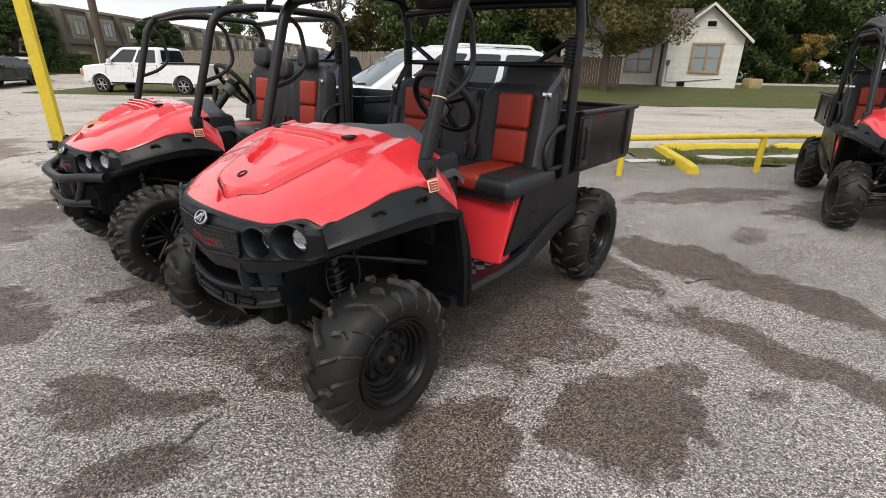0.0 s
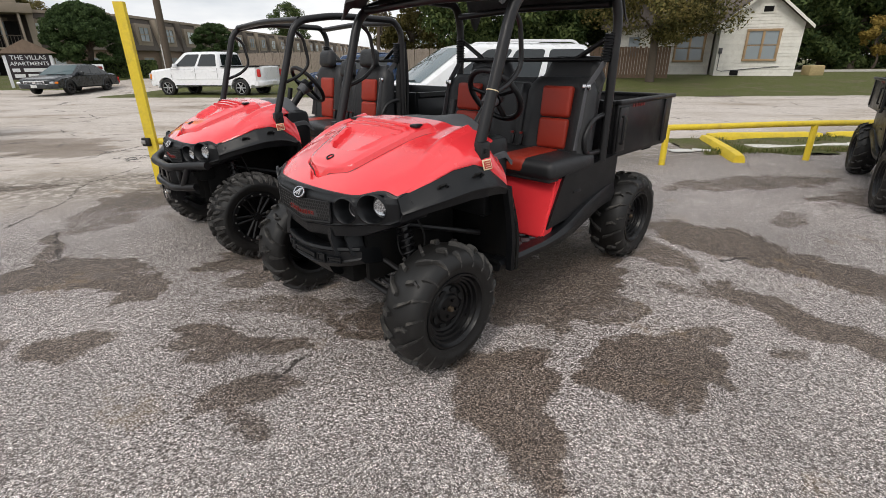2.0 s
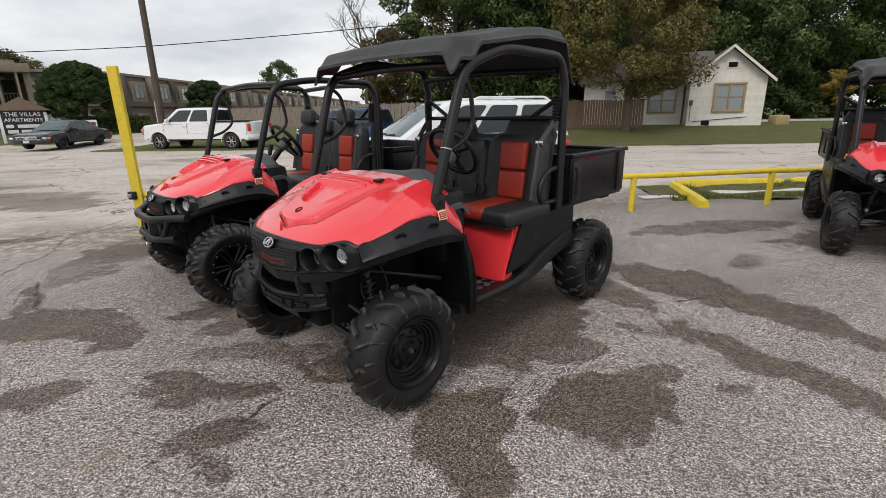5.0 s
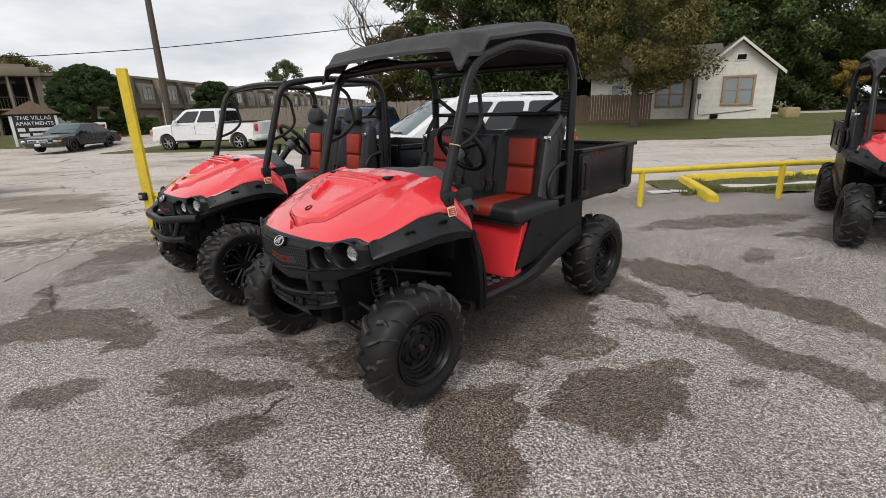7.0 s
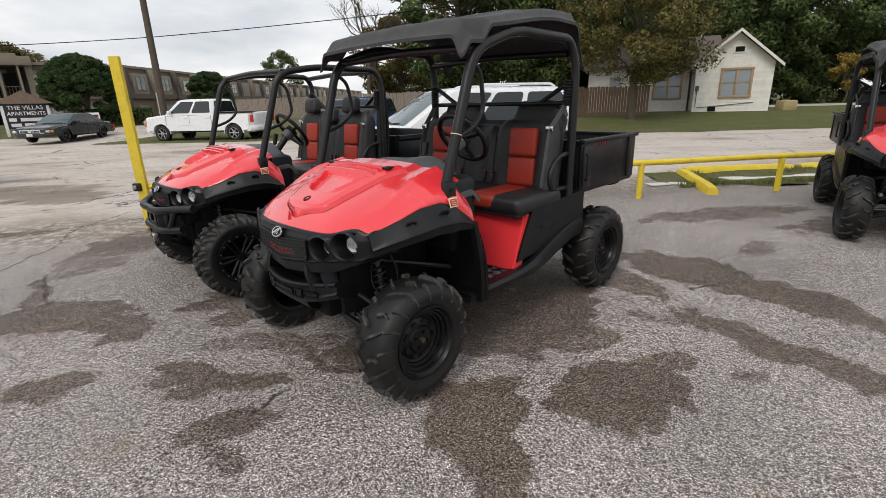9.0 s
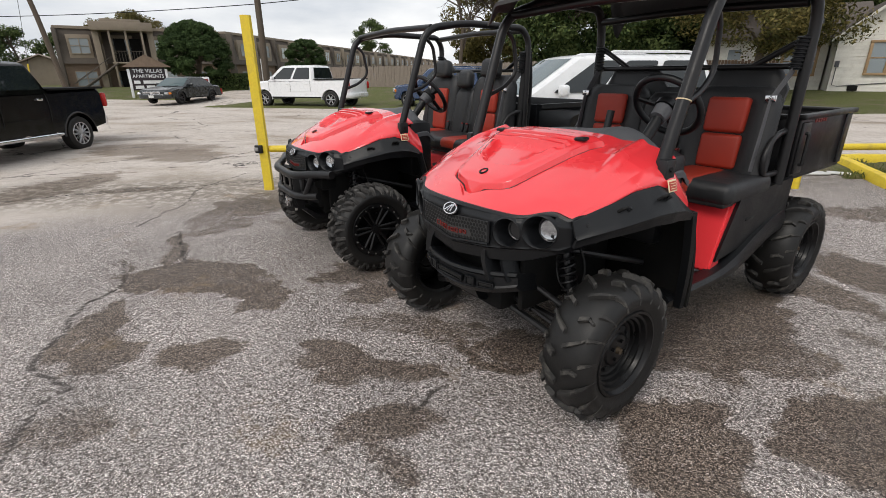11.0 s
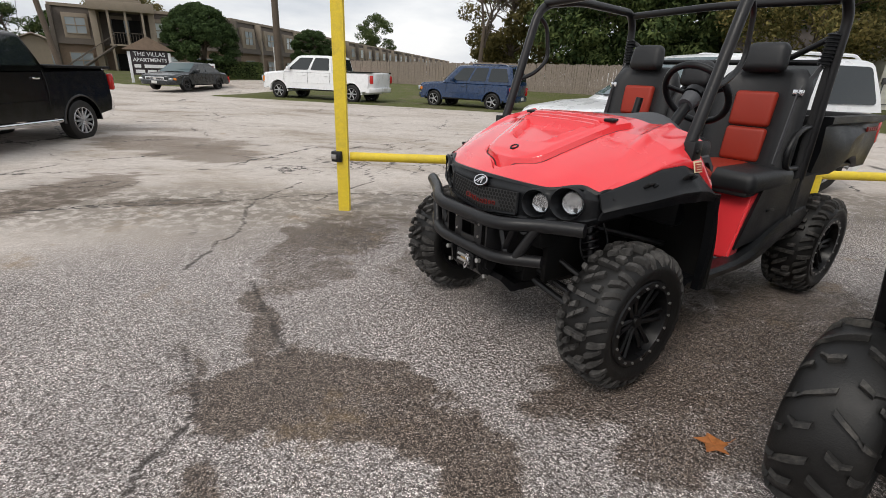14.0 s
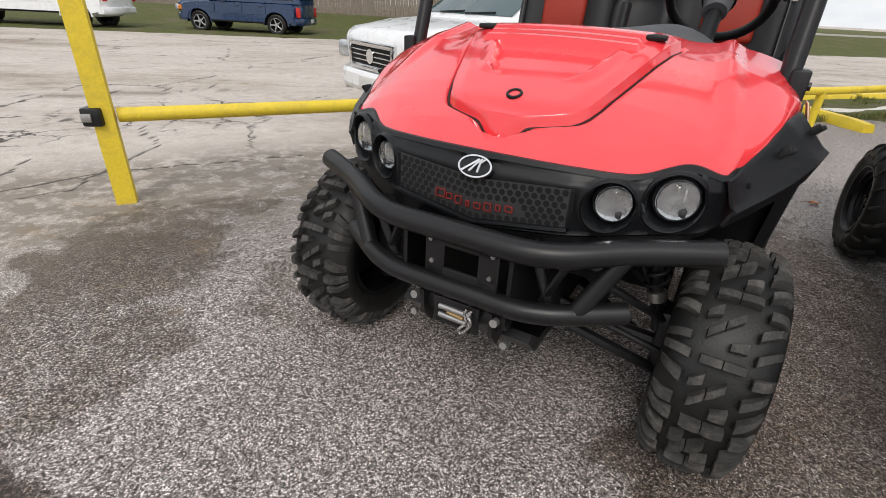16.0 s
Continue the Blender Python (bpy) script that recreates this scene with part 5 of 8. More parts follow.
    loft(bm, [[P(0.940, -0.70, 0.46), P(1.090, -0.70, 0.875), P(1.190, -0.70, 0.875), P(1.050, -0.70, 0.46)], [P(0.915, -0.3, 0.46), P(1.050, -0.3, 0.885), P(1.190, -0.3, 0.885), P(1.050, -0.3, 0.46)], [P(0.915, 0.3, 0.46), P(1.050, 0.3, 0.885), P(1.190, 0.3, 0.885), P(1.050, 0.3, 0.46)], [P(0.940, 0.70, 0.46), P(1.090, 0.70, 0.875), P(1.190, 0.70, 0.875), P(1.050, 0.70, 0.46)]])
    bmesh.ops.bevel(bm, geom=bm.edges[:], offset=0.012, segments=2, affect="EDGES")
    part("seat_box", bm, red_paint, car, "glossy red plastic seat box", 40)

    # bench and backs
    bm = bmesh.new()
    rbox(bm, P(1.24, 0, 0.898), (1.46, 0.56, 0.125), 0.05, seg=4)
    rbox(bm, P(1.24, 0, 0.842), (1.40, 0.52, 0.04), 0.012, seg=2)
    part("seat_cushion", bm, seat_black, car, "black vinyl bench cushion", 60)
    for v in (-0.38, 0.38):
        bm = bmesh.new()
        rbox(bm, P(1.195, v, 0.910), (0.27, 0.48, 0.112), 0.045, seg=4)
        part("cushion_insert", bm, seat_red, car, "dark red vinyl seat insert", 60)
    for v, w in ((-0.42, 0.58), (0.42, 0.58), (0.0, 0.34)):
        bm = bmesh.new()
        top = (0.585 if big else 0.515) if w > 0.4 else 0.47
        rings = []
        for t in (0.0, 0.15, 0.3, 0.45, 0.6, 0.72, 0.82, 0.90, 0.955, 0.985, 1.0):
            ww = w * (1 - 0.05 * t - 0.10 * step01(0.80, 1, t)) / 2
            z = 0.93 + top * t
            u = 1.475 + 0.055 * t
            end = max(t - 0.80, 0) / 0.20
            d = (0.13 - 0.04 * t) * math.sqrt(max(1 - end ** 2 * 0.85, 0.05))
            ww *= math.sqrt(max(1 - end ** 3 * 0.30, 0.2))
            rings.append([P(u + d * 0.4, v - ww * 0.9, z), P(u - d * 0.45, v - ww, z), P(u - d * 0.88, v - ww * 0.90, z), P(u - d, v - ww * 0.74, z), P(u - d * 0.92, v - ww * 0.60, z), P(u - d * 0.72, v - ww * 0.50, z), P(u - d * 0.72, v + ww * 0.50, z), P(u - d * 0.92, v + ww * 0.60, z), P(u - d, v + ww * 0.74, z), P(u - d * 0.88, v + ww * 0.90, z), P(u - d * 0.45, v + ww, z), P(u + d * 0.4, v + ww * 0.9, z)])
        loft(bm, rings)
        part("seat_back", bm, seat_black, car, "black vinyl seat back", 70)
        if w > 0.4:
            for z0, z1 in ((0.965, 1.172), (1.178, 1.385)):
                bm = bmesh.new()
                zc = (z0 + z1) / 2
                uu = 1.475 + 0.055 * (zc - 0.93) / top - 0.085
                rbox(bm, P(uu + 0.012, v, zc), (0.245, 0.07, z1 - z0), 0.024, Matrix.Rotation(radians(6), 3, "X"), 4)
                part("back_insert", bm, seat_red, car, "dark red vinyl back insert", 60)
        if big:
            bm = bmesh.new()
            rbox(bm, P(1.455, v * 0.98, 1.578 if w > 0.4 else 1.475), (0.26 if w > 0.4 else 0.22, 0.11, 0.17), 0.045, Matrix.Rotation(radians(8), 3, "X"), 4, 0.9)
            part("headrest", bm, seat_black, car, "black padded headrest", 60)
    # buckles
    for v in (0.12, 0.20, -0.14):
        bm = bmesh.new()
        rbox(bm, P(1.33, v, 1.02), (0.03, 0.02, 0.09), 0.006, Matrix.Rotation(0.3, 3, "X"))
        bk = part("belt_buckle", bm, black_plastic, car)
        bm = bmesh.new()
        rbox(bm, P(1.323, v, 1.062), (0.022, 0.018, 0.014), 0.003)
        part("buckle_button", bm, badge_red, bk)
    if not big:
        bm = bmesh.new()

        def screen(s, t):
            v = -0.64 + 1.28 * t
            a = abs(v)
            zt = 1.43 + 0.145 * step01(0.12, 0.24, a) * step01(0.645, 0.56, a)
            z = 0.95 + (zt - 0.95) * s
            return P(1.57 + 0.05 * s + 0.04 * s ** 6, v, z)
        sheet(bm, screen, 12, 40, 0.03, (0, -1, 0))
        part("back_panel", bm, seat_black, car, "black moulded panel behind the seats", 50)

    # roll cage
    bm = bmesh.new()
    pr, lift = (0.028, 0.0) if big else (0.031, 0.07)
    for s in (-1, 1):
        tube(bm, bent([P(0.315, s * 0.672, 1.0), P(0.328, s * 0.664, 1.12), P(0.570, s * 0.675, 1.86), P(0.95, s * 0.675, 1.915 + lift), P(1.56, s * 0.70, 1.90 + lift), P(1.63, s * 0.715, 1.80), P(1.62, s * 0.715, 0.88)], 0.13, 7), pr, 14)
        # hand hold behind the front pillar
        tube(bm, bent([P(0.552, s * 0.675, 1.80), P(0.640, s * 0.665, 1.74), P(0.675, s * 0.660, 1.53), P(0.570, s * 0.665, 1.44), P(0.418, s * 0.668, 1.39)], 0.06), 0.0135, 8)
        tube(bm, [P(1.62, s * 0.70, 1.71), P(1.62, s * 0.43, 1.555)], 0.018, 8)
    for u, z in ((0.62, 1.87), (1.58, 1.88)):
        tube(bm, bent([P(u, -0.675, z), P(u - 0.01, 0, z + 0.02), P(u, 0.675, z)], 0.2), 0.024, 12)
    tube(bm, [P(1.62, -0.70, 1.555), P(1.62, 0.70, 1.555)], 0.017, 10)
    cage = part("roll_cage", bm, black_metal, car, "black tubular steel roll cage", 50)
    for s in (-1, 1):
        bm = bmesh.new()
        rbox(bm, P(0.328, s * 0.690, 1.09), (0.05, 0.075, 0.15), 0.008)
        for dz in (-0.03, 0.03):
            disc(bm, P(0.325, s * 0.715, 1.09 + dz), (-s, 0, 0), 0.012, 0.010, 8)
        part("pillar_clamp", bm, black_metal, cage)
        # seat belt with its bellows
        bm = bmesh.new()
        a, b = P(1.595, s * 0.685, 1.71), P(1.590, s * 0.675, 1.535)
        ax_d = (b - a).normalized()
        loft(bm, [ring_arc(a.lerp(b, k / 36), ax_d, 0.026 + 0.010 * (k % 4 in (1, 2)), 14) for k in range(37)])
        part("belt_bellows", bm, black_plastic, car, "black ribbed belt cover")
        bm = bmesh.new()
        for p, q in ((P(1.585, s * 0.675, 1.54), P(1.425, s * 0.650, 1.38)), (P(1.425, s * 0.650, 1.38), P(1.335, s * 0.655, 0.98))):
            d = (q - p).normalized()
            sd = d.cross(Vector((s, 0, 0))).normalized() * 0.023
            n = Vector((-s, 0, 0)) * 0.0025
            loft(bm, [[x - sd - n, x + sd - n, x + sd + n, x - sd + n] for x in (p, q)])
        part("seat_belt", bm, belt_grey, car, "grey seat belt webbing")
        bm = bmesh.new()
        rbox(bm, P(1.418, s * 0.650, 1.385), (0.060, 0.010, 0.036), 0.004)
        part("belt_guide", bm, chrome, car)
    if not big:
        bm = bmesh.new()
        torus(bm, P(0.424, 0.668, 1.41), P(0.31, 0, 0.95), pr + 0.001, 0.003, 24, 6)
        part("pillar_band", bm, sticker_cream, cage, "pale tie band round the pillar")
    if big:
        bm = bmesh.new()
        for k, (du, r) in enumerate(((0.0, 0.035), (-0.05, 0.025), (0.05, 0.022))):
            tube(bm, smooth_path([P(1.66 + du * 0.3, 0.690, 1.72), P(1.64 + du, 0.70, 1.4), P(1.62 + du, 0.705, 1.05), P(1.60 + du * 0.6, 0.72, 0.62)]), r, 8, r * 0.8, flat=0.5)
        part("side_net", bm, net_black, car, "rolled black side net")
    if not big:
        # moulded roof
        bm = bmesh.new()

        def roof(s, t):
            u = 0.44 + 1.36 * s
            v = -0.72 + 1.44 * t
            a = abs(v) / 0.72
            z = 2.030 + 0.135 * step01(0.0, 0.75, s) - 0.02 * a * a
            z -= 0.085 * step01(0.07, 0.0, s) + 0.23 * step01(0.90, 1.0, s) * (1 - 0.35 * step01(0.86, 1.0, a))
            side = step01(0.86, 1.0, a)
            cut = (0.075 + 0.05 * s) * step01(0.13, 0.20, s) * step01(0.95, 0.88, s)
            z -= (0.10 + 0.095 * s - cut) * side
            for c in (0.0, 0.34):
                z += 0.014 * step01(0.10, 0.07, abs(abs(v) - c)) * step01(0.10, 0.14, s) * step01(0.93, 0.88, s)
            return P(u, v * (1 - 0.03 * side), z)
        sheet(bm, roof, 70, 84, 0.020)
        part("roof", bm, roof_black, car, "weathered black moulded plastic roof", 30)

    # load bed
    if not big:
        z0, z1 = 0.89, 1.275
        u0, u1 = 1.80, 2.79
        bm = bmesh.new()
        rbox(bm, P((u0 + u1) / 2, 0, z0 - 0.01), (1.40, u1 - u0, 0.03), 0.006)
        bed = part("load_bed", bm, black_metal, car, "black steel tipping load bed floor")
        for s in (-1, 1):
            bm = bmesh.new()
            rbox(bm, P((u0 + u1) / 2, s * 0.70, (z0 + z1) / 2), (0.025, u1 - u0, z1 - z0), 0.006)
            rbox(bm, P((u0 + u1) / 2, s * 0.71, z1 - 0.01), (0.055, u1 - u0 + 0.02, 0.035), 0.01)
            rbox(bm, P(u0 + 0.08, s * 0.718, (z0 + z1) / 2 - 0.01), (0.02, 0.13, 0.32), 0.01)
            rbox(bm, P(u1 - 0.13, s * 0.716, (z0 + z1) / 2), (0.018, 0.05, z1 - z0 - 0.02), 0.006)
            side = part("bed_side", bm, black_metal, bed, "black steel bed side")
            bm = bmesh.new()
            for k in range(5):
                rbox(bm, P(u0 + 0.24 + 0.045 * k, s * 0.7145, 1.235), (0.003, 0.032, 0.03), 0.002)
            part("bed_badge_bar", bm, badge_red, bed, "red maker's decal drawn as bars")
            bm = bmesh.new()
            tube(bm, bent([P(u0 + 0.02, s * 0.74, 1.17), P(u0 + 0.02, s * 0.76, 1.17), P(u0 + 0.02, s * 0.76, 0.98), P(u0 + 0.02, s * 0.74, 0.98)], 0.02), 0.011, 8)
            part("bed_latch", bm, black_metal, bed)
        for nm, uu in (("bed_headboard", u0 + 0.012), ("tailgate", u1 - 0.012)):
            bm = bmesh.new()
            rbox(bm, P(uu, 0, (z0 + z1) / 2), (1.37, 0.025, z1 - z0), 0.006)
            rbox(bm, P(uu, 0, z1 - 0.012), (1.37, 0.05, 0.03), 0.01)
            part(nm, bm, black_metal, bed, "black steel " + nm.replace("_", " "))
        bm = bmesh.new()
        rbox(bm, P(u1 - 0.1, 0, z0 - 0.05), (1.2, 0.16, 0.06), 0.01)
        for v in (-0.3, 0.3):
            rbox(bm, P(WB + 0.1, v, 0.80), (0.06, 0.9, 0.14), 0.01)
        part("bed_frame", bm, dark_under, bed)
    else:
        bm = bmesh.new()
        for s in (-1, 1):
            rings = []
            for k in range(15):
                t = k / 14
                u = 1.82 + 1.02 * t
                zb = 0.86 + 0.10 * step01(0.2, 0.5, t) * step01(0.9, 0.6, t)
                bulge = 0.05 * math.sin(min(t * 1.2, 1) * math.pi)
                rings.append([P(u, s * 0.66, zb), P(u, s * (0.70 + bulge), zb + 0.02), P(u, s * (0.72 + bulge), zb + 0.18), P(u, s * 0.71, 1.19), P(u, s * 0.74, 1.21), P(u, s * 0.74, 1.25), P(u, s * 0.67, 1.25)])
            loft(bm, rings)
        rbox(bm, P(2.33, 0, 0.90), (1.36, 1.0, 0.03), 0.006)
        bed = part("load_bed", bm, black_plastic, car, "black moulded plastic load bed", 40)
        for nm, uu in (("bed_headboard", 1.83), ("tailgate", 2.84)):
            bm = bmesh.new()
            rbox(bm, P(uu, 0, 1.06), (1.36, 0.04, 0.38), 0.012)
            part(nm, bm, black_plastic, bed)
        for s in (-1, 1):
            bm = bmesh.new()
            for k in range(5):
                rbox(bm, P(2.48 + 0.045 * k, s * 0.752, 1.16), (0.012, 0.032, 0.03), 0.002)
            part("bed_badge_bar", bm, badge_red, bed, "red maker's decal drawn as bars")
        bm = bmesh.new()
        for v in (-0.3, 0.3):
            rbox(bm, P(WB + 0.1, v, 0.80), (0.06, 0.9, 0.14), 0.01)
        part("bed_frame", bm, dark_under, bed)
    return car


seam_shade_red = material("dark_red_gap_and_shade", (0.022, 0.003, 0.003), 0.6, vary=0.1, bump=0.0)
grille_grey = material("grille_grey", (0.032, 0.032, 0.033), 0.45, vary=0.15, grain=300, bump=0.1)
# flat black for the painted shade in holes; also car grilles and door seams
hole_black = material("grille_hole_black", (0.002, 0.002, 0.002), 0.9, vary=0.0, bump=0.0)
rim_black = material("glossy_black_rim", (0.005, 0.005, 0.0055), 0.34, vary=0.15, scale=12, grain=200, bump=0.05, dirt=(0.016, 0.015, 0.014), dirt_amount=0.2, spec=0.3)
sticker_red = material("sticker_red", (0.42, 0.05, 0.03), 0.5, vary=0.1, bump=0.0)
sticker_cream = material("cream_sticker", (0.75, 0.62, 0.40), 0.5, vary=0.05, bump=0.0)
brass = material("pale_rope", (0.36, 0.24, 0.10), 0.6, vary=0.2, grain=300, bump=0.4)
axle_end = material("dull_axle_end", (0.10, 0.075, 0.05), 0.55, metal=0.6, vary=0.3, grain=120, bump=0.2)
badge_red = material("badge_red", (0.20, 0.018, 0.014), 0.45, vary=0.08, bump=0.05)
belt_grey = material("grey_webbing", (0.096, 0.096, 0.102), 0.8, vary=0.15, grain=500, bump=0.4)
net_black = material("black_webbing", (0.012, 0.012, 0.013), 0.85, vary=0.2, grain=400, bump=0.5)
roof_black = material("weathered_black_roof", (0.035, 0.035, 0.036), 0.62, vary=0.2, scale=4, grain=260, bump=0.4, dirt=(0.10, 0.098, 0.092), dirt_amount=0.4)

SLIM = Matrix.Diagonal((0.97, 1, 1, 1))
roofed = utility_vehicle(pose(-0.772, 2.260, 0, 0, 0, 142.6) @ SLIM, "red and black side-by-side with a black roof and steel bed", "plain")
utility_vehicle(pose(-2.521, 3.643, 0, 0, 0, 140.0) @ SLIM, "red and black side-by-side with an open cage and bull bar", "barred")
second = copy_thing(roofed, pose(4.74, 4.80, 0, 0, 0, 154.5) @ SLIM)
second["label"] = "red and black roofed side-by-side parked beside the yellow rail"


# ---- parked cars: x runs forward, y to the car's left ----
def car_wheel(parent, x, y, r, w, rim_mat, spokes):
    s = 1 if y > 0 else -1
    hub = thing_part("wheel", parent, Vector((x, y, r)))
    ax = Matrix.Rotation(-s * math.pi / 2, 4, "Z")
    bm = bmesh.new()
    h, rr = w / 2, r * 0.66
    lathe(bm, [(rr, -h * 0.9), (r * 0.86, -h), (r * 0.97, -h * 0.8), (r, -h * 0.4), (r, h * 0.4), (r * 0.97, h * 0.8), (r * 0.86, h), (rr, h * 0.9)], ax, 32, True)
    part("tyre", bm, rubber, hub)
    bm = bmesh.new()
    lathe(bm, [(rr, -h * 0.92), (rr * 0.9, -h * 0.86), (rr * 0.86, -h * 0.3), (0, -h * 0.3)], ax, 28)
    part("rim_barrel", bm, dark_under, hub)
    bm = bmesh.new()
    for k in range(spokes):
        a = 2 * math.pi * k / spokes
        tube(bm, [ax @ Vector((-h * 0.7, 0.02 * math.cos(a), 0.02 * math.sin(a))), ax @ Vector((-h * 0.86, rr * 0.95 * math.cos(a), rr * 0.95 * math.sin(a)))], r * 0.075, 6, r * 0.055)
    disc(bm, ax @ Vector((-h * 0.6, 0, 0)), ax.to_3x3() @ Vector((-1, 0, 0)), r * 0.2, h * 0.3, 16)
    torus(bm, ax @ Vector((-h * 0.88, 0, 0)), ax.to_3x3() @ Vector((1, 0, 0)), rr * 0.95, r * 0.03, 28, 6)
    part("rim", bm, rim_mat, hub, "spoked alloy rim")


def arch(x, r, z0, n=9):
    return [(x + r * math.cos(a), z0 + r * math.sin(a)) for a in (math.pi - math.pi * k / (n - 1) for k in range(n))]


def round_poly(pts, r, n=4):
    """A closed outline whose corners are rounded off."""
    out = []
    m = len(pts)
    for k in range(m):
        a, b, c = pts[k - 1], pts[k], pts[(k + 1) % m]
        s = b + (a - b).normalized() * min(r, (a - b).length * 0.45)
        e = b + (c - b).normalized() * min(r, (c - b).length * 0.45)
        out += [s * (1 - t) ** 2 + b * 2 * t * (1 - t) + e * t * t for t in (q / n for q in range(n + 1))]
    return out


def parked_car(name, m, label, category, paint, top, wheels, r, width, sill, cab, windows, rim_mat=None, spokes=6, grille=None, cargo=None, bar_z=0.5, trim=None, rack=False, lamp=(0.34, 0.20), chrome_face=False):
    """top: the outline of the bonnet, belt and boot from nose to tail. cab: nose base, nose top, tail top, tail base, belt height, roof height."""
    car = thing(name, m, label, category)
    hw = width / 2
    ar = r * 1.24
    arches = [arch(wx, ar, r * 0.95, 13) for wx in sorted(wheels)]
    x_tail, x_nose = top[-1][0], top[0][0]
    outline = [(x_tail, sill + 0.30), (x_tail + 0.06, sill + 0.06), (arches[0][0][0] - 0.02, sill)] + arches[0] + [(arches[0][-1][0] + 0.02, sill), (arches[1][0][0] - 0.02, sill)] + arches[1] + [(arches[1][-1][0] + 0.02, sill), (x_nose - 0.06, sill + 0.06), (x_nose, sill + 0.30)] + list(top)

    def nose_curve(y):
        """How far nose and tail draw in, and the top drops, at y across the car."""
        q = abs(y) / hw
        return 0.05 * q ** 2 + 0.20 * step01(0.72, 1.0, q), 0.012 * q ** 2 + 0.075 * step01(0.80, 1.0, q) ** 2
    bm = bmesh.new()
    rings = []
    for q in (-1.0, -0.985, -0.955, -0.91, -0.85, -0.76, -0.5, 0.0, 0.5, 0.76, 0.85, 0.91, 0.955, 0.985, 1.0):
        y = q * hw
        kx, kz = nose_curve(y)
        ring = []
        for x, z in outline:
            e = step01(0.75, 0.05, x_nose - x) - step01(0.45, 0.03, x - x_tail)
            up = step01(0.70, 0.95, z / max(top[2][1], 0.1))
            yy = y
            if abs(q) > 0.9:
                yy = math.copysign(hw * (abs(q) - 0.035 * step01(0.62, 1.0, z / top[2][1]) - 0.03 * step01(0.55, 0.25, z)), y)
            ring.append(Vector((x - e * kx, yy, z - up * kz)))
        rings.append(ring)
    loft(bm, rings)
    part("body", bm, paint, car, "", 40)
    bm = bmesh.new()
    rbox(bm, ((x_nose + x_tail) / 2, 0, sill + 0.20), (abs(x_nose - x_tail) * 0.84, width * 0.80, 0.40), 0.03)
    part("underbody", bm, dark_under, car)
    nb, ntp, tt, tb, belt, roof = cab
    iy, ty = hw - 0.045, hw - 0.22

    def at(s, t, side, off=0.0):
        """A point on the cab's side wall: s from nose to tail, t from belt to roof."""
        x0, x1 = nb + (ntp - nb) * t, tb + (tt - tb) * t
        return Vector((x0 + (x1 - x0) * s, side * (iy + (ty - iy) * max(t, 0) ** 1.25 + off), belt + (roof - belt) * t))

    def front_at(q, t, off=0.0):
        """A point on the bowed windscreen: q across from -1 to 1, t from belt to roof."""
        p = at(0, t, 1)
        return Vector((p.x + 0.09 * (1 - q * q) - 0.10 * step01(0.90, 1.0, abs(q)) + off, p.y * q, p.z + off * 0.5))

    def rear_at(q, t, off=0.0):
        p = at(1, t, 1)
        return Vector((p.x - 0.05 * (1 - q * q) + 0.07 * step01(0.90, 1.0, abs(q)) - off, p.y * q, p.z))
    bm = bmesh.new()
    rings = []
    steps = (1.0, 0.985, 0.95, 0.90, 0.6, 0.2, -0.2, -0.6, -0.90, -0.95, -0.985, -1.0)
    for t, shrink, dz in ((-0.06, 1, 0), (0.3, 1, 0), (0.6, 1, 0), (0.88, 1, 0), (0.95, 0.985, 0), (1.0, 0.94, -0.005), (1.0, 0.86, 0.012), (1.0, 0.6, 0.030), (1.0, 0.2, 0.036)):
        mid = (at(0, t, 1).x + at(1, t, 1).x) / 2
        ring = [front_at(q, t) for q in steps] + [rear_at(-q, t) for q in steps]
        rings.append([Vector((mid + (p.x - mid) * shrink, p.y * shrink, p.z + dz)) for p in ring])
    loft(bm, rings)
    part("cab", bm, paint, car, "", 45)
    fwd = 1 if nb > tb else -1
    for side in (-1, 1):
        for s0, s1, b0, b1 in windows:
            q = round_poly([at(s0 + b0, 0.10, side), at(s1 + b1, 0.10, side), at(s1, 0.87, side), at(s0, 0.87, side)], 0.07)
            bm = bmesh.new()
            loft(bm, [[p + Vector((0, side * d, 0)) for p in q] for d in (-0.02, 0.011)])
            part("side_window", bm, glass_dark, car, "tinted side window", 0)
        for s0, s1, b0, b1 in windows[:2]:
            x = at(s1 + b1, 0, side).x
            bm = bmesh.new()
            rbox(bm, (x + 0.17 * fwd, side * (hw - 0.012), belt - 0.15), (0.16, 0.045, 0.045), 0.015)
            part("door_handle", bm, trim or paint, car)
            bm = bmesh.new()
            tube(bm, [(x - 0.02, side * (hw - 0.030), belt - 0.02), (x - 0.03, side * (hw + 0.0015), belt - 0.20), (x - 0.03, side * (hw + 0.0015), (belt + sill) / 2), (x + 0.01, side * (hw - 0.018), sill + 0.04)], 0.006, 5)
            part("door_seam", bm, hole_black, car)
        bm = bmesh.new()
        x = at(windows[0][0] + windows[0][2], 0, side).x + 0.16 * fwd
        tube(bm, [(x - 0.02, side * (hw - 0.032), belt - 0.04), (x, side * (hw + 0.0015), belt - 0.22), (x, side * (hw + 0.0015), (belt + sill) / 2), (x - 0.04, side * (hw - 0.018), sill + 0.04)], 0.006, 5)
        part("door_seam", bm, hole_black, car)
        bm = bmesh.new()
        tube(bm, [(wheels[1] + ar + 0.1, side * (hw + 0.001), sill + (belt - sill) * 0.38), (wheels[0] - ar - 0.1, side * (hw + 0.001), sill + (belt - sill) * 0.36)], 0.010, 6, flat=0.7)
        part("side_moulding", bm, paint, car)
        for wx in wheels:
            bm = bmesh.new()
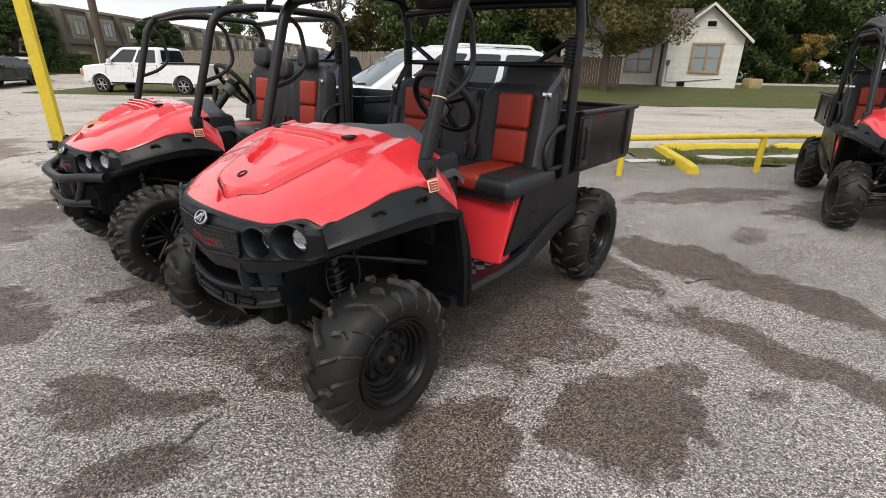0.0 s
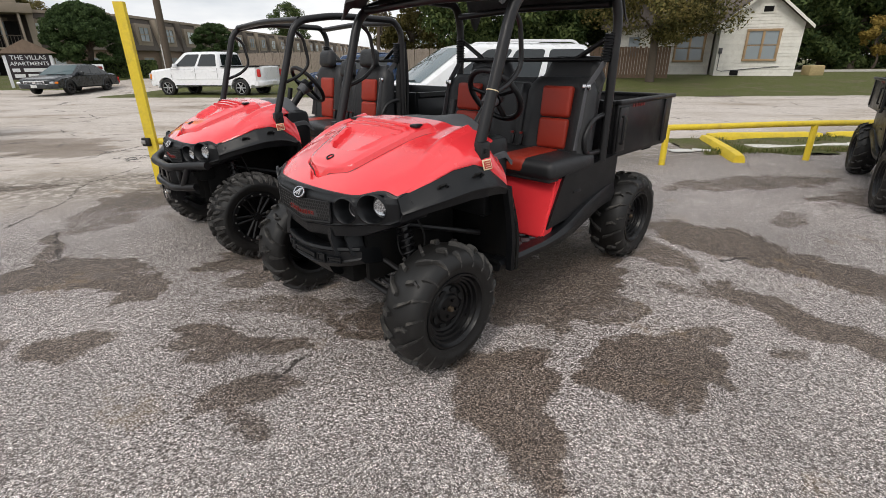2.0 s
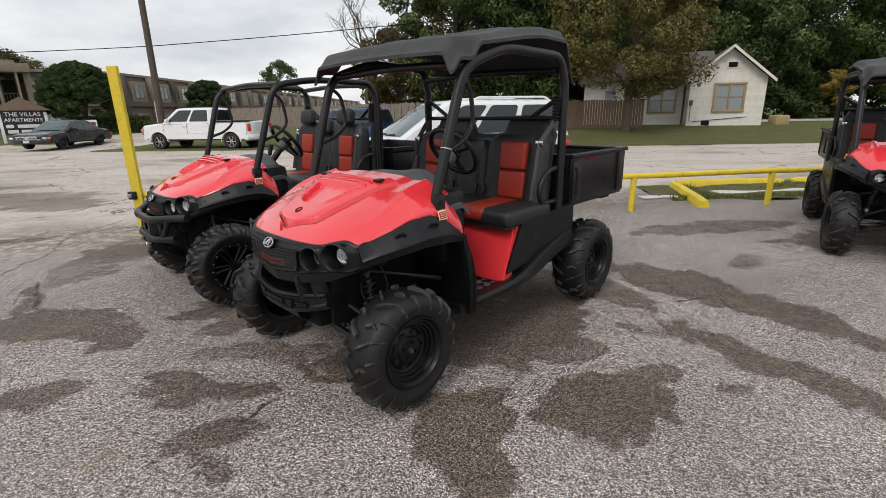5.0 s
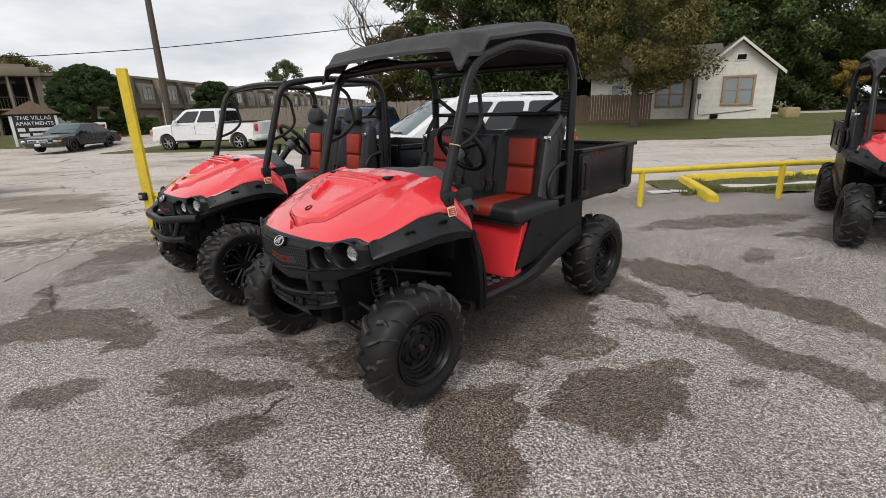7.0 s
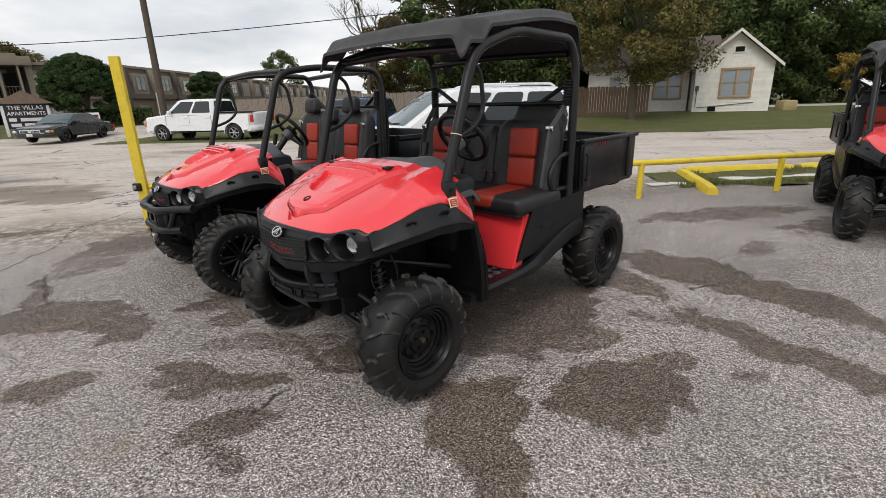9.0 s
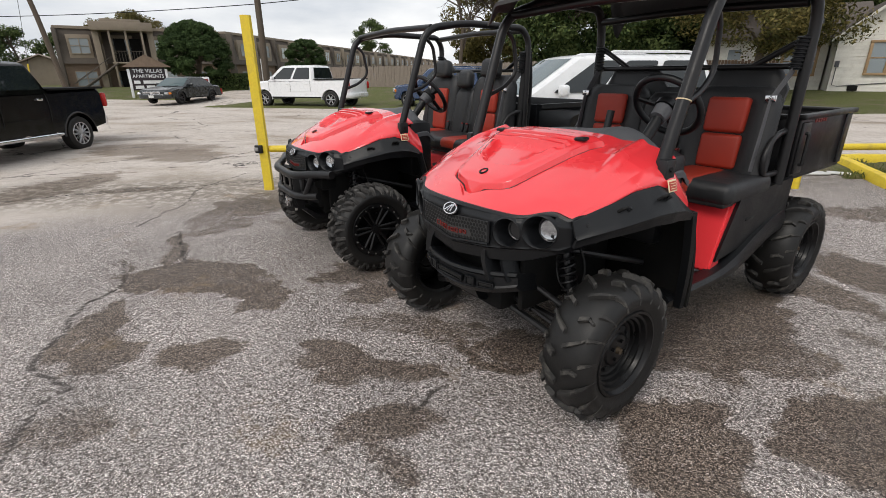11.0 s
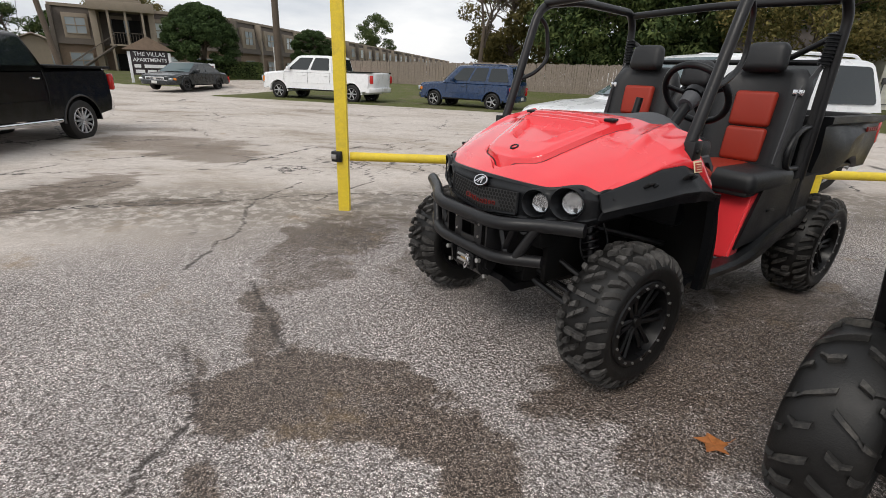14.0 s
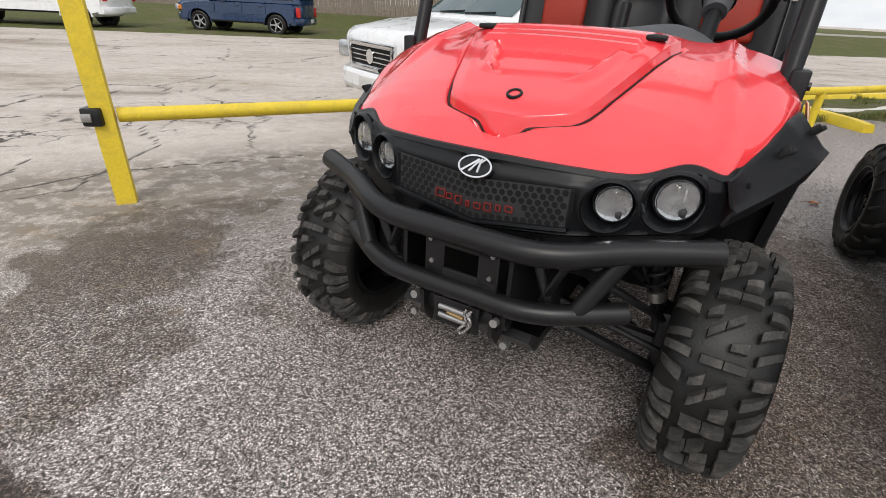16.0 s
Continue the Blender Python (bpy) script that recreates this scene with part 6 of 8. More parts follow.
            tube(bm, [(x, side * (hw - 0.008), z) for x, z in arch(wx, ar + 0.012, r * 0.95, 15)], 0.026, 6, flat=0.8)
            part("wheel_arch", bm, paint, car)
            bm = bmesh.new()
            loft(bm, [[Vector((x, side * y, z)) for x, z in arch(wx, ar + 0.004, r * 0.95, 13)] for y in (hw - 0.30, hw - 0.03)], False, False)
            part("arch_liner", bm, dark_under, car)
        bm = bmesh.new()
        mp = at(windows[0][0] + windows[0][2] + 0.05, 0.05, side, 0.13)
        rbox(bm, mp + Vector((0, 0, 0.07)), (0.13, 0.22, 0.18), 0.05, seg=3)
        tube(bm, [mp + Vector((0, -side * 0.18, -0.02)), mp + Vector((0, 0, 0.02))], 0.03, 6)
        mirror = part("wing_mirror", bm, paint, car, "")
        if trim is not None:
            bm = bmesh.new()
            rbox(bm, mp + Vector((0.062 * fwd, side * 0.04, 0.03)), (0.02, 0.13, 0.05), 0.006)
            part("mirror_lamp", bm, amber_lens, mirror, "amber repeater lamp")
        bm = bmesh.new()
        if trim is None:
            rbox(bm, (0.0, side * (hw - 0.03), sill - 0.005), (abs(wheels[0] - wheels[1]) - 2.3 * r, 0.08, 0.06), 0.02)
        else:
            tube(bm, bent([(wheels[1] + ar + 0.05, side * (hw - 0.12), sill - 0.02), (wheels[1] + ar + 0.12, side * (hw + 0.04), sill - 0.05), (wheels[0] - ar - 0.12, side * (hw + 0.04), sill - 0.05), (wheels[0] - ar - 0.05, side * (hw - 0.12), sill - 0.02)], 0.1), 0.042, 10)
        part("running_board", bm, trim or dark_under, car)
        for wx in wheels:
            car_wheel(car, wx, side * (hw - 0.13), r, 0.25, rim_mat or steel, spokes)
        zt = top[0][1]
        lw, lh = lamp
        kx = nose_curve(hw - 0.06 - lw / 2)[0]
        bm = bmesh.new()
        rbox(bm, (x_nose - 0.07 - kx, side * (hw - 0.06 - lw / 2), zt - 0.05 - lh / 2), (0.16, lw, lh), 0.045, Matrix.Rotation(side * -0.38, 3, "Z"), 3)
        part("headlamp", bm, lamp_clear, car, "clear headlamp")
        bm = bmesh.new()
        rbox(bm, (x_nose - 0.20, side * (hw - 0.045), zt - 0.05 - lh / 2), (0.15, 0.09, lh * 0.8), 0.03, Matrix.Rotation(side * -0.75, 3, "Z"))
        part("indicator", bm, amber_lens, car, "amber indicator lens")
        bm = bmesh.new()
        zt = top[-1][1]
        rbox(bm, (x_tail + 0.10, side * (hw - 0.065), zt - 0.25), (0.16, 0.12, 0.34), 0.04, Matrix.Rotation(side * 0.5, 3, "Z"))
        part("tail_lamp", bm, red_lens, car, "red tail lamp")
    bm = bmesh.new()
    sheet(bm, lambda s, t: front_at(-0.9 + 1.8 * t, 0.05 + 0.87 * s, 0.008), 6, 14)
    part("windscreen", bm, glass_light, car, "clear sloping windscreen", 60)
    bm = bmesh.new()
    for y0 in (-0.45, 0.12):
        tube(bm, [front_at(y0 + 0.5 * k / 4, 0.05 + 0.01 * k, 0.02) for k in range(5)], 0.010, 5)
    part("wiper", bm, black_plastic, car)
    bm = bmesh.new()
    sheet(bm, lambda s, t: rear_at(-0.84 + 1.68 * t, 0.14 + 0.72 * s, 0.008), 4, 10)
    part("rear_window", bm, glass_dark, car, "tinted rear window", 60)
    bars = trim or paint
    for x, nm, f in ((x_nose, "front_bumper", 1), (x_tail, "rear_bumper", -1)):
        bm = bmesh.new()
        rings = []
        for k in range(13):
            y = (-1 + k / 6) * (hw - 0.015)
            xx = x + f * (0.10 - 1.15 * nose_curve(y)[0])
            rings.append([Vector((xx - f * 0.16, y, bar_z + 0.11)), Vector((xx - f * 0.03, y, bar_z + 0.115)), Vector((xx, y, bar_z + 0.07)), Vector((xx, y, bar_z - 0.06)), Vector((xx - f * 0.05, y, bar_z - 0.12)), Vector((xx - f * 0.2, y, bar_z - 0.12))])
        loft(bm, rings)
        part(nm, bm, bars, car, "", 30)
    bm = bmesh.new()
    gw, gh = width * 0.50, grille or 0.22
    gx, gz = x_nose, top[0][1] - 0.04 - gh / 2
    rbox(bm, (gx - 0.02, 0, gz), (0.08, gw, gh), 0.02)
    g = part("grille", bm, hole_black, car, "dark grille")
    bm = bmesh.new()
    for k in range(5):
        rbox(bm, (gx + 0.024, 0, gz - gh / 2 + gh * (k + 0.5) / 5), (0.012, gw * 0.92, gh * 0.055), 0.003)
    e = 0.05 if chrome_face else 0.025
    for dz in (-gh / 2, gh / 2):
        rbox(bm, (gx + 0.01, 0, gz + dz), (0.07, gw + e, e), 0.012)
    for dy in (-gw / 2, gw / 2):
        rbox(bm, (gx + 0.01, dy, gz), (0.07, e, gh), 0.012)
    if chrome_face:
        disc(bm, (gx + 0.03, 0, gz), (1, 0, 0), 0.08, 0.01, 20)
    part("grille_bar", bm, chrome if chrome_face else bars, g, "bright grille bars" if chrome_face else "")
    bm = bmesh.new()
    rbox(bm, (x_nose + 0.105, 0, bar_z), (0.006, 0.30, 0.13), 0.004)
    part("plate", bm, plate_white, car, "blank pale plate")
    bm = bmesh.new()
    rbox(bm, (x_tail - 0.105, 0, bar_z + 0.02), (0.006, 0.30, 0.13), 0.004)
    part("plate", bm, plate_white, car, "blank pale plate")
    if cargo:
        x0, x1, z = cargo
        # dark sheet at rail height: the open bed's inner shade put in as colour
        bm = bmesh.new()
        rbox(bm, ((x0 + x1) / 2, 0, z + 0.006), (abs(x1 - x0), width - 0.22, 0.012), 0.004)
        part("bed_shade_sheet", bm, dark_under, car, "dark sheet drawn for the shaded hollow of the open bed")
        for side in (-1, 1):
            bm = bmesh.new()
            rbox(bm, ((x0 + x1) / 2, side * (hw - 0.085), z - 0.01), (abs(x1 - x0), 0.11, 0.05), 0.02)
            part("bed_rail", bm, dark_under, car)
    if rack:
        for side in (-1, 1):
            bm = bmesh.new()
            tube(bm, bent([at(0.22, 1.0, side) + Vector((0, -side * 0.14, -0.02)), at(0.28, 1.0, side) + Vector((0, -side * 0.14, 0.06)), at(0.9, 1.0, side) + Vector((0, -side * 0.14, 0.06)), at(0.95, 1.0, side) + Vector((0, -side * 0.14, -0.02))], 0.08), 0.022, 8)
            part("roof_rail", bm, paint, car)
    return car


plate_white = material("number_plate", (0.6, 0.6, 0.58), 0.5, vary=0.1, bump=0.0)
rim_dark = material("dark_alloy", (0.05, 0.05, 0.052), 0.3, metal=0.8, vary=0.1, bump=0.0)
rim_silver = material("silver_alloy", (0.45, 0.45, 0.46), 0.3, metal=0.8, vary=0.1, bump=0.0)


def between(front, rear, half):
    """The pose of a car whose wheels on its street side stand at two places on the ground."""
    f, b = Vector(front), Vector(rear)
    d = (f - b).normalized()
    out = Vector((-d.y, d.x))
    mid = (f + b) / 2
    if out.dot(mid) < 0:
        out = -out
    mid += out * half
    return pose(mid.x, mid.y, float(far_rise(mid.y)) * 0.3, 0, 0, math.degrees(math.atan2(d.y, d.x)))


lamp_clear = material("headlamp_glass", (0.55, 0.57, 0.58), 0.12, metal=0.6, vary=0.3, scale=25, grain=60, bump=0.3)
parked_car("pickup_truck", between((-16.2, 22.0), (-12.4, 21.7), 0.88), "white crew-cab pickup truck parked on the grass verge", "pickup", white_paint,
           [(3.02, 1.10), (2.97, 1.16), (2.90, 1.19), (2.2, 1.26), (1.55, 1.31), (-0.95, 1.33), (-3.02, 1.36), (-3.08, 1.30)], (1.98, -1.98), 0.40, 2.02, 0.50, (1.72, 0.92, -0.90, -1.02, 1.29, 1.97),
           [(0.14, 0.50, -0.05, 0.0), (0.55, 0.93, 0, 0)], rim_silver, 6, 0.40, (-1.05, -3.02, 1.35), 0.60, None, False, (0.30, 0.30), True)
parked_car("pickup_truck", pose(-12.6, 6.76, -0.155, 0, 0, -75.6), "glossy black crew-cab pickup truck standing at the lot entrance", "pickup", black_paint,
           [(2.82, 1.22), (2.78, 1.28), (2.70, 1.31), (2.1, 1.36), (1.35, 1.39), (-1.05, 1.41), (-2.86, 1.44), (-2.92, 1.38)], (1.74, -1.74), 0.40, 2.0, 0.50, (1.62, 0.70, -0.90, -1.12, 1.37, 1.98),
           [(0.14, 0.50, -0.05, 0.0), (0.55, 0.94, 0, 0)], rim_silver, 12, 0.44, (-1.15, -2.86, 1.43), 0.64, chrome, False, (0.36, 0.36), True)
parked_car("off_road_car", between((-8.7, 22.7), (-5.95, 22.0), 0.80), "dark blue off-road estate car parked on the verge", "SUV", blue_paint,
           [(2.32, 0.94), (2.28, 1.0), (2.2, 1.03), (1.7, 1.08), (0.95, 1.12), (-2.30, 1.13), (-2.38, 1.05)], (1.44, -1.44), 0.36, 1.86, 0.42, (1.02, 0.32, -2.12, -2.34, 1.11, 1.80),
           [(0.15, 0.36, -0.04, 0), (0.39, 0.62, 0, 0), (0.66, 0.93, 0, 0.02)], rim_silver, 5, 0.22, None, 0.50, None, True)
parked_car("off_road_car", pose(-0.64, 9.09, 0, 0, 0, -154.2), "white full-size off-road estate car parked behind the yellow rail", "SUV", white_paint,
           [(2.50, 0.90), (2.46, 0.97), (2.38, 1.02), (1.8, 1.11), (1.1, 1.17), (-2.16, 1.20), (-2.24, 1.13)], (1.48, -1.40), 0.40, 2.0, 0.42, (1.25, 0.28, -2.02, -2.20, 1.17, 1.80),
           [(0.17, 0.36, -0.05, 0), (0.395, 0.62, 0, 0), (0.66, 0.95, 0, 0)], rim_silver, 6, 0.26, None, 0.45, None, True, (0.36, 0.20), True)
parked_car("saloon_car", pose(-23.45, 24.0, 0.06, 0, 0, -82), "dark grey rounded saloon car waiting at the driveway", "saloon", grey_paint,
           [(2.55, 0.70), (2.50, 0.76), (2.40, 0.79), (1.9, 0.86), (0.95, 0.93), (-1.35, 0.96), (-2.1, 0.95), (-2.58, 0.89), (-2.66, 0.80)], (1.47, -1.47), 0.33, 1.96, 0.32, (1.05, 0.15, -1.0, -1.85, 0.91, 1.42),
           [(0.18, 0.45, -0.07, 0), (0.49, 0.74, 0, 0.03), (0.79, 0.88, 0, 0.10)], rim_dark, 7, 0.13, None, 0.43, None, False, (0.36, 0.13), True)
parked_car("off_road_car", pose(-20.6, 5.2, 0, 0, 0, -80), "black off-road car parked beyond the pickup", "SUV", black_paint,
           [(2.32, 0.94), (2.28, 1.0), (2.2, 1.03), (1.7, 1.08), (0.95, 1.12), (-2.30, 1.13), (-2.38, 1.05)], (1.44, -1.44), 0.37, 1.90, 0.42, (1.02, 0.32, -2.12, -2.34, 1.11, 1.80),
           [(0.15, 0.36, -0.04, 0), (0.39, 0.62, 0, 0), (0.66, 0.93, 0, 0.02)], rim_silver, 5, 0.22, None, 0.50, None, True)


# ---- yellow rails, posts and blocks ----
def rail_y(x):
    return float(np.interp(x, [-4.6, 2.53, 4.84, 10.0], [5.53, 7.38, 7.95, 9.2]))


concrete = material("pale_concrete", (0.45, 0.43, 0.40), 0.85, vary=0.2, scale=4, grain=60, bump=0.5, dirt=(0.22, 0.20, 0.17), dirt_amount=0.5)
rust = material("rusty_steel", (0.07, 0.04, 0.028), 0.75, vary=0.3, scale=14, grain=90, bump=0.4)

rail = thing("guard_rail", pose(0, 0, 0), "long yellow steel pipe rail on short posts", "rail")
bm = bmesh.new()
tube(bm, [(x, rail_y(x), 0.575 + 0.006 * math.sin(x * 1.7)) for x in np.linspace(-4.56, 10.0, 30)], 0.046, 14)
part("rail_pipe", bm, yellow_paint, rail, "yellow painted pipe", 60)
for x in (0.15, 2.52, 4.92, 7.3, 9.7):
    bm = bmesh.new()
    tube(bm, [(x, rail_y(x), -0.1), (x, rail_y(x), 0.56)], 0.047, 14)
    part("rail_post", bm, yellow_paint, rail, "", 60)
bm = bmesh.new()
rbox(bm, (-4.66, 5.47, 0.575), (0.11, 0.12, 0.11), 0.012)
clamp = part("rail_clamp", bm, black_metal, rail, "rusty steel clamp")
bm = bmesh.new()
rbox(bm, (-4.68, 5.405, 0.575), (0.06, 0.02, 0.05), 0.006)
part("clamp_bolt", bm, steel, clamp)


def channel(bm, w, d, t, h):
    """An upright C-shaped steel channel."""
    o = [(-w / 2, -d / 2), (w / 2, -d / 2), (w / 2, d / 2), (w / 2 - t, d / 2), (w / 2 - t, -d / 2 + t), (-w / 2 + t, -d / 2 + t), (-w / 2 + t, d / 2), (-w / 2, d / 2)]
    loft(bm, [[Vector((x, y, z)) for x, y in o] for z in (-0.15, h * 0.5, h)])


tall = thing("gate_post", pose(-4.62, 5.49, 0, 0.5, 0, 14), "tall yellow steel channel post with chipped paint", "post")
bm = bmesh.new()
channel(bm, 0.115, 0.075, 0.014, 2.24)
part("post_channel", bm, yellow_paint, tall, "", 30)
bm = bmesh.new()
rbox(bm, (0.03, 0.0, 2.17), (0.05, 0.06, 0.10), 0.01)
part("hinge_lug", bm, rust, tall, "rusty hinge lug")

sign = thing("sign_post", pose(-9.12, 4.0, -0.03, 0, 0, 50), "leaning yellow sign post with a white printed board", "sign")
bm = bmesh.new()
lean_m = Matrix.Rotation(radians(-1), 4, "Y")
channel(bm, 0.14, 0.08, 0.016, 1.85)
bm.transform(Matrix.Translation((0.03, 0, 0)) @ lean_m)
part("post_channel", bm, yellow_paint, sign, "", 30)
bm = bmesh.new()
channel(bm, 0.10, 0.06, 0.014, 0.62)
bm.transform(Matrix.Translation((-0.17, 0.02, 0)) @ lean_m)
part("brace_post", bm, yellow_paint, sign, "", 30)
bm = bmesh.new()
rbox(bm, (-0.10, -0.02, 0.62), (0.34, 0.14, 0.07), 0.012)
part("post_clamp", bm, rust, sign, "rusty steel clamp")
bm = bmesh.new()
board_m = Matrix.Translation((0.03, -0.065, 1.92)) @ Matrix.Rotation(radians(-6), 4, "Y")
rbox(bm, (0, 0, 0), (0.54, 0.012, 0.72), 0.004)
bm.transform(board_m)
part("sign_board", bm, white_paint, sign, "white board with dark red printing")


def lettering(text, size, mat, parent, m, label=""):
    """Flat raised letters of the built-in font, made into a mesh."""
    cu = bpy.data.curves.new("lettering", "FONT")
    cu.body, cu.size, cu.align_x, cu.align_y = text, size, "CENTER", "CENTER"
    cu.extrude = 0.0015
    cu.offset = size * 0.012
    tmp = bpy.data.objects.new("lettering", cu)
    me = bpy.data.meshes.new_from_object(tmp)
    bpy.data.objects.remove(tmp)
    me.transform(m)
    return mesh_part("lettering", me, mat, parent, label, 0)


ink = material("dark_red_ink", (0.09, 0.012, 0.02), 0.5, vary=0.15, bump=0.0)
up = board_m @ Matrix.Translation((0, -0.009, 0)) @ Matrix.Rotation(radians(90), 4, "X")
lettering("RV SALES", 0.115, ink, sign, up @ Matrix.Translation((0, 0.12, 0)), "dark red words")
lettering("PULL FORWARD", 0.072, ink, sign, up @ Matrix.Translation((0, -0.20, 0)), "dark red words")
lettering("PARK IN FRONT OF BUILDING", 0.038, ink, sign, up @ Matrix.Translation((0, -0.33, 0)), "dark red words")
bm = bmesh.new()
for x, w in ((-0.14, 0.20), (0.13, 0.24)):
    rbox(bm, (x, -0.009, 0.285), (w, 0.003, 0.10), 0.001)
bm.transform(board_m)
part("name_bar", bm, ink, sign, "plain dark red bars")
bm = bmesh.new()
plate(bm, [(-0.26, -0.03), (-0.15, 0.03), (-0.15, -0.012), (0.25, -0.012), (0.25, -0.048), (-0.15, -0.048), (-0.15, -0.09)], 0.003, up)
part("arrow", bm, badge_red, sign, "dark red arrow")
gate2 = thing("guard_rail", pose(-9.15, 3.98, -0.03, 0, 0, 0), "short yellow pipe rail at the lot entrance", "rail")
bm = bmesh.new()
tube(bm, [(-0.1, -0.03, 0.62), (-1.6, -0.44, 0.62), (-3.6, -0.98, 0.62)], 0.046, 14)
part("rail_pipe", bm, yellow_paint, gate2, "", 60)


def parking_block(m, length, label):
    t = thing("parking_block", m, label, "parking block", "yellow parking blocks")
    bm = bmesh.new()
    prof = [(-0.10, 0), (-0.095, 0.07), (-0.065, 0.135), (0.065, 0.135), (0.095, 0.07), (0.10, 0)]
    rings = []
    for k in range(9):
        x = length * (k / 8 - 0.5)
        e = 0.86 if k in (0, 8) else 1.0
        rings.append([Vector((x, y * e + 0.004 * math.sin(k * 2.1), z * e)) for y, z in prof])
    loft(bm, rings)
    part("block_body", bm, yellow_paint, t, "", 30)
    return t


parking_block(pose(3.90, 8.75, 0, 0, 0, 83), 2.25, "worn yellow concrete parking block in the grass")
parking_block(pose(5.3, 10.18, 0, 0, 0, 8), 2.3, "yellow concrete parking block along the verge")
parking_block(pose(7.75, 10.53, 0, 0, 0, 8), 2.3, "yellow concrete parking block along the verge")
parking_block(pose(-10.9, 4.1, -0.06, 0, 0, 14), 2.2, "yellow concrete parking block by the sign post")

bm = bmesh.new()
for k, (x, y, rz, s) in enumerate(((3.18, 8.55, 0.2, 0.38), (3.55, 8.62, -0.3, 0.30))):
    rbox(bm, (x, y, 0.025), (s, s * 0.6, 0.02), 0.004, Matrix.Rotation(rz, 3, "Z"))
tagged(part("paper_sheet", bm, plate_white, None, "white flattened cardboard lying on the verge"), category="litter")

# ---- grass ----
def grass_material(name, dry):
    m = bpy.data.materials.new(name)
    m.use_nodes = True
    nt = m.node_tree
    b = nt.nodes["Principled BSDF"]
    co = nt.nodes.new("ShaderNodeTexCoord").outputs["Object"]
    n1 = node(nt, "ShaderNodeTexNoise", {"Vector": co, "Scale": 0.8, "Detail": 8.0, "Roughness": 0.7})
    n2 = node(nt, "ShaderNodeTexNoise", {"Vector": co, "Scale": 28.0, "Detail": 5.0, "Roughness": 0.75})
    c1 = ramp_node(nt, n2.outputs["Fac"], [(0.28, (0.050, 0.058, 0.018)), (0.52, (0.115, 0.128, 0.042)), (0.78, (0.23, 0.225, 0.095))])
    c2 = ramp_node(nt, n2.outputs["Fac"], [(0.3, (0.09, 0.072, 0.045)), (0.7, (0.24, 0.205, 0.14))])
    f = node(nt, "ShaderNodeMapRange", {"Value": n1.outputs["Fac"], "From Min": 0.62 - dry, "From Max": 0.80 - dry, "To Max": 0.85})
    mx = node(nt, "ShaderNodeMixRGB", {0: f.outputs[0], 1: c1, 2: c2})
    nt.links.new(mx.outputs[0], b.inputs["Base Color"])
    b.inputs["Roughness"].default_value = 0.9
    b.inputs["Specular IOR Level"].default_value = 0.2
    bp = node(nt, "ShaderNodeBump", {"Height": n2.outputs["Fac"], "Distance": 0.05, "Strength": 0.9})
    nt.links.new(bp.outputs["Normal"], b.inputs["Normal"])
    return m


lawn_mat = grass_material("lawn_grass", 0.13)
verge_mat = grass_material("verge_grass", 0.15)
gravel_white = material("white_gravel", (0.62, 0.60, 0.56), 0.9, vary=0.35, scale=30, grain=60, bump=0.9, dirt=(0.25, 0.24, 0.16), dirt_amount=0.7)


def lawn(name, x0, x1, y0, y1, label, mat, nx=80, ny=50, lift=0.05, skew=0.0, rag=0.5):
    """A sheet of turf that dips under the paving along its ragged edge."""
    bm = bmesh.new()

    def f(s, t):
        x = x0 + (x1 - x0) * s
        y = y0 + (y1 - y0) * t + skew * (x - x0)
        edge = min(s * (x1 - x0), (1 - s) * (x1 - x0), t * (y1 - y0), (1 - t) * (y1 - y0))
        edge += rag * (float(cloud_noise(np.array(x), np.array(y), 1.3, 7)) - 0.5)
        z = float(far_rise(y)) + lift * step01(0.0, 0.35, edge) - 0.03 * step01(0.35, 0.0, edge) + 0.02 * float(cloud_noise(np.array(x), np.array(y), 2.2, 9))
        return Vector((x, y, z))
    sheet(bm, f, nx, ny)
    return tagged(part(name, bm, mat, None, label, 80, "structure"), category="grass")


lawn("verge", 3.3, 10.5, 8.0, 9.9, "patchy grass verge behind the yellow rail", verge_mat, 120, 40, 0.035, 0.20, 1.3)
lawn("lawn_east", 2.0, 120.0, 21.3, 150.0, "mown lawn in front of the white house", lawn_mat, 160, 120, 0.05, 0.10, 1.0)
lawn("lawn_middle", -19.5, 2.4, 20.9, 60.0, "grass verge before the wooden fence", lawn_mat, 120, 90, 0.05, 0.02, 1.0)
lawn("lawn_west", -140.0, -25.5, 25.4, 120.0, "lawn in front of the apartments", lawn_mat, 140, 90, 0.06, 0.0, 1.0)
strip = lawn("gravel_strip", 4.3, 9.5, 8.55, 9.35, "pale gravel strip among the grass", gravel_white, 80, 16, 0.05, 0.20, 0.6)


def blades(name, count, place, lo, hi, label, mat, seed):
    """Single grass blades as small bent triangles."""
    rng = np.random.default_rng(seed)
    V, F = [], []
    for k in range(count):
        x, y, z, keep = place(rng)
        if not keep:
            continue
        h, w, a = rng.uniform(lo, hi), rng.uniform(0.004, 0.009), rng.uniform(0, 6.283)
        dx, dy = math.cos(a), math.sin(a)
        lx, ly = rng.normal(0, 0.35, 2) * h
        i = len(V)
        V += [(x - dx * w, y - dy * w, z), (x + dx * w, y + dy * w, z), (x + lx * 0.4 + dx * w * 0.7, y + ly * 0.4 + dy * w * 0.7, z + h * 0.6), (x + lx, y + ly, z + h)]
        F += [(i, i + 1, i + 2), (i, i + 2, i + 3)]
    me = bpy.data.meshes.new(name)
    me.from_pydata(V, [], F)
    return tagged(mesh_part(name, me, mat, None, label, 0, "stuff"), category="grass")


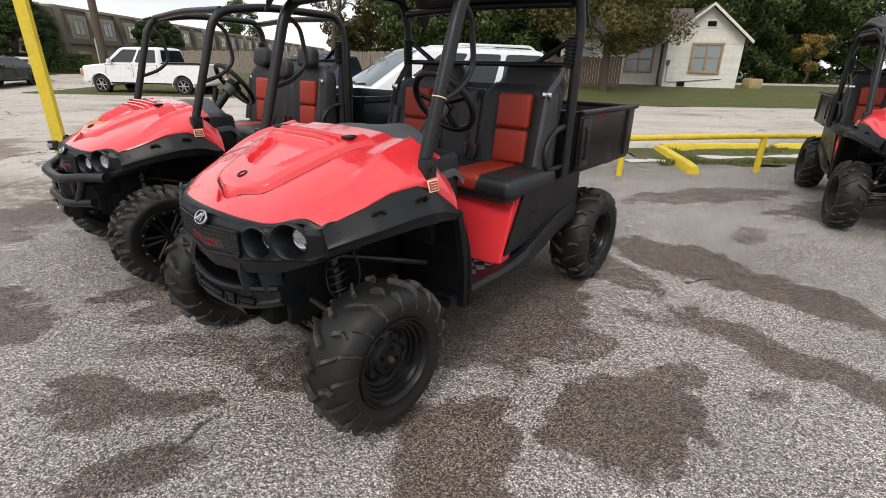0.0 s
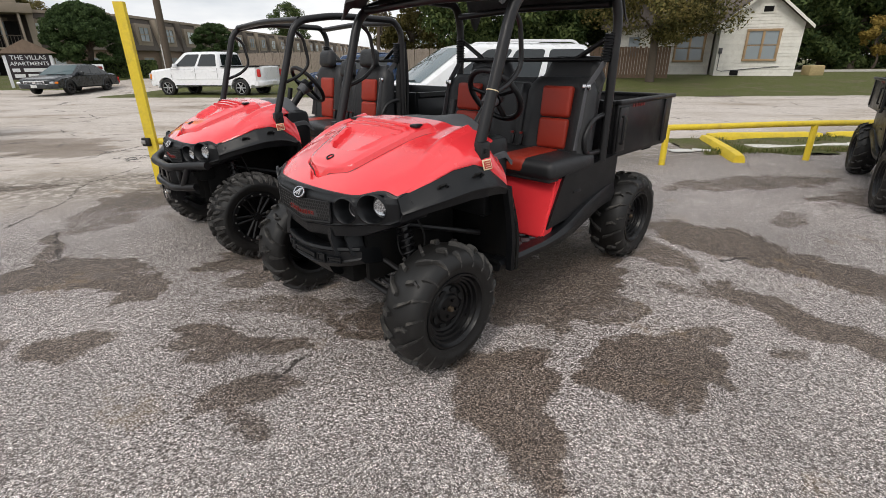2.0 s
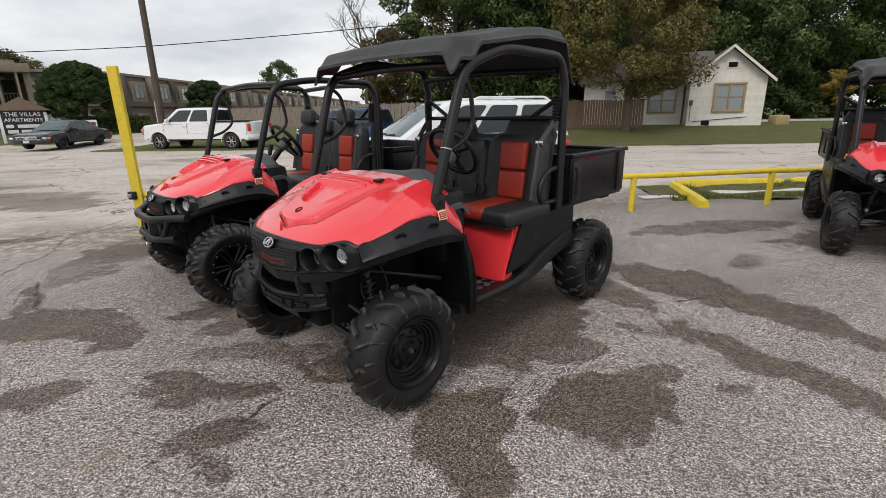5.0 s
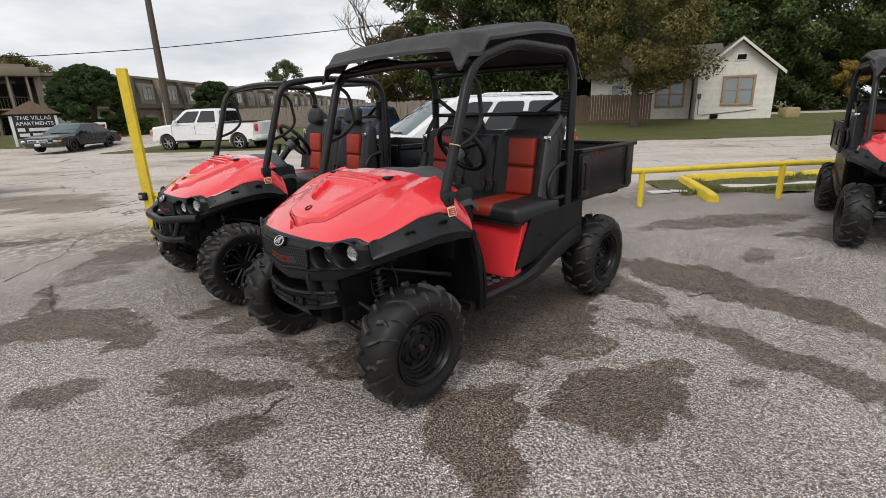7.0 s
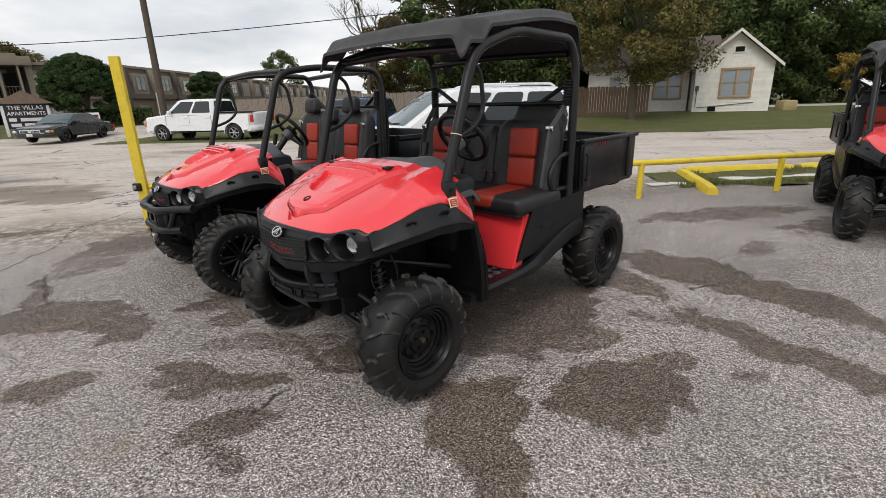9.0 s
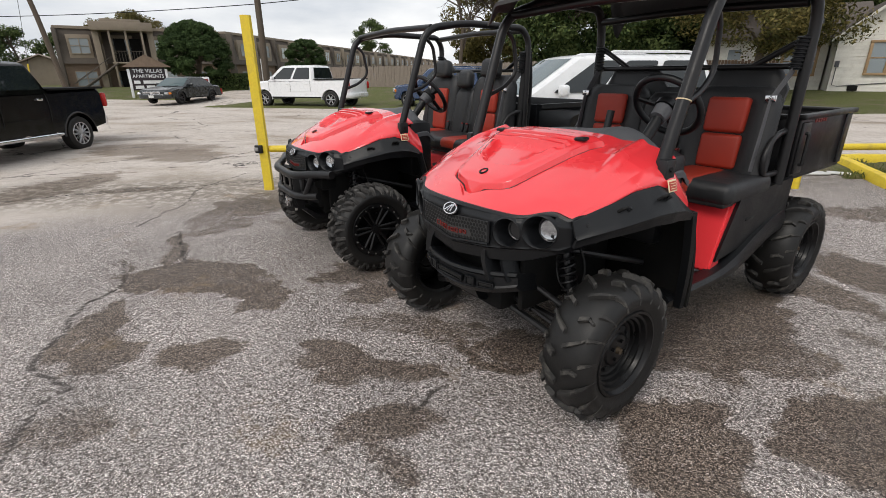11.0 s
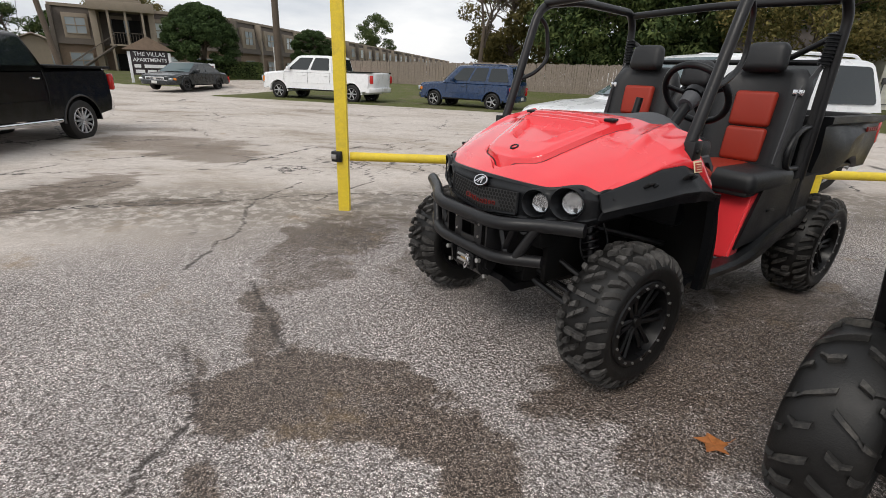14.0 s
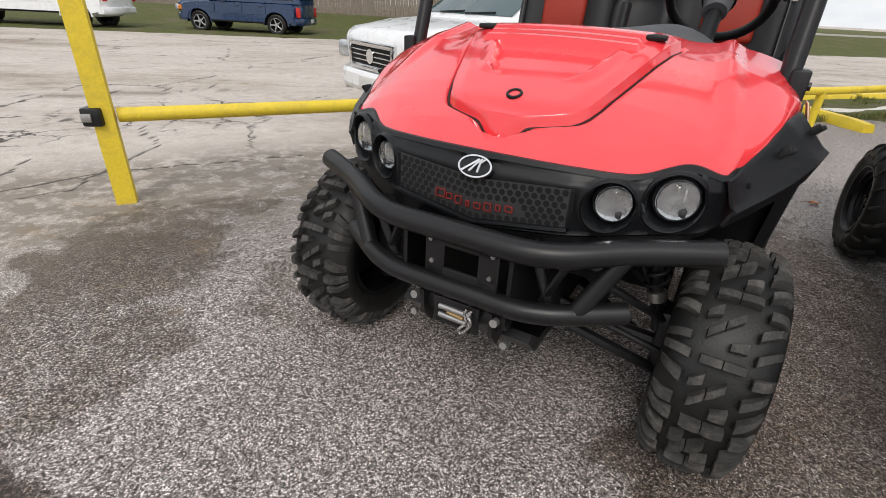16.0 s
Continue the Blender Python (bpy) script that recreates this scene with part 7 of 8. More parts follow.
def leaf_material(name, stops, trans=0.25):
    m = bpy.data.materials.new(name)
    m.use_nodes = True
    nt = m.node_tree
    b = nt.nodes["Principled BSDF"]
    g = nt.nodes.new("ShaderNodeNewGeometry")
    co = nt.nodes.new("ShaderNodeTexCoord").outputs["Object"]
    n1 = node(nt, "ShaderNodeTexNoise", {"Vector": co, "Scale": 0.5, "Detail": 4.0})
    s = node(nt, "ShaderNodeMath", {0: g.outputs["Random Per Island"], 1: 0.6}, operation="MULTIPLY")
    s2 = node(nt, "ShaderNodeMath", {0: n1.outputs["Fac"], 1: 0.75}, operation="MULTIPLY")
    s3 = node(nt, "ShaderNodeMath", {0: s.outputs[0], 1: s2.outputs[0]}, operation="ADD")
    nt.links.new(ramp_node(nt, s3.outputs[0], stops), b.inputs["Base Color"])
    b.inputs["Roughness"].default_value = 0.75
    b.inputs["Specular IOR Level"].default_value = 0.12
    return m


blade_mat = leaf_material("grass_blades", [(0.2, (0.035, 0.06, 0.012)), (0.6, (0.09, 0.12, 0.03)), (0.95, (0.24, 0.21, 0.10))])


def verge_place(rng):
    x = rng.uniform(3.5, 10.2)
    y = rng.uniform(8.15, 9.8) + 0.20 * (x - 3.3)
    n = float(cloud_noise(np.array(x), np.array(y), 1.1, 21))
    on_gravel = x > 4.3 and 8.6 < y - 0.20 * (x - 4.3) < 9.3
    return x, y, 0.02, n > 0.47 and not on_gravel


blades("grass_blades", 16000, verge_place, 0.03, 0.10, "short uneven grass on the verge", blade_mat, 4)

# a fallen leaf and loose bits on the lot
leaf_brown = material("dry_leaf", (0.42, 0.15, 0.04), 0.7, vary=0.3, scale=20, grain=90, bump=0.3)
for k, (x, y, s, rz) in enumerate(((-1.62, 2.83, 0.075, 0.4), (-2.3, 5.6, 0.05, 1.0), (0.5, 5.2, 0.05, 2.2))):
    bm = bmesh.new()
    pts = [(math.cos(a) * s * (1.0 if i % 2 == 0 else 0.5), math.sin(a) * s * (1.0 if i % 2 == 0 else 0.5)) for i, a in enumerate(2 * math.pi * j / 10 for j in range(10))]
    c = bm.verts.new((0, 0, 0.012))
    ring = [bm.verts.new((px, py, 0.006 + 0.018 * abs(math.sin(i * 1.7)))) for i, (px, py) in enumerate(pts)]
    for i in range(10):
        bm.faces.new((c, ring[i], ring[(i + 1) % 10]))
    tube(bm, [(0, 0, 0.012), (s * 1.2, 0.01, 0.008), (s * 1.7, 0.03, 0.006)], 0.0015, 4)
    lf = part("fallen_leaf", bm, leaf_brown, None, "dry orange-brown fallen leaf on the lot", 30)
    lf.matrix_world = pose(x, y, 0.004, 0, 0, math.degrees(rz))
    tagged(lf, category="leaf", group="fallen leaves")


# ---- trees ----
bark = material("tree_bark", (0.09, 0.07, 0.052), 0.9, vary=0.3, scale=5, grain=30, bump=0.8)
leaf_dark = leaf_material("dark_evergreen_leaves", [(0.15, (0.012, 0.024, 0.009)), (0.52, (0.040, 0.066, 0.023)), (0.92, (0.125, 0.16, 0.055))])
leaf_cedar = leaf_material("bronze_cedar_leaves", [(0.15, (0.022, 0.026, 0.009)), (0.5, (0.075, 0.075, 0.024)), (0.92, (0.20, 0.165, 0.060))])
leaf_dome = leaf_material("clipped_evergreen_leaves", [(0.15, (0.010, 0.022, 0.008)), (0.55, (0.028, 0.050, 0.017)), (0.92, (0.065, 0.10, 0.034))])
leaf_yellow = leaf_material("autumn_leaves", [(0.1, (0.08, 0.055, 0.015)), (0.5, (0.19, 0.13, 0.03)), (0.95, (0.32, 0.23, 0.06))])
leaf_thin = leaf_material("thinning_olive_leaves", [(0.1, (0.035, 0.035, 0.012)), (0.5, (0.09, 0.08, 0.028)), (0.95, (0.17, 0.14, 0.05))])


def tree(x, y, height, spread, base, leaves, clumps, per, size, seed, label, trunk=0.25, shape=1.0, name="tree", z=None, dome=False):
    """A tapered trunk with limbs, and a crown of many small leaf sprays in uneven clumps."""
    rng = np.random.default_rng(seed)
    z = float(far_rise(y)) if z is None else z
    t = thing(name, pose(x, y, z - 0.05), label, "tree", "trees round the lot")
    bm = bmesh.new()
    top = Vector((rng.normal(0, 0.03) * height, rng.normal(0, 0.03) * height, height * 0.82))
    spine = smooth_path([(0, 0, 0), top * 0.3 + Vector((rng.normal(0, 0.15), rng.normal(0, 0.15), 0)), top * 0.65 + Vector((rng.normal(0, 0.2), rng.normal(0, 0.2), 0)), top], 4)
    tube(bm, spine, trunk, 10, trunk * 0.25)
    centres = []
    crown_h = height - base
    for k in range(clumps):
        u = rng.uniform(0, 1)
        prof = math.sin(math.pi * min(max(u, 0.0), 1.0) ** shape) ** 0.6
        a = rng.uniform(0, 2 * math.pi)
        r = spread * prof * math.sqrt(rng.uniform(0.15, 1.0)) * (0.8 + 0.35 * rng.random())
        if dome:
            # a clipped mushroom dome: sprays on its shell, drooping rim below
            u = rng.uniform(0, 1) ** 0.8
            r = spread * math.sqrt(max(1 - (max(u - 0.25, 0) / 0.75) ** 2.2, 0.02)) * rng.uniform(0.86, 1.04) * (1 if u > 0.25 else 0.92 + 0.3 * u)
            if k % 4 == 0:
                r *= rng.uniform(0.2, 0.9)
        centres.append(Vector((r * math.cos(a), r * math.sin(a), base + crown_h * u)))
    for k in range(min(clumps, 26)):
        c = centres[k]
        h0 = max(min(c.z - 0.35 * (c.xy.length), height * 0.75), base * 0.6)
        p0 = top * (h0 / top.z)
        tube(bm, smooth_path([p0, p0.lerp(c, 0.5) + Vector((0, 0, 0.12 * spread)), c], 3), trunk * 0.32, 6, trunk * 0.06)
    part("trunk", bm, bark, t, "rough brown trunk and limbs", 60)
    n = clumps * per
    cc = np.array([[*c] for c in centres])
    cr = spread * (rng.uniform(0.12, 0.20, clumps) if dome else rng.uniform(0.15, 0.30, clumps))
    idx = rng.integers(0, clumps, n)
    d = rng.normal(0, 1, (n, 3))
    d /= np.linalg.norm(d, axis=1)[:, None]
    rad = cr[idx] * rng.uniform(0.25, 1.0, n) ** 0.5
    pos = cc[idx] + d * rad[:, None] * np.array([1, 1, 0.72])
    nrm = d + rng.normal(0, 0.6, (n, 3))
    nrm /= np.linalg.norm(nrm, axis=1)[:, None]
    a = np.cross(nrm, rng.normal(0, 1, (n, 3)))
    a /= np.linalg.norm(a, axis=1)[:, None]
    b = np.cross(nrm, a)
    s = size * rng.uniform(0.55, 1.35, n)[:, None]
    quad = np.stack([pos - a * s, pos + b * s * 0.45, pos + a * s, pos - b * s * 0.45], 1)
    # the shaded far side carries fewer leaves
    quad = quad[(pos[:, 1] < 0.25 * spread) | (rng.random(n) < 0.4)]
    n = len(quad)
    me = bpy.data.meshes.new("crown")
    me.from_pydata(quad.reshape(-1, 3).tolist(), [], (np.arange(n * 4).reshape(-1, 4)).tolist())
    mesh_part("crown", me, leaves, t, "", 0)
    return t


def bare_tree(x, y, height, seed, label):
    """A leafless tree: limbs that fork four times."""
    rng = np.random.default_rng(seed)
    t = thing("bare_tree", pose(x, y, float(far_rise(y)) - 0.05), label, "tree", "trees round the lot")
    bm = bmesh.new()

    def grow(p, d, length, r, depth):
        q = p + d * length
        mid = p.lerp(q, 0.5) + Vector(rng.normal(0, 0.06, 3).tolist()) * length
        tube(bm, [p, mid, q], r, 6 if depth > 1 else 4, r * 0.62)
        if depth == 0:
            return
        for k in range(3 if depth > 2 else 4):
            e = (d + Vector(rng.normal(0, 0.48, 3).tolist()) + Vector((0, 0, 0.10))).normalized()
            grow(p.lerp(q, rng.uniform(0.55, 1.0)), e, length * rng.uniform(0.55, 0.85), r * 0.55, depth - 1)
    grow(Vector((0, 0, 0)), Vector((-0.05, 0, 1)).normalized(), height * 0.34, 0.20, 5)
    part("trunk", bm, bark, t, "bare grey-brown limbs and twigs", 60)
    return t


for k, (x, y, h, sp, base, mat, n, per, lab) in enumerate((
    (-2.2, 37.0, 13.5, 4.4, 1.4, leaf_dark, 120, 500, "dense dark evergreen oak behind the fence"),
    (3.2, 37.5, 16.0, 5.2, 1.2, leaf_dark, 130, 500, "tall dark evergreen oak behind the fence"),
    (8.4, 40.0, 16.0, 5.2, 1.6, leaf_dark, 100, 480, "tall dark evergreen oak behind the fence"),
    (14.0, 44.0, 16.0, 4.6, 2.0, leaf_dark, 100, 480, "dark evergreen oak behind the white house"),
    (21.0, 45.0, 12.4, 4.8, 1.6, leaf_dark, 110, 500, "dark evergreen oak beside the white house"),
    (29.0, 47.0, 17.0, 4.8, 2.2, leaf_dark, 120, 500, "dark evergreen oak at the lawn's edge"),
    (37.0, 48.0, 17.0, 6.0, 2.2, leaf_dark, 110, 460, "dark evergreen oak at the lawn's edge"),
    (25.0, 60.0, 13.4, 8.0, 1.0, leaf_dark, 90, 240, "dark evergreen oak in the distance"),
    (36.0, 64.0, 18.0, 9.0, 1.0, leaf_dark, 90, 200, "dark evergreen oak in the distance"),
    (10.0, 56.0, 17.0, 8.0, 1.0, leaf_dark, 80, 200, "dark evergreen oak in the distance"),
    (-8.5, 44.0, 8.0, 3.6, 1.0, leaf_thin, 70, 300, "olive thinning tree behind the fence"),
    (-3.0, 48.0, 12.0, 5.0, 1.2, leaf_thin, 70, 280, "olive thinning tree behind the fence"),
)):
    tree(x, y, h, sp * 1.15, base, mat, n, per, 0.155 if per > 260 else 0.34, 100 + k, lab, 0.32)
tree(7.7, 28.0, 10.5, 4.3, 2.3, leaf_cedar, 130, 460, 0.095, 71, "bronze-green cedar before the white house", 0.24, 0.75)
tree(26.2, 40.0, 3.8, 1.4, 1.3, leaf_yellow, 30, 220, 0.10, 72, "small yellow autumn tree on the lawn", 0.10)
bare_tree(-9.3, 37.3, 12.5, 5, "leafless tree behind the wooden fence")
for k, (x, y, h, sp, base, n, lab) in enumerate((
    (-27.9, 30.6, 4.6, 2.2, 1.3, 230, "clipped dome-shaped evergreen before the apartments"),
    (-32.0, 52.4, 4.9, 2.3, 1.2, 150, "clipped dome-shaped evergreen before the apartments"),
)):
    tree(x, y, h, sp, base, leaf_dome, n, 420, 0.07, 200 + k, lab, 0.26, 1.0, dome=True)
for k, (x, y, h, sp, base, mat, n, lab) in enumerate((
    (-48.7, 110.0, 12.5, 4.6, 4.0, leaf_dark, 70, "tree rising behind the long apartments"),
    (-62.0, 57.5, 9.0, 4.6, 5.0, leaf_thin, 44, "olive tree rising behind the apartments"),
    (-70.0, 54.0, 6.8, 4.0, 0.8, leaf_dark, 44, "low dark tree behind the apartments"),
    (-76.0, 51.0, 7.2, 4.4, 0.8, leaf_dark, 48, "low dark tree behind the apartments"),
    (-76.0, 44.0, 6.6, 4.4, 0.8, leaf_dark, 48, "low dark tree behind the pickup"),
    (-39.0, 24.1, 14.0, 3.6, 6.2, leaf_dark, 26, "tall pine standing beside the apartments"),
    (-50.0, 22.0, 13.0, 4.0, 2.5, leaf_dark, 44, "dark tree behind the pickup"),
    (-49.0, 17.0, 13.0, 4.6, 1.0, leaf_thin, 60, "olive tree beyond the parked pickup"),
    (-46.5, 19.5, 12.0, 3.6, 1.0, leaf_dark, 60, "dark tree beyond the parked pickup"),
    (-46.0, 24.0, 5.8, 3.2, 0.6, leaf_dark, 50, "low dark tree beside the apartments"),
    (23.5, 45.5, 6.0, 3.4, 0.2, leaf_dark, 50, "low dark bush behind the house corner"),
    (28.0, 48.0, 6.0, 3.8, 0.2, leaf_dark, 50, "low dark bush behind the house corner"),
    (33.0, 51.0, 5.5, 3.6, 0.2, leaf_dark, 40, "low dark bush at the lawn's edge"),
    (38.5, 50.0, 5.5, 3.6, 0.2, leaf_dark, 40, "low dark bush at the lawn's edge"),
    (-24.0, 130.0, 10.0, 8.0, 1.0, leaf_thin, 40, "olive tree in the distance"),
    (-12.0, 110.0, 10.0, 8.0, 1.0, leaf_dark, 40, "dark tree in the distance"),
)):
    tree(x, y, h, sp, base, mat, n, 300, 0.16, 300 + k, lab, 0.26)


def hedge(x, y, rz, length, width, height, seed):
    """A clipped hedge of many small leaves round a core of twigs."""
    rng = np.random.default_rng(seed)
    t = thing("hedge", pose(x, y, float(far_rise(y)), 0, 0, rz), "dark clipped hedge before the apartments", "hedge", "clipped hedges")
    n = int(length * 2600)
    p = rng.uniform(-1, 1, (n, 3))
    ax = rng.integers(0, 3, n)
    p[np.arange(n), ax] = np.sign(p[np.arange(n), ax]) * rng.uniform(0.8, 1.03, n)
    pos = np.array([0, 0, height / 2]) + p * np.array([length / 2, width / 2, height / 2])
    d = rng.normal(0, 1, (n, 3))
    d /= np.linalg.norm(d, axis=1)[:, None]
    e = np.cross(d, rng.normal(0, 1, (n, 3)))
    e /= np.linalg.norm(e, axis=1)[:, None]
    s = 0.09 * rng.uniform(0.6, 1.3, n)[:, None]
    quad = np.stack([pos - d * s, pos + e * s * 0.5, pos + d * s, pos - e * s * 0.5], 1)
    me = bpy.data.meshes.new("foliage")
    me.from_pydata(quad.reshape(-1, 3).tolist(), [], np.arange(n * 4).reshape(-1, 4).tolist())
    mesh_part("foliage", me, leaf_dark, t, "", 0)
    bm = bmesh.new()
    rbox(bm, (0, 0, height / 2), (length * 0.86, width * 0.8, height * 0.86), 0.1)
    part("twig_core", bm, dark_under, t)


hedge(-26.6, 31.6, 40, 4.2, 1.0, 1.15, 1)
hedge(-30.4, 29.6, 40, 1.8, 0.9, 0.7, 2)

# ---- wooden fence ----
fence_grey = material("weathered_fence_boards", (0.24, 0.20, 0.165), 0.9, vary=0.35, scale=9, grain=40, bump=0.6)
fence_brown = material("brown_fence_boards", (0.19, 0.125, 0.085), 0.9, vary=0.3, scale=9, grain=40, bump=0.6)


def fence_run(a, b, mat, height, label, seed):
    rng = np.random.default_rng(seed)
    t = thing("wooden_fence", pose(0, 0, 0), label, "fence", "wooden fences")
    a, b = Vector(a), Vector(b)
    L = (b - a).length
    d = (b - a).normalized()
    rz = Matrix.Rotation(math.atan2(d.y, d.x), 3, "Z")
    bm = bmesh.new()
    n = int(L / 0.15)
    for k in range(n):
        p = a + d * (L * (k + 0.5) / n)
        h = height + rng.normal(0, 0.025)
        z = float(far_rise(p.y))
        v = rbox(bm, (p.x, p.y, z + h / 2 - 0.05), (0.135, 0.022, h), 0, rz)
        tilt = rng.normal(0, 0.012)
        for q in v:
            q.co += Vector((-d.y, d.x, 0)) * (tilt + 0.0) * (1 + 4 * (q.co.z - z)) * 0.2
    part("boarding", bm, mat, t, "upright weathered boards", 0, "stuff")
    for k in range(int(L / 2.4) + 1):
        p = a + d * min(2.4 * k, L)
        bm = bmesh.new()
        rbox(bm, (p.x + d.y * -0.08, p.y + d.x * 0.08, float(far_rise(p.y)) + height / 2), (0.09, 0.09, height), 0.005, rz)
        part("fence_post", bm, mat, t)


fence_run((-26.0, 42.6, 0), (-10.0, 35.6, 0), fence_grey, 1.75, "long grey weathered board fence", 1)
fence_run((-10.0, 35.6, 0), (2.6, 30.7, 0), fence_grey, 1.8, "grey-brown weathered board fence behind the parked cars", 2)
fence_run((2.7, 30.5, 0), (9.0, 29.4, 0), fence_brown, 1.75, "brown board fence beside the white house", 3)

# ---- utility pole and wires ----
pole = thing("utility_pole", pose(-18.5, 25.4, 0.05), "tall dark wooden utility pole with a guy sleeve", "pole")
bm = bmesh.new()
tube(bm, [(0, 0, 0), (0.02, 0, 5), (0.05, 0, 11)], 0.20, 14, 0.14)
part("pole_shaft", bm, bark, pole, "dark brown wooden shaft", 60)
bm = bmesh.new()
tube(bm, [(-0.22, -0.05, 0), (-0.22, -0.05, 2.4)], 0.03, 8)
part("cable_sleeve", bm, plate_white, pole, "pale plastic cable sleeve")
bm = bmesh.new()
rbox(bm, (0, 0, 10.4), (2.4, 0.12, 0.14), 0.01)
part("crossarm", bm, bark, pole)

lean_pole = thing("leaning_pole", pose(-32.4, 24.05, 0.0), "old dark wooden pole leaning beside the pine", "pole")
bm = bmesh.new()
tube(bm, [(0, 0, -0.1), (-0.55, -0.35, 5), (-1.2, -0.8, 10)], 0.17, 12, 0.11)
part("pole_shaft", bm, bark, lean_pole, "dark brown wooden shaft", 60)
bm = bmesh.new()
tube(bm, [(-1.6, -1.2, 0.0), (-0.95, -0.62, 8.2)], 0.012, 5)
guy = part("guy_wire", bm, dark_under, lean_pole)
bm = bmesh.new()
tube(bm, [(-1.58, -1.18, 0.3), (-1.43, -1.05, 2.3)], 0.04, 8)
part("guy_guard", bm, yellow_paint, guy, "yellow guy-wire guard")


def wire(a, b, sag, r, label):
    bm = bmesh.new()
    a, b = Vector(a), Vector(b)
    tube(bm, [a.lerp(b, k / 30) - Vector((0, 0, 4 * sag * (k / 30) * (1 - k / 30))) for k in range(31)], r, 5)
    tagged(part("overhead_wire", bm, dark_under, None, label, 60), category="wire", group="overhead wires")


wire((-18.45, 25.4, 5.3), (16.0, 33.0, 8.9), 0.3, 0.022, "black overhead wire to the pole")
wire((-18.45, 25.4, 5.3), (-70.0, 22.0, 7.0), 0.8, 0.022, "black overhead wire to the pole")
wire((-18.5, 25.4, 9.6), (-44.0, 3.0, 9.0), 0.5, 0.02, "black overhead wire to the pole")


# ---- white house ----
siding = material("white_siding", (0.74, 0.72, 0.66), 0.7, vary=0.08, scale=3, grain=30, bump=0.2, dirt=(0.45, 0.41, 0.34), dirt_amount=0.4, per_piece=0.05)
trim_wood = material("bare_wood_trim", (0.36, 0.24, 0.13), 0.7, vary=0.2, scale=8, grain=40, bump=0.3)
shingle = material("brown_roof_shingle", (0.12, 0.10, 0.088), 0.9, vary=0.25, scale=5, grain=20, bump=0.6)
curtain = material("pale_blind", (0.55, 0.60, 0.62), 0.5, vary=0.12, scale=4, grain=10, bump=0.1)
brick_brown = material("brown_brick", (0.20, 0.145, 0.105), 0.85, vary=0.25, scale=4, grain=14, bump=0.5)
mansard = material("mansard_shingle", (0.105, 0.088, 0.074), 0.9, vary=0.2, scale=3, grain=14, bump=0.5)
stucco = material("tan_stucco", (0.27, 0.225, 0.175), 0.9, vary=0.15, scale=2, grain=30, bump=0.3)

HOUSE = pose(14.0, 30.6, 0.55, 0, 0, -14)
house = thing("house", HOUSE, "small white clapboard house with a gabled front", "house")


def clapboards(parent, x0, x1, y, h, board=0.17, gable=0.0):
    """Overlapping boards on a wall that faces -y, each a piece of its own; gable is the rise of the peak over the wall."""
    n = int((h + gable) / board)
    for k in range(n):
        z0, z1 = k * board, min((k + 1) * board + 0.01, h + gable - 0.02)
        lo, hi = x0, x1
        if z1 > h and gable:
            f = (z1 - h) / gable * 0.5
            lo, hi = x0 + (x1 - x0) * f, x1 - (x1 - x0) * f
        if hi - lo < 0.2:
            continue
        bm = bmesh.new()
        loft(bm, [[Vector((x, y - 0.004, z1)), Vector((x, y - 0.028, z0)), Vector((x, y, z0)), Vector((x, y, z1))] for x in (lo, hi)])
        part("clapboard", bm, siding, parent, "", 0)


def house_window(parent, x, y, z, w, h, frame_mat, sashes=2):
    win = thing_part("window", parent, Vector((x, y, z)))
    bm = bmesh.new()
    for dx in (-w / 2, w / 2):
        rbox(bm, (dx, -0.05, 0), (0.13, 0.07, h + 0.12), 0.008)
    for dz in (-h / 2, h / 2):
        rbox(bm, (0, -0.055, dz), (w + 0.16, 0.08, 0.12), 0.008)
    for k in range(1, sashes):
        rbox(bm, (-w / 2 + w * k / sashes, -0.05, 0), (0.12, 0.07, h), 0.008)
    part("window_frame", bm, frame_mat, win, "bare wooden window frame")
    for k in range(sashes):
        cx = -w / 2 + w * (k + 0.5) / sashes
        pw = w / sashes - 0.12
        for dz in (-h / 4, h / 4):
            bm = bmesh.new()
            rbox(bm, (cx, -0.022 - (0.008 if dz < 0 else 0), dz), (pw, 0.008, h / 2 - 0.08), 0)
            part("pane", bm, window_glass, win, "", 0)
        bm = bmesh.new()
        rbox(bm, (cx, -0.04, 0), (pw, 0.03, 0.045), 0.004)
        part("sash_rail", bm, frame_mat, win)
        bm = bmesh.new()
    bm.free()


window_glass = glass_material("house_glass", (0.24, 0.28, 0.30), 0.08)
W, EAVE, PEAK = 4.0, 2.75, 1.65
bm = bmesh.new()
rbox(bm, (0, 4.0, EAVE / 2), (W - 0.02, 8.0 - 0.02, EAVE), 0)
loft(bm, [[Vector((-W / 2 + 0.01, y, EAVE - 0.01)), Vector((W / 2 - 0.01, y, EAVE - 0.01)), Vector((0, y, EAVE + PEAK - 0.02))] for y in (0.01, 8.0)])
part("wall", bm, siding, house, "", 0)
clapboards(house, -W / 2, W / 2, 0.0, EAVE, 0.17, PEAK)
for s in (-1, 1):
    bm = bmesh.new()
    a, b = Vector((s * (W / 2 + 0.35), 0, EAVE - 0.28)), Vector((0, 0, EAVE + PEAK + 0.03))
    loft(bm, [[a + Vector((0, y, 0)), b + Vector((0, y, 0)), b + Vector((0, y, 0.10)), a + Vector((0, y, 0.10))] for y in (-0.45, 8.4)])
    part("roof", bm, shingle, house, "brown shingled roof slope", 0)
    bm = bmesh.new()
    loft(bm, [[a + Vector((0, -0.48, dz)), a + Vector((0, -0.45, dz)), b + Vector((0, -0.45, dz)), b + Vector((0, -0.48, dz))] for dz in (-0.07, 0.10)])
    part("bargeboard", bm, siding, house, "white painted bargeboard", 0)
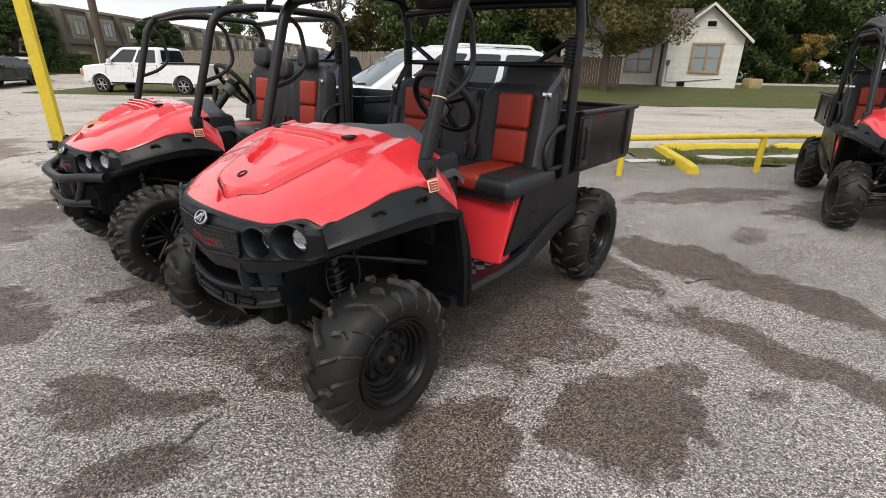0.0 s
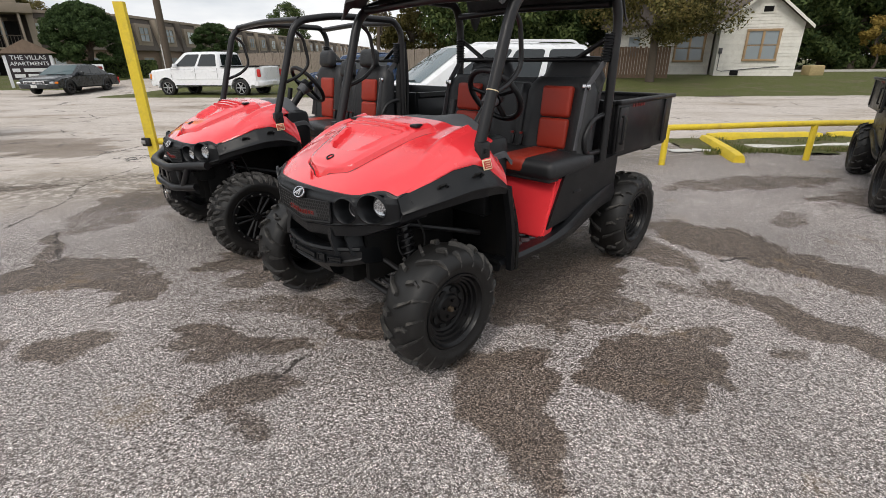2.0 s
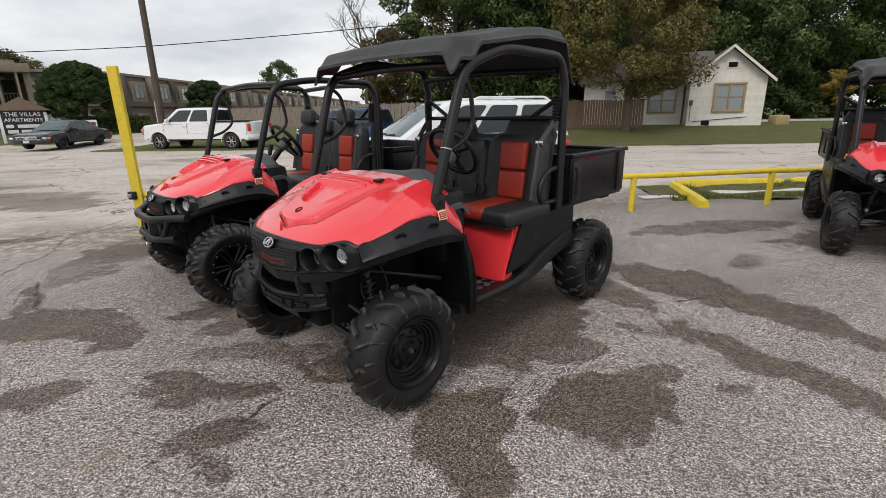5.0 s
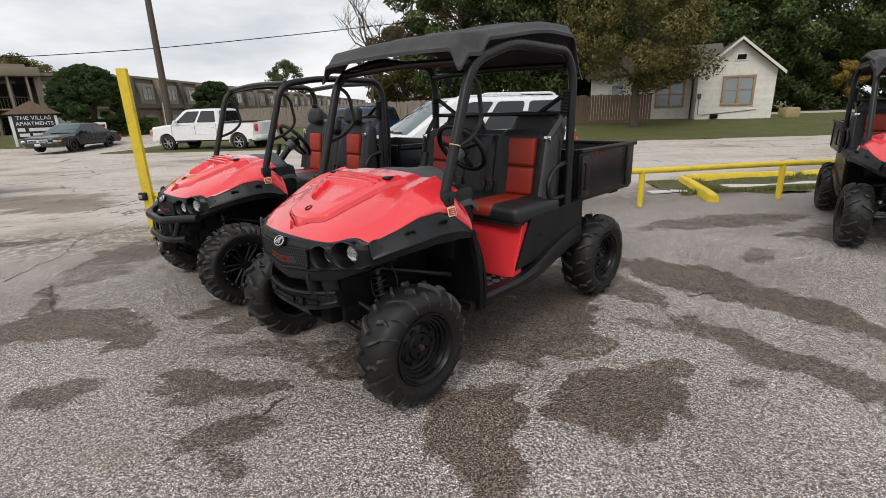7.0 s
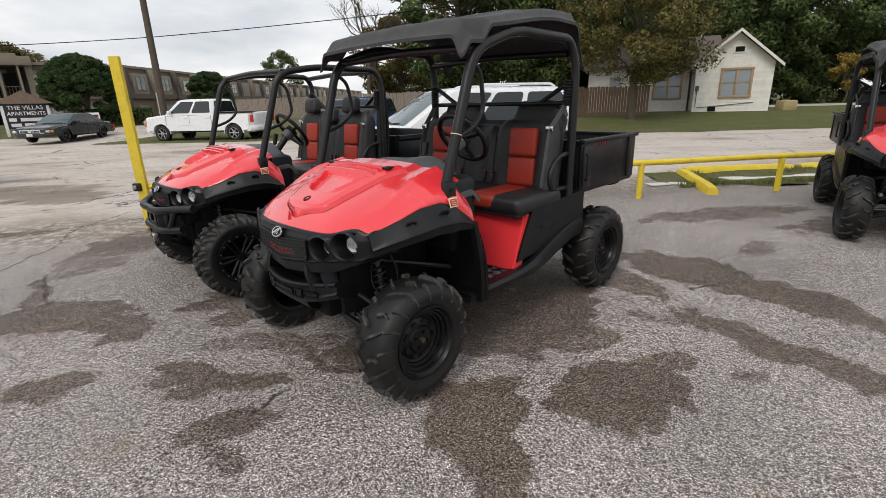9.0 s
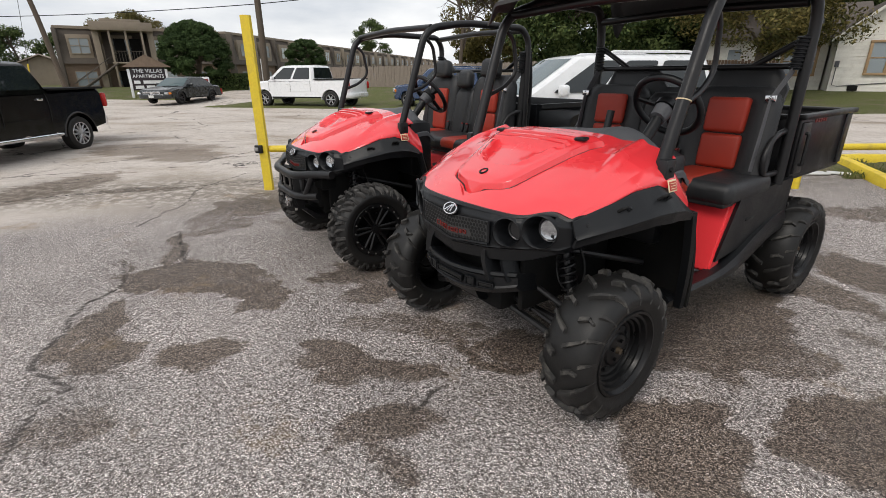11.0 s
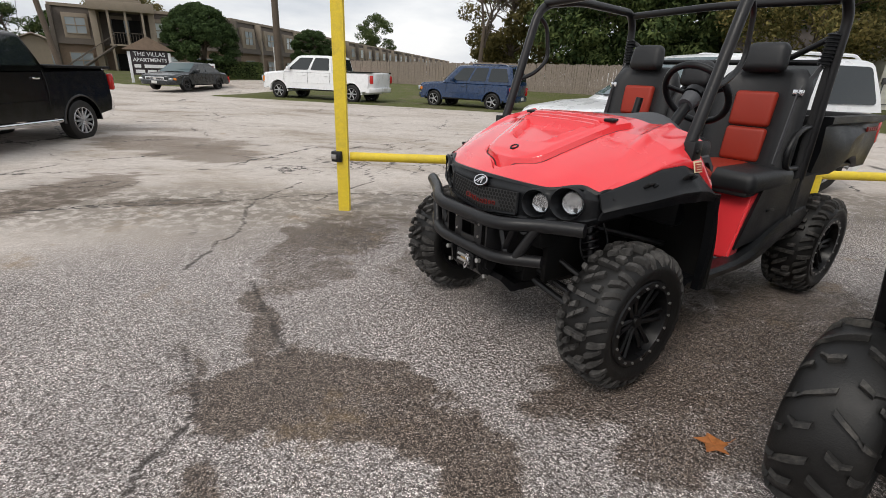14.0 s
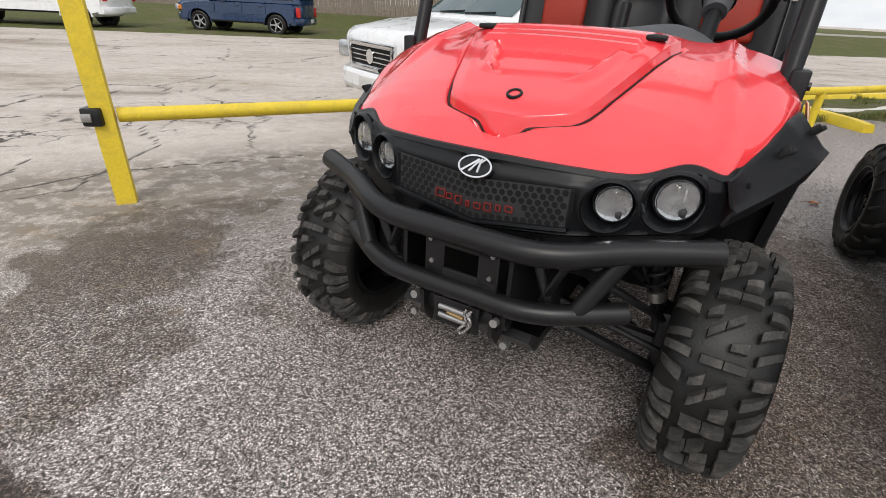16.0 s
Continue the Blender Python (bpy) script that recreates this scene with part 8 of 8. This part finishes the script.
house_window(house, 0.15, -0.03, 1.62, 1.55, 1.55, trim_wood)
bm = bmesh.new()
rbox(bm, (0.12, -0.04, 3.45), (0.62, 0.05, 0.42), 0.01)
vent = part("gable_vent", bm, siding, house)
bm = bmesh.new()
rbox(bm, (0.12, -0.062, 3.45), (0.46, 0.02, 0.28), 0.004)
part("vent_louvre", bm, dark_under, vent)
# solid dark block on the wall; the opening's shade is put in as colour
bm = bmesh.new()
rbox(bm, (-0.95, -0.05, 0.16), (0.42, 0.10, 0.26), 0.01)
part("crawl_opening_shade", bm, dark_under, house, "dark block drawn for the shaded opening in the foot of the wall")
bm = bmesh.new()
rbox(bm, (-1.85, -0.10, 1.35), (0.18, 0.14, 0.30), 0.02)
tube(bm, [(-1.85, -0.08, 1.3), (-1.85, -0.08, 0.3), (-1.6, -0.06, 0.25), (1.2, -0.05, 0.5)], 0.02, 6)
part("meter_box", bm, belt_grey, house, "grey electric meter and conduit")
# set-back wing
bm = bmesh.new()
rbox(bm, (-5.2, 5.0, EAVE / 2), (6.2, 6.0, EAVE), 0)
part("wing_wall", bm, siding, house, "", 0)
wing_boards = thing_part("wing_front", house, Vector((-5.2, 2.0, 0)))
clapboards(wing_boards, -3.1, 3.1, 0.0, EAVE)
house_window(house, -3.35, 1.97, 1.55, 1.6, 1.5, trim_wood)
house_window(house, -6.6, 1.97, 1.65, 0.8, 1.3, siding, 1)
bm = bmesh.new()
loft(bm, [[Vector((x, 1.5, EAVE - 0.05)), Vector((x, 5.2, EAVE + 1.9)), Vector((x, 8.8, EAVE - 0.05)), Vector((x, 8.8, EAVE + 0.07)), Vector((x, 5.2, EAVE + 2.02)), Vector((x, 1.5, EAVE + 0.07))] for x in (-8.7, -0.2)])
part("wing_roof", bm, shingle, house, "brown shingled roof slope", 0)
hay = bmesh.new()
rbox(hay, (0, 0, 0.3), (0.9, 0.7, 0.6), 0.08)
h = part("straw_bale", hay, material("straw", (0.36, 0.28, 0.14), 0.9, vary=0.3, scale=10, grain=50, bump=0.8), None, "weathered straw bale beside the house corner")
h.matrix_world = pose(17.5, 31.2, 0.5, 0, 0, 10)
tagged(h, category="bale")
bm = bmesh.new()
rbox(bm, (0, 0, 0.05), (30, 0.3, 0.3), 0.02)
k = part("kerb_wall", bm, concrete, None, "low pale concrete wall along the cross street", 40, "structure")
k.matrix_world = pose(34, 38.5, 0.5, 0, 0, 4)
tagged(k, category="wall")


# ---- apartments ----
def apartment_block(m, bays, pitch, depth, label, stair=None):
    """Two storeys: masonry below, a steep shingled mansard above with windows set in pale panels."""
    a = thing("apartment_building", m, label, "building", "apartment buildings")
    L = bays * pitch
    bm = bmesh.new()
    rbox(bm, (L / 2, depth / 2, 1.45), (L, depth, 2.9), 0)
    part("ground_storey", bm, brick_brown, a, "brown brick ground storey", 0)
    bm = bmesh.new()
    loft(bm, [[Vector((x, -0.30, 2.8)), Vector((x, depth + 0.3, 2.8)), Vector((x, depth - 0.5, 5.9)), Vector((x, 0.45, 5.9))] for x in (-0.2, L + 0.2)])
    part("mansard_storey", bm, mansard, a, "steep dark shingled upper storey", 0)
    bm = bmesh.new()
    rbox(bm, (L / 2, depth / 2, 5.98), (L + 0.3, depth - 0.6, 0.26), 0.02)
    part("roof_cap", bm, stucco, a, "flat roof edge", 0)
    for k in range(bays):
        x = (k + 0.5) * pitch
        for z, y, w, h in ((4.35, -0.12, 1.5, 1.35), (1.45, -0.03, 1.7, 1.3)):
            win = thing_part("window", a, Vector((x, y, z)))
            bm = bmesh.new()
            if z > 3:
                rbox(bm, (0, 0.12, -0.25), (pitch * 0.55, 0.36, 2.5), 0.01)
                part("panel", bm, stucco, win, "tan panel round the window")
                bm = bmesh.new()
            for dx in (-w / 2, 0, w / 2):
                rbox(bm, (dx, -0.09, 0), (0.07, 0.06, h), 0.005)
            for dz in (-h / 2, 0, h / 2):
                rbox(bm, (0, -0.09, dz), (w, 0.06, 0.07), 0.005)
            part("window_frame", bm, stucco, win)
            for dz in (-h / 4, h / 4):
                bm = bmesh.new()
                rbox(bm, (0, -0.072, dz), (w - 0.06, 0.01, h / 2 - 0.06), 0)
                part("pane", bm, window_glass if (k + int(z)) % 3 else curtain, win, "", 0)
        bm = bmesh.new()
        rbox(bm, (k * pitch, 0.0, 2.9), (0.30, 0.7, 5.9), 0.02)
        part("pilaster", bm, stucco if k % 2 else mansard, a)
    return a


front = apartment_block(pose(-47.6, 35.6, -0.1, 0, 0, 45.6), 4, 3.4, 9.0, "two-storey brown apartment building with an outside stair")
bm = bmesh.new()
for k in range(14):
    rbox(bm, (0.9 + 0.27 * k, -1.6, 0.2 + 0.19 * k), (0.28, 1.1, 0.05), 0.005)
for y in (-2.15, -1.05):
    tube(bm, [(0.7, y, 0.1), (4.6, y, 2.85)], 0.09, 6)
    tube(bm, [(0.7, y, 1.0), (4.6, y, 3.75)], 0.03, 6)
part("outside_stair", bm, mansard, front, "dark wooden outside stair")
bm = bmesh.new()
rbox(bm, (5.6, -1.3, 2.85), (3.0, 1.8, 0.14), 0.01)
part("landing", bm, stucco, front, "tan landing")
for x in (4.3, 5.6, 6.9):
    bm = bmesh.new()
    rbox(bm, (x, -2.1, 3.0), (0.18, 0.18, 6.0), 0.01)
    part("porch_post", bm, stucco, front)
for x in (3.2, 7.6):
    bm = bmesh.new()
    rbox(bm, (x, -0.9, 3.0), (0.5, 1.6, 6.0), 0.02)
    part("porch_pier", bm, stucco, front)
bm = bmesh.new()
rbox(bm, (5.4, -0.9, 6.0), (5.0, 2.9, 0.75), 0.03)
rbox(bm, (5.4, -0.9, 6.45), (3.2, 2.8, 0.30), 0.03)
part("parapet", bm, stucco, front, "stepped tan parapet")
bm = bmesh.new()
for x in (4.9, 6.2):
    rbox(bm, (x, -0.45, 4.0), (0.9, 0.1, 2.1), 0.01)
    rbox(bm, (x, -0.45, 1.1), (0.9, 0.1, 2.1), 0.01)
part("porch_door", bm, dark_under, front, "dark doors in the shaded porch")
bm = bmesh.new()
for k in range(12):
    tube(bm, [(4.3 + 0.236 * k, -2.1, 2.9), (4.3 + 0.236 * k, -2.1, 3.85)], 0.02, 5)
tube(bm, [(4.2, -2.1, 3.87), (7.0, -2.1, 3.87)], 0.035, 6)
part("balcony_rail", bm, mansard, front, "dark balcony railing", 60)
apartment_block(pose(-37.8, 47.0, -0.1, 0, 0, 95.5), 18, 4.6, 10.0, "long two-storey brown apartment building with mansard windows")
apartment_block(pose(-46.0, 131.0, -0.1, 0, 0, 95.5), 12, 4.6, 10.0, "distant long two-storey brown apartment building")

# small houses in the distance
roof_tan = material("tan_roof_shingle", (0.36, 0.30, 0.25), 0.9, vary=0.2, scale=4, grain=20, bump=0.4)
for x, y, rz, w, lab in ((-64.0, 45.5, 48, 8.0, "low tan house with a tan gabled roof"), (-64.0, 36.5, 60, 8.0, "low pale house with a brown gabled roof")):
    far_house = thing("house", pose(x, y, -0.1, 0, 0, rz), lab, "house")
    bm = bmesh.new()
    rbox(bm, (0, 4, 1.2), (w, 8, 2.4), 0)
    loft(bm, [[Vector((-w / 2, y0, 2.4)), Vector((w / 2, y0, 2.4)), Vector((0, y0, 4.1))] for y0 in (0.0, 8.0)])
    part("wall", bm, stucco, far_house, "", 0)
    for sd in (-1, 1):
        bm = bmesh.new()
        p, q = Vector((sd * (w / 2 + 0.5), 0, 2.25)), Vector((0, 0, 4.15))
        loft(bm, [[p + Vector((0, y0, 0)), q + Vector((0, y0, 0)), q + Vector((0, y0, 0.12)), p + Vector((0, y0, 0.12))] for y0 in (-0.5, 8.5)])
        part("roof", bm, roof_tan, far_house, "shingled roof slope", 0)
    for dx in (-w / 4, w / 4):
        bm = bmesh.new()
        rbox(bm, (dx, -0.03, 1.4), (1.2, 0.08, 1.1), 0.01)
        part("window", bm, window_glass, far_house)

# sign of the apartments
asign = thing("apartment_sign", pose(-28.85, 27.0, -0.05, 0, 0, 47), "dark sign board on white posts under a small brick gable", "sign")
for x in (-1.1, 1.1):
    bm = bmesh.new()
    rbox(bm, (x, 0, 1.0), (0.16, 0.16, 2.1), 0.01)
    part("sign_leg", bm, white_paint, asign, "white post")
bm = bmesh.new()
rbox(bm, (0, 0, 1.42), (2.05, 0.10, 1.45), 0.01)
part("sign_board", bm, material("dark_sign_board", (0.018, 0.010, 0.014), 0.4, vary=0.1, bump=0.05), asign, "dark board")
bm = bmesh.new()
loft(bm, [[Vector((-1.45, y, 2.16)), Vector((1.45, y, 2.16)), Vector((0, y, 2.95))] for y in (-0.25, 0.25)])
part("sign_gable", bm, brick_brown, asign, "small brown gable", 0)
sup = Matrix.Translation((0, -0.056, 1.42)) @ Matrix.Rotation(radians(90), 4, "X")
lettering("THE VILLAS", 0.34, white_paint, asign, sup @ Matrix.Translation((0, 0.50, 0)), "white words")
lettering("APARTMENTS", 0.30, white_paint, asign, sup @ Matrix.Translation((0, 0.16, 0)), "white words")
bm = bmesh.new()
for z, parts in ((-0.20, ((-0.72, 0.36), (0.24, 1.2))), (-0.52, ((-0.62, 0.5), (0.02, 0.5), (0.66, 0.6)))):
    for x, w in parts:
        rbox(bm, (x, -0.054, 1.42 + z), (w, 0.008, 0.20), 0)
part("number_bar", bm, white_paint, asign, "plain white bars")
small = thing("notice_board", pose(-26.2, 29.0, 0.3, 0, 0, 42), "small white notice board on a stake", "sign")
bm = bmesh.new()
rbox(bm, (0, 0, 0.75), (0.75, 0.03, 0.85), 0.005)
part("notice_panel", bm, white_paint, small)
bm = bmesh.new()
rbox(bm, (0, -0.018, 0.95), (0.6, 0.006, 0.18), 0)
rbox(bm, (0, -0.018, 0.62), (0.6, 0.006, 0.10), 0)
part("notice_bar", bm, badge_red, small, "plain red bars")
bm = bmesh.new()
rbox(bm, (0, 0.02, 0.35), (0.06, 0.04, 0.8), 0)
part("notice_stake", bm, white_paint, small)
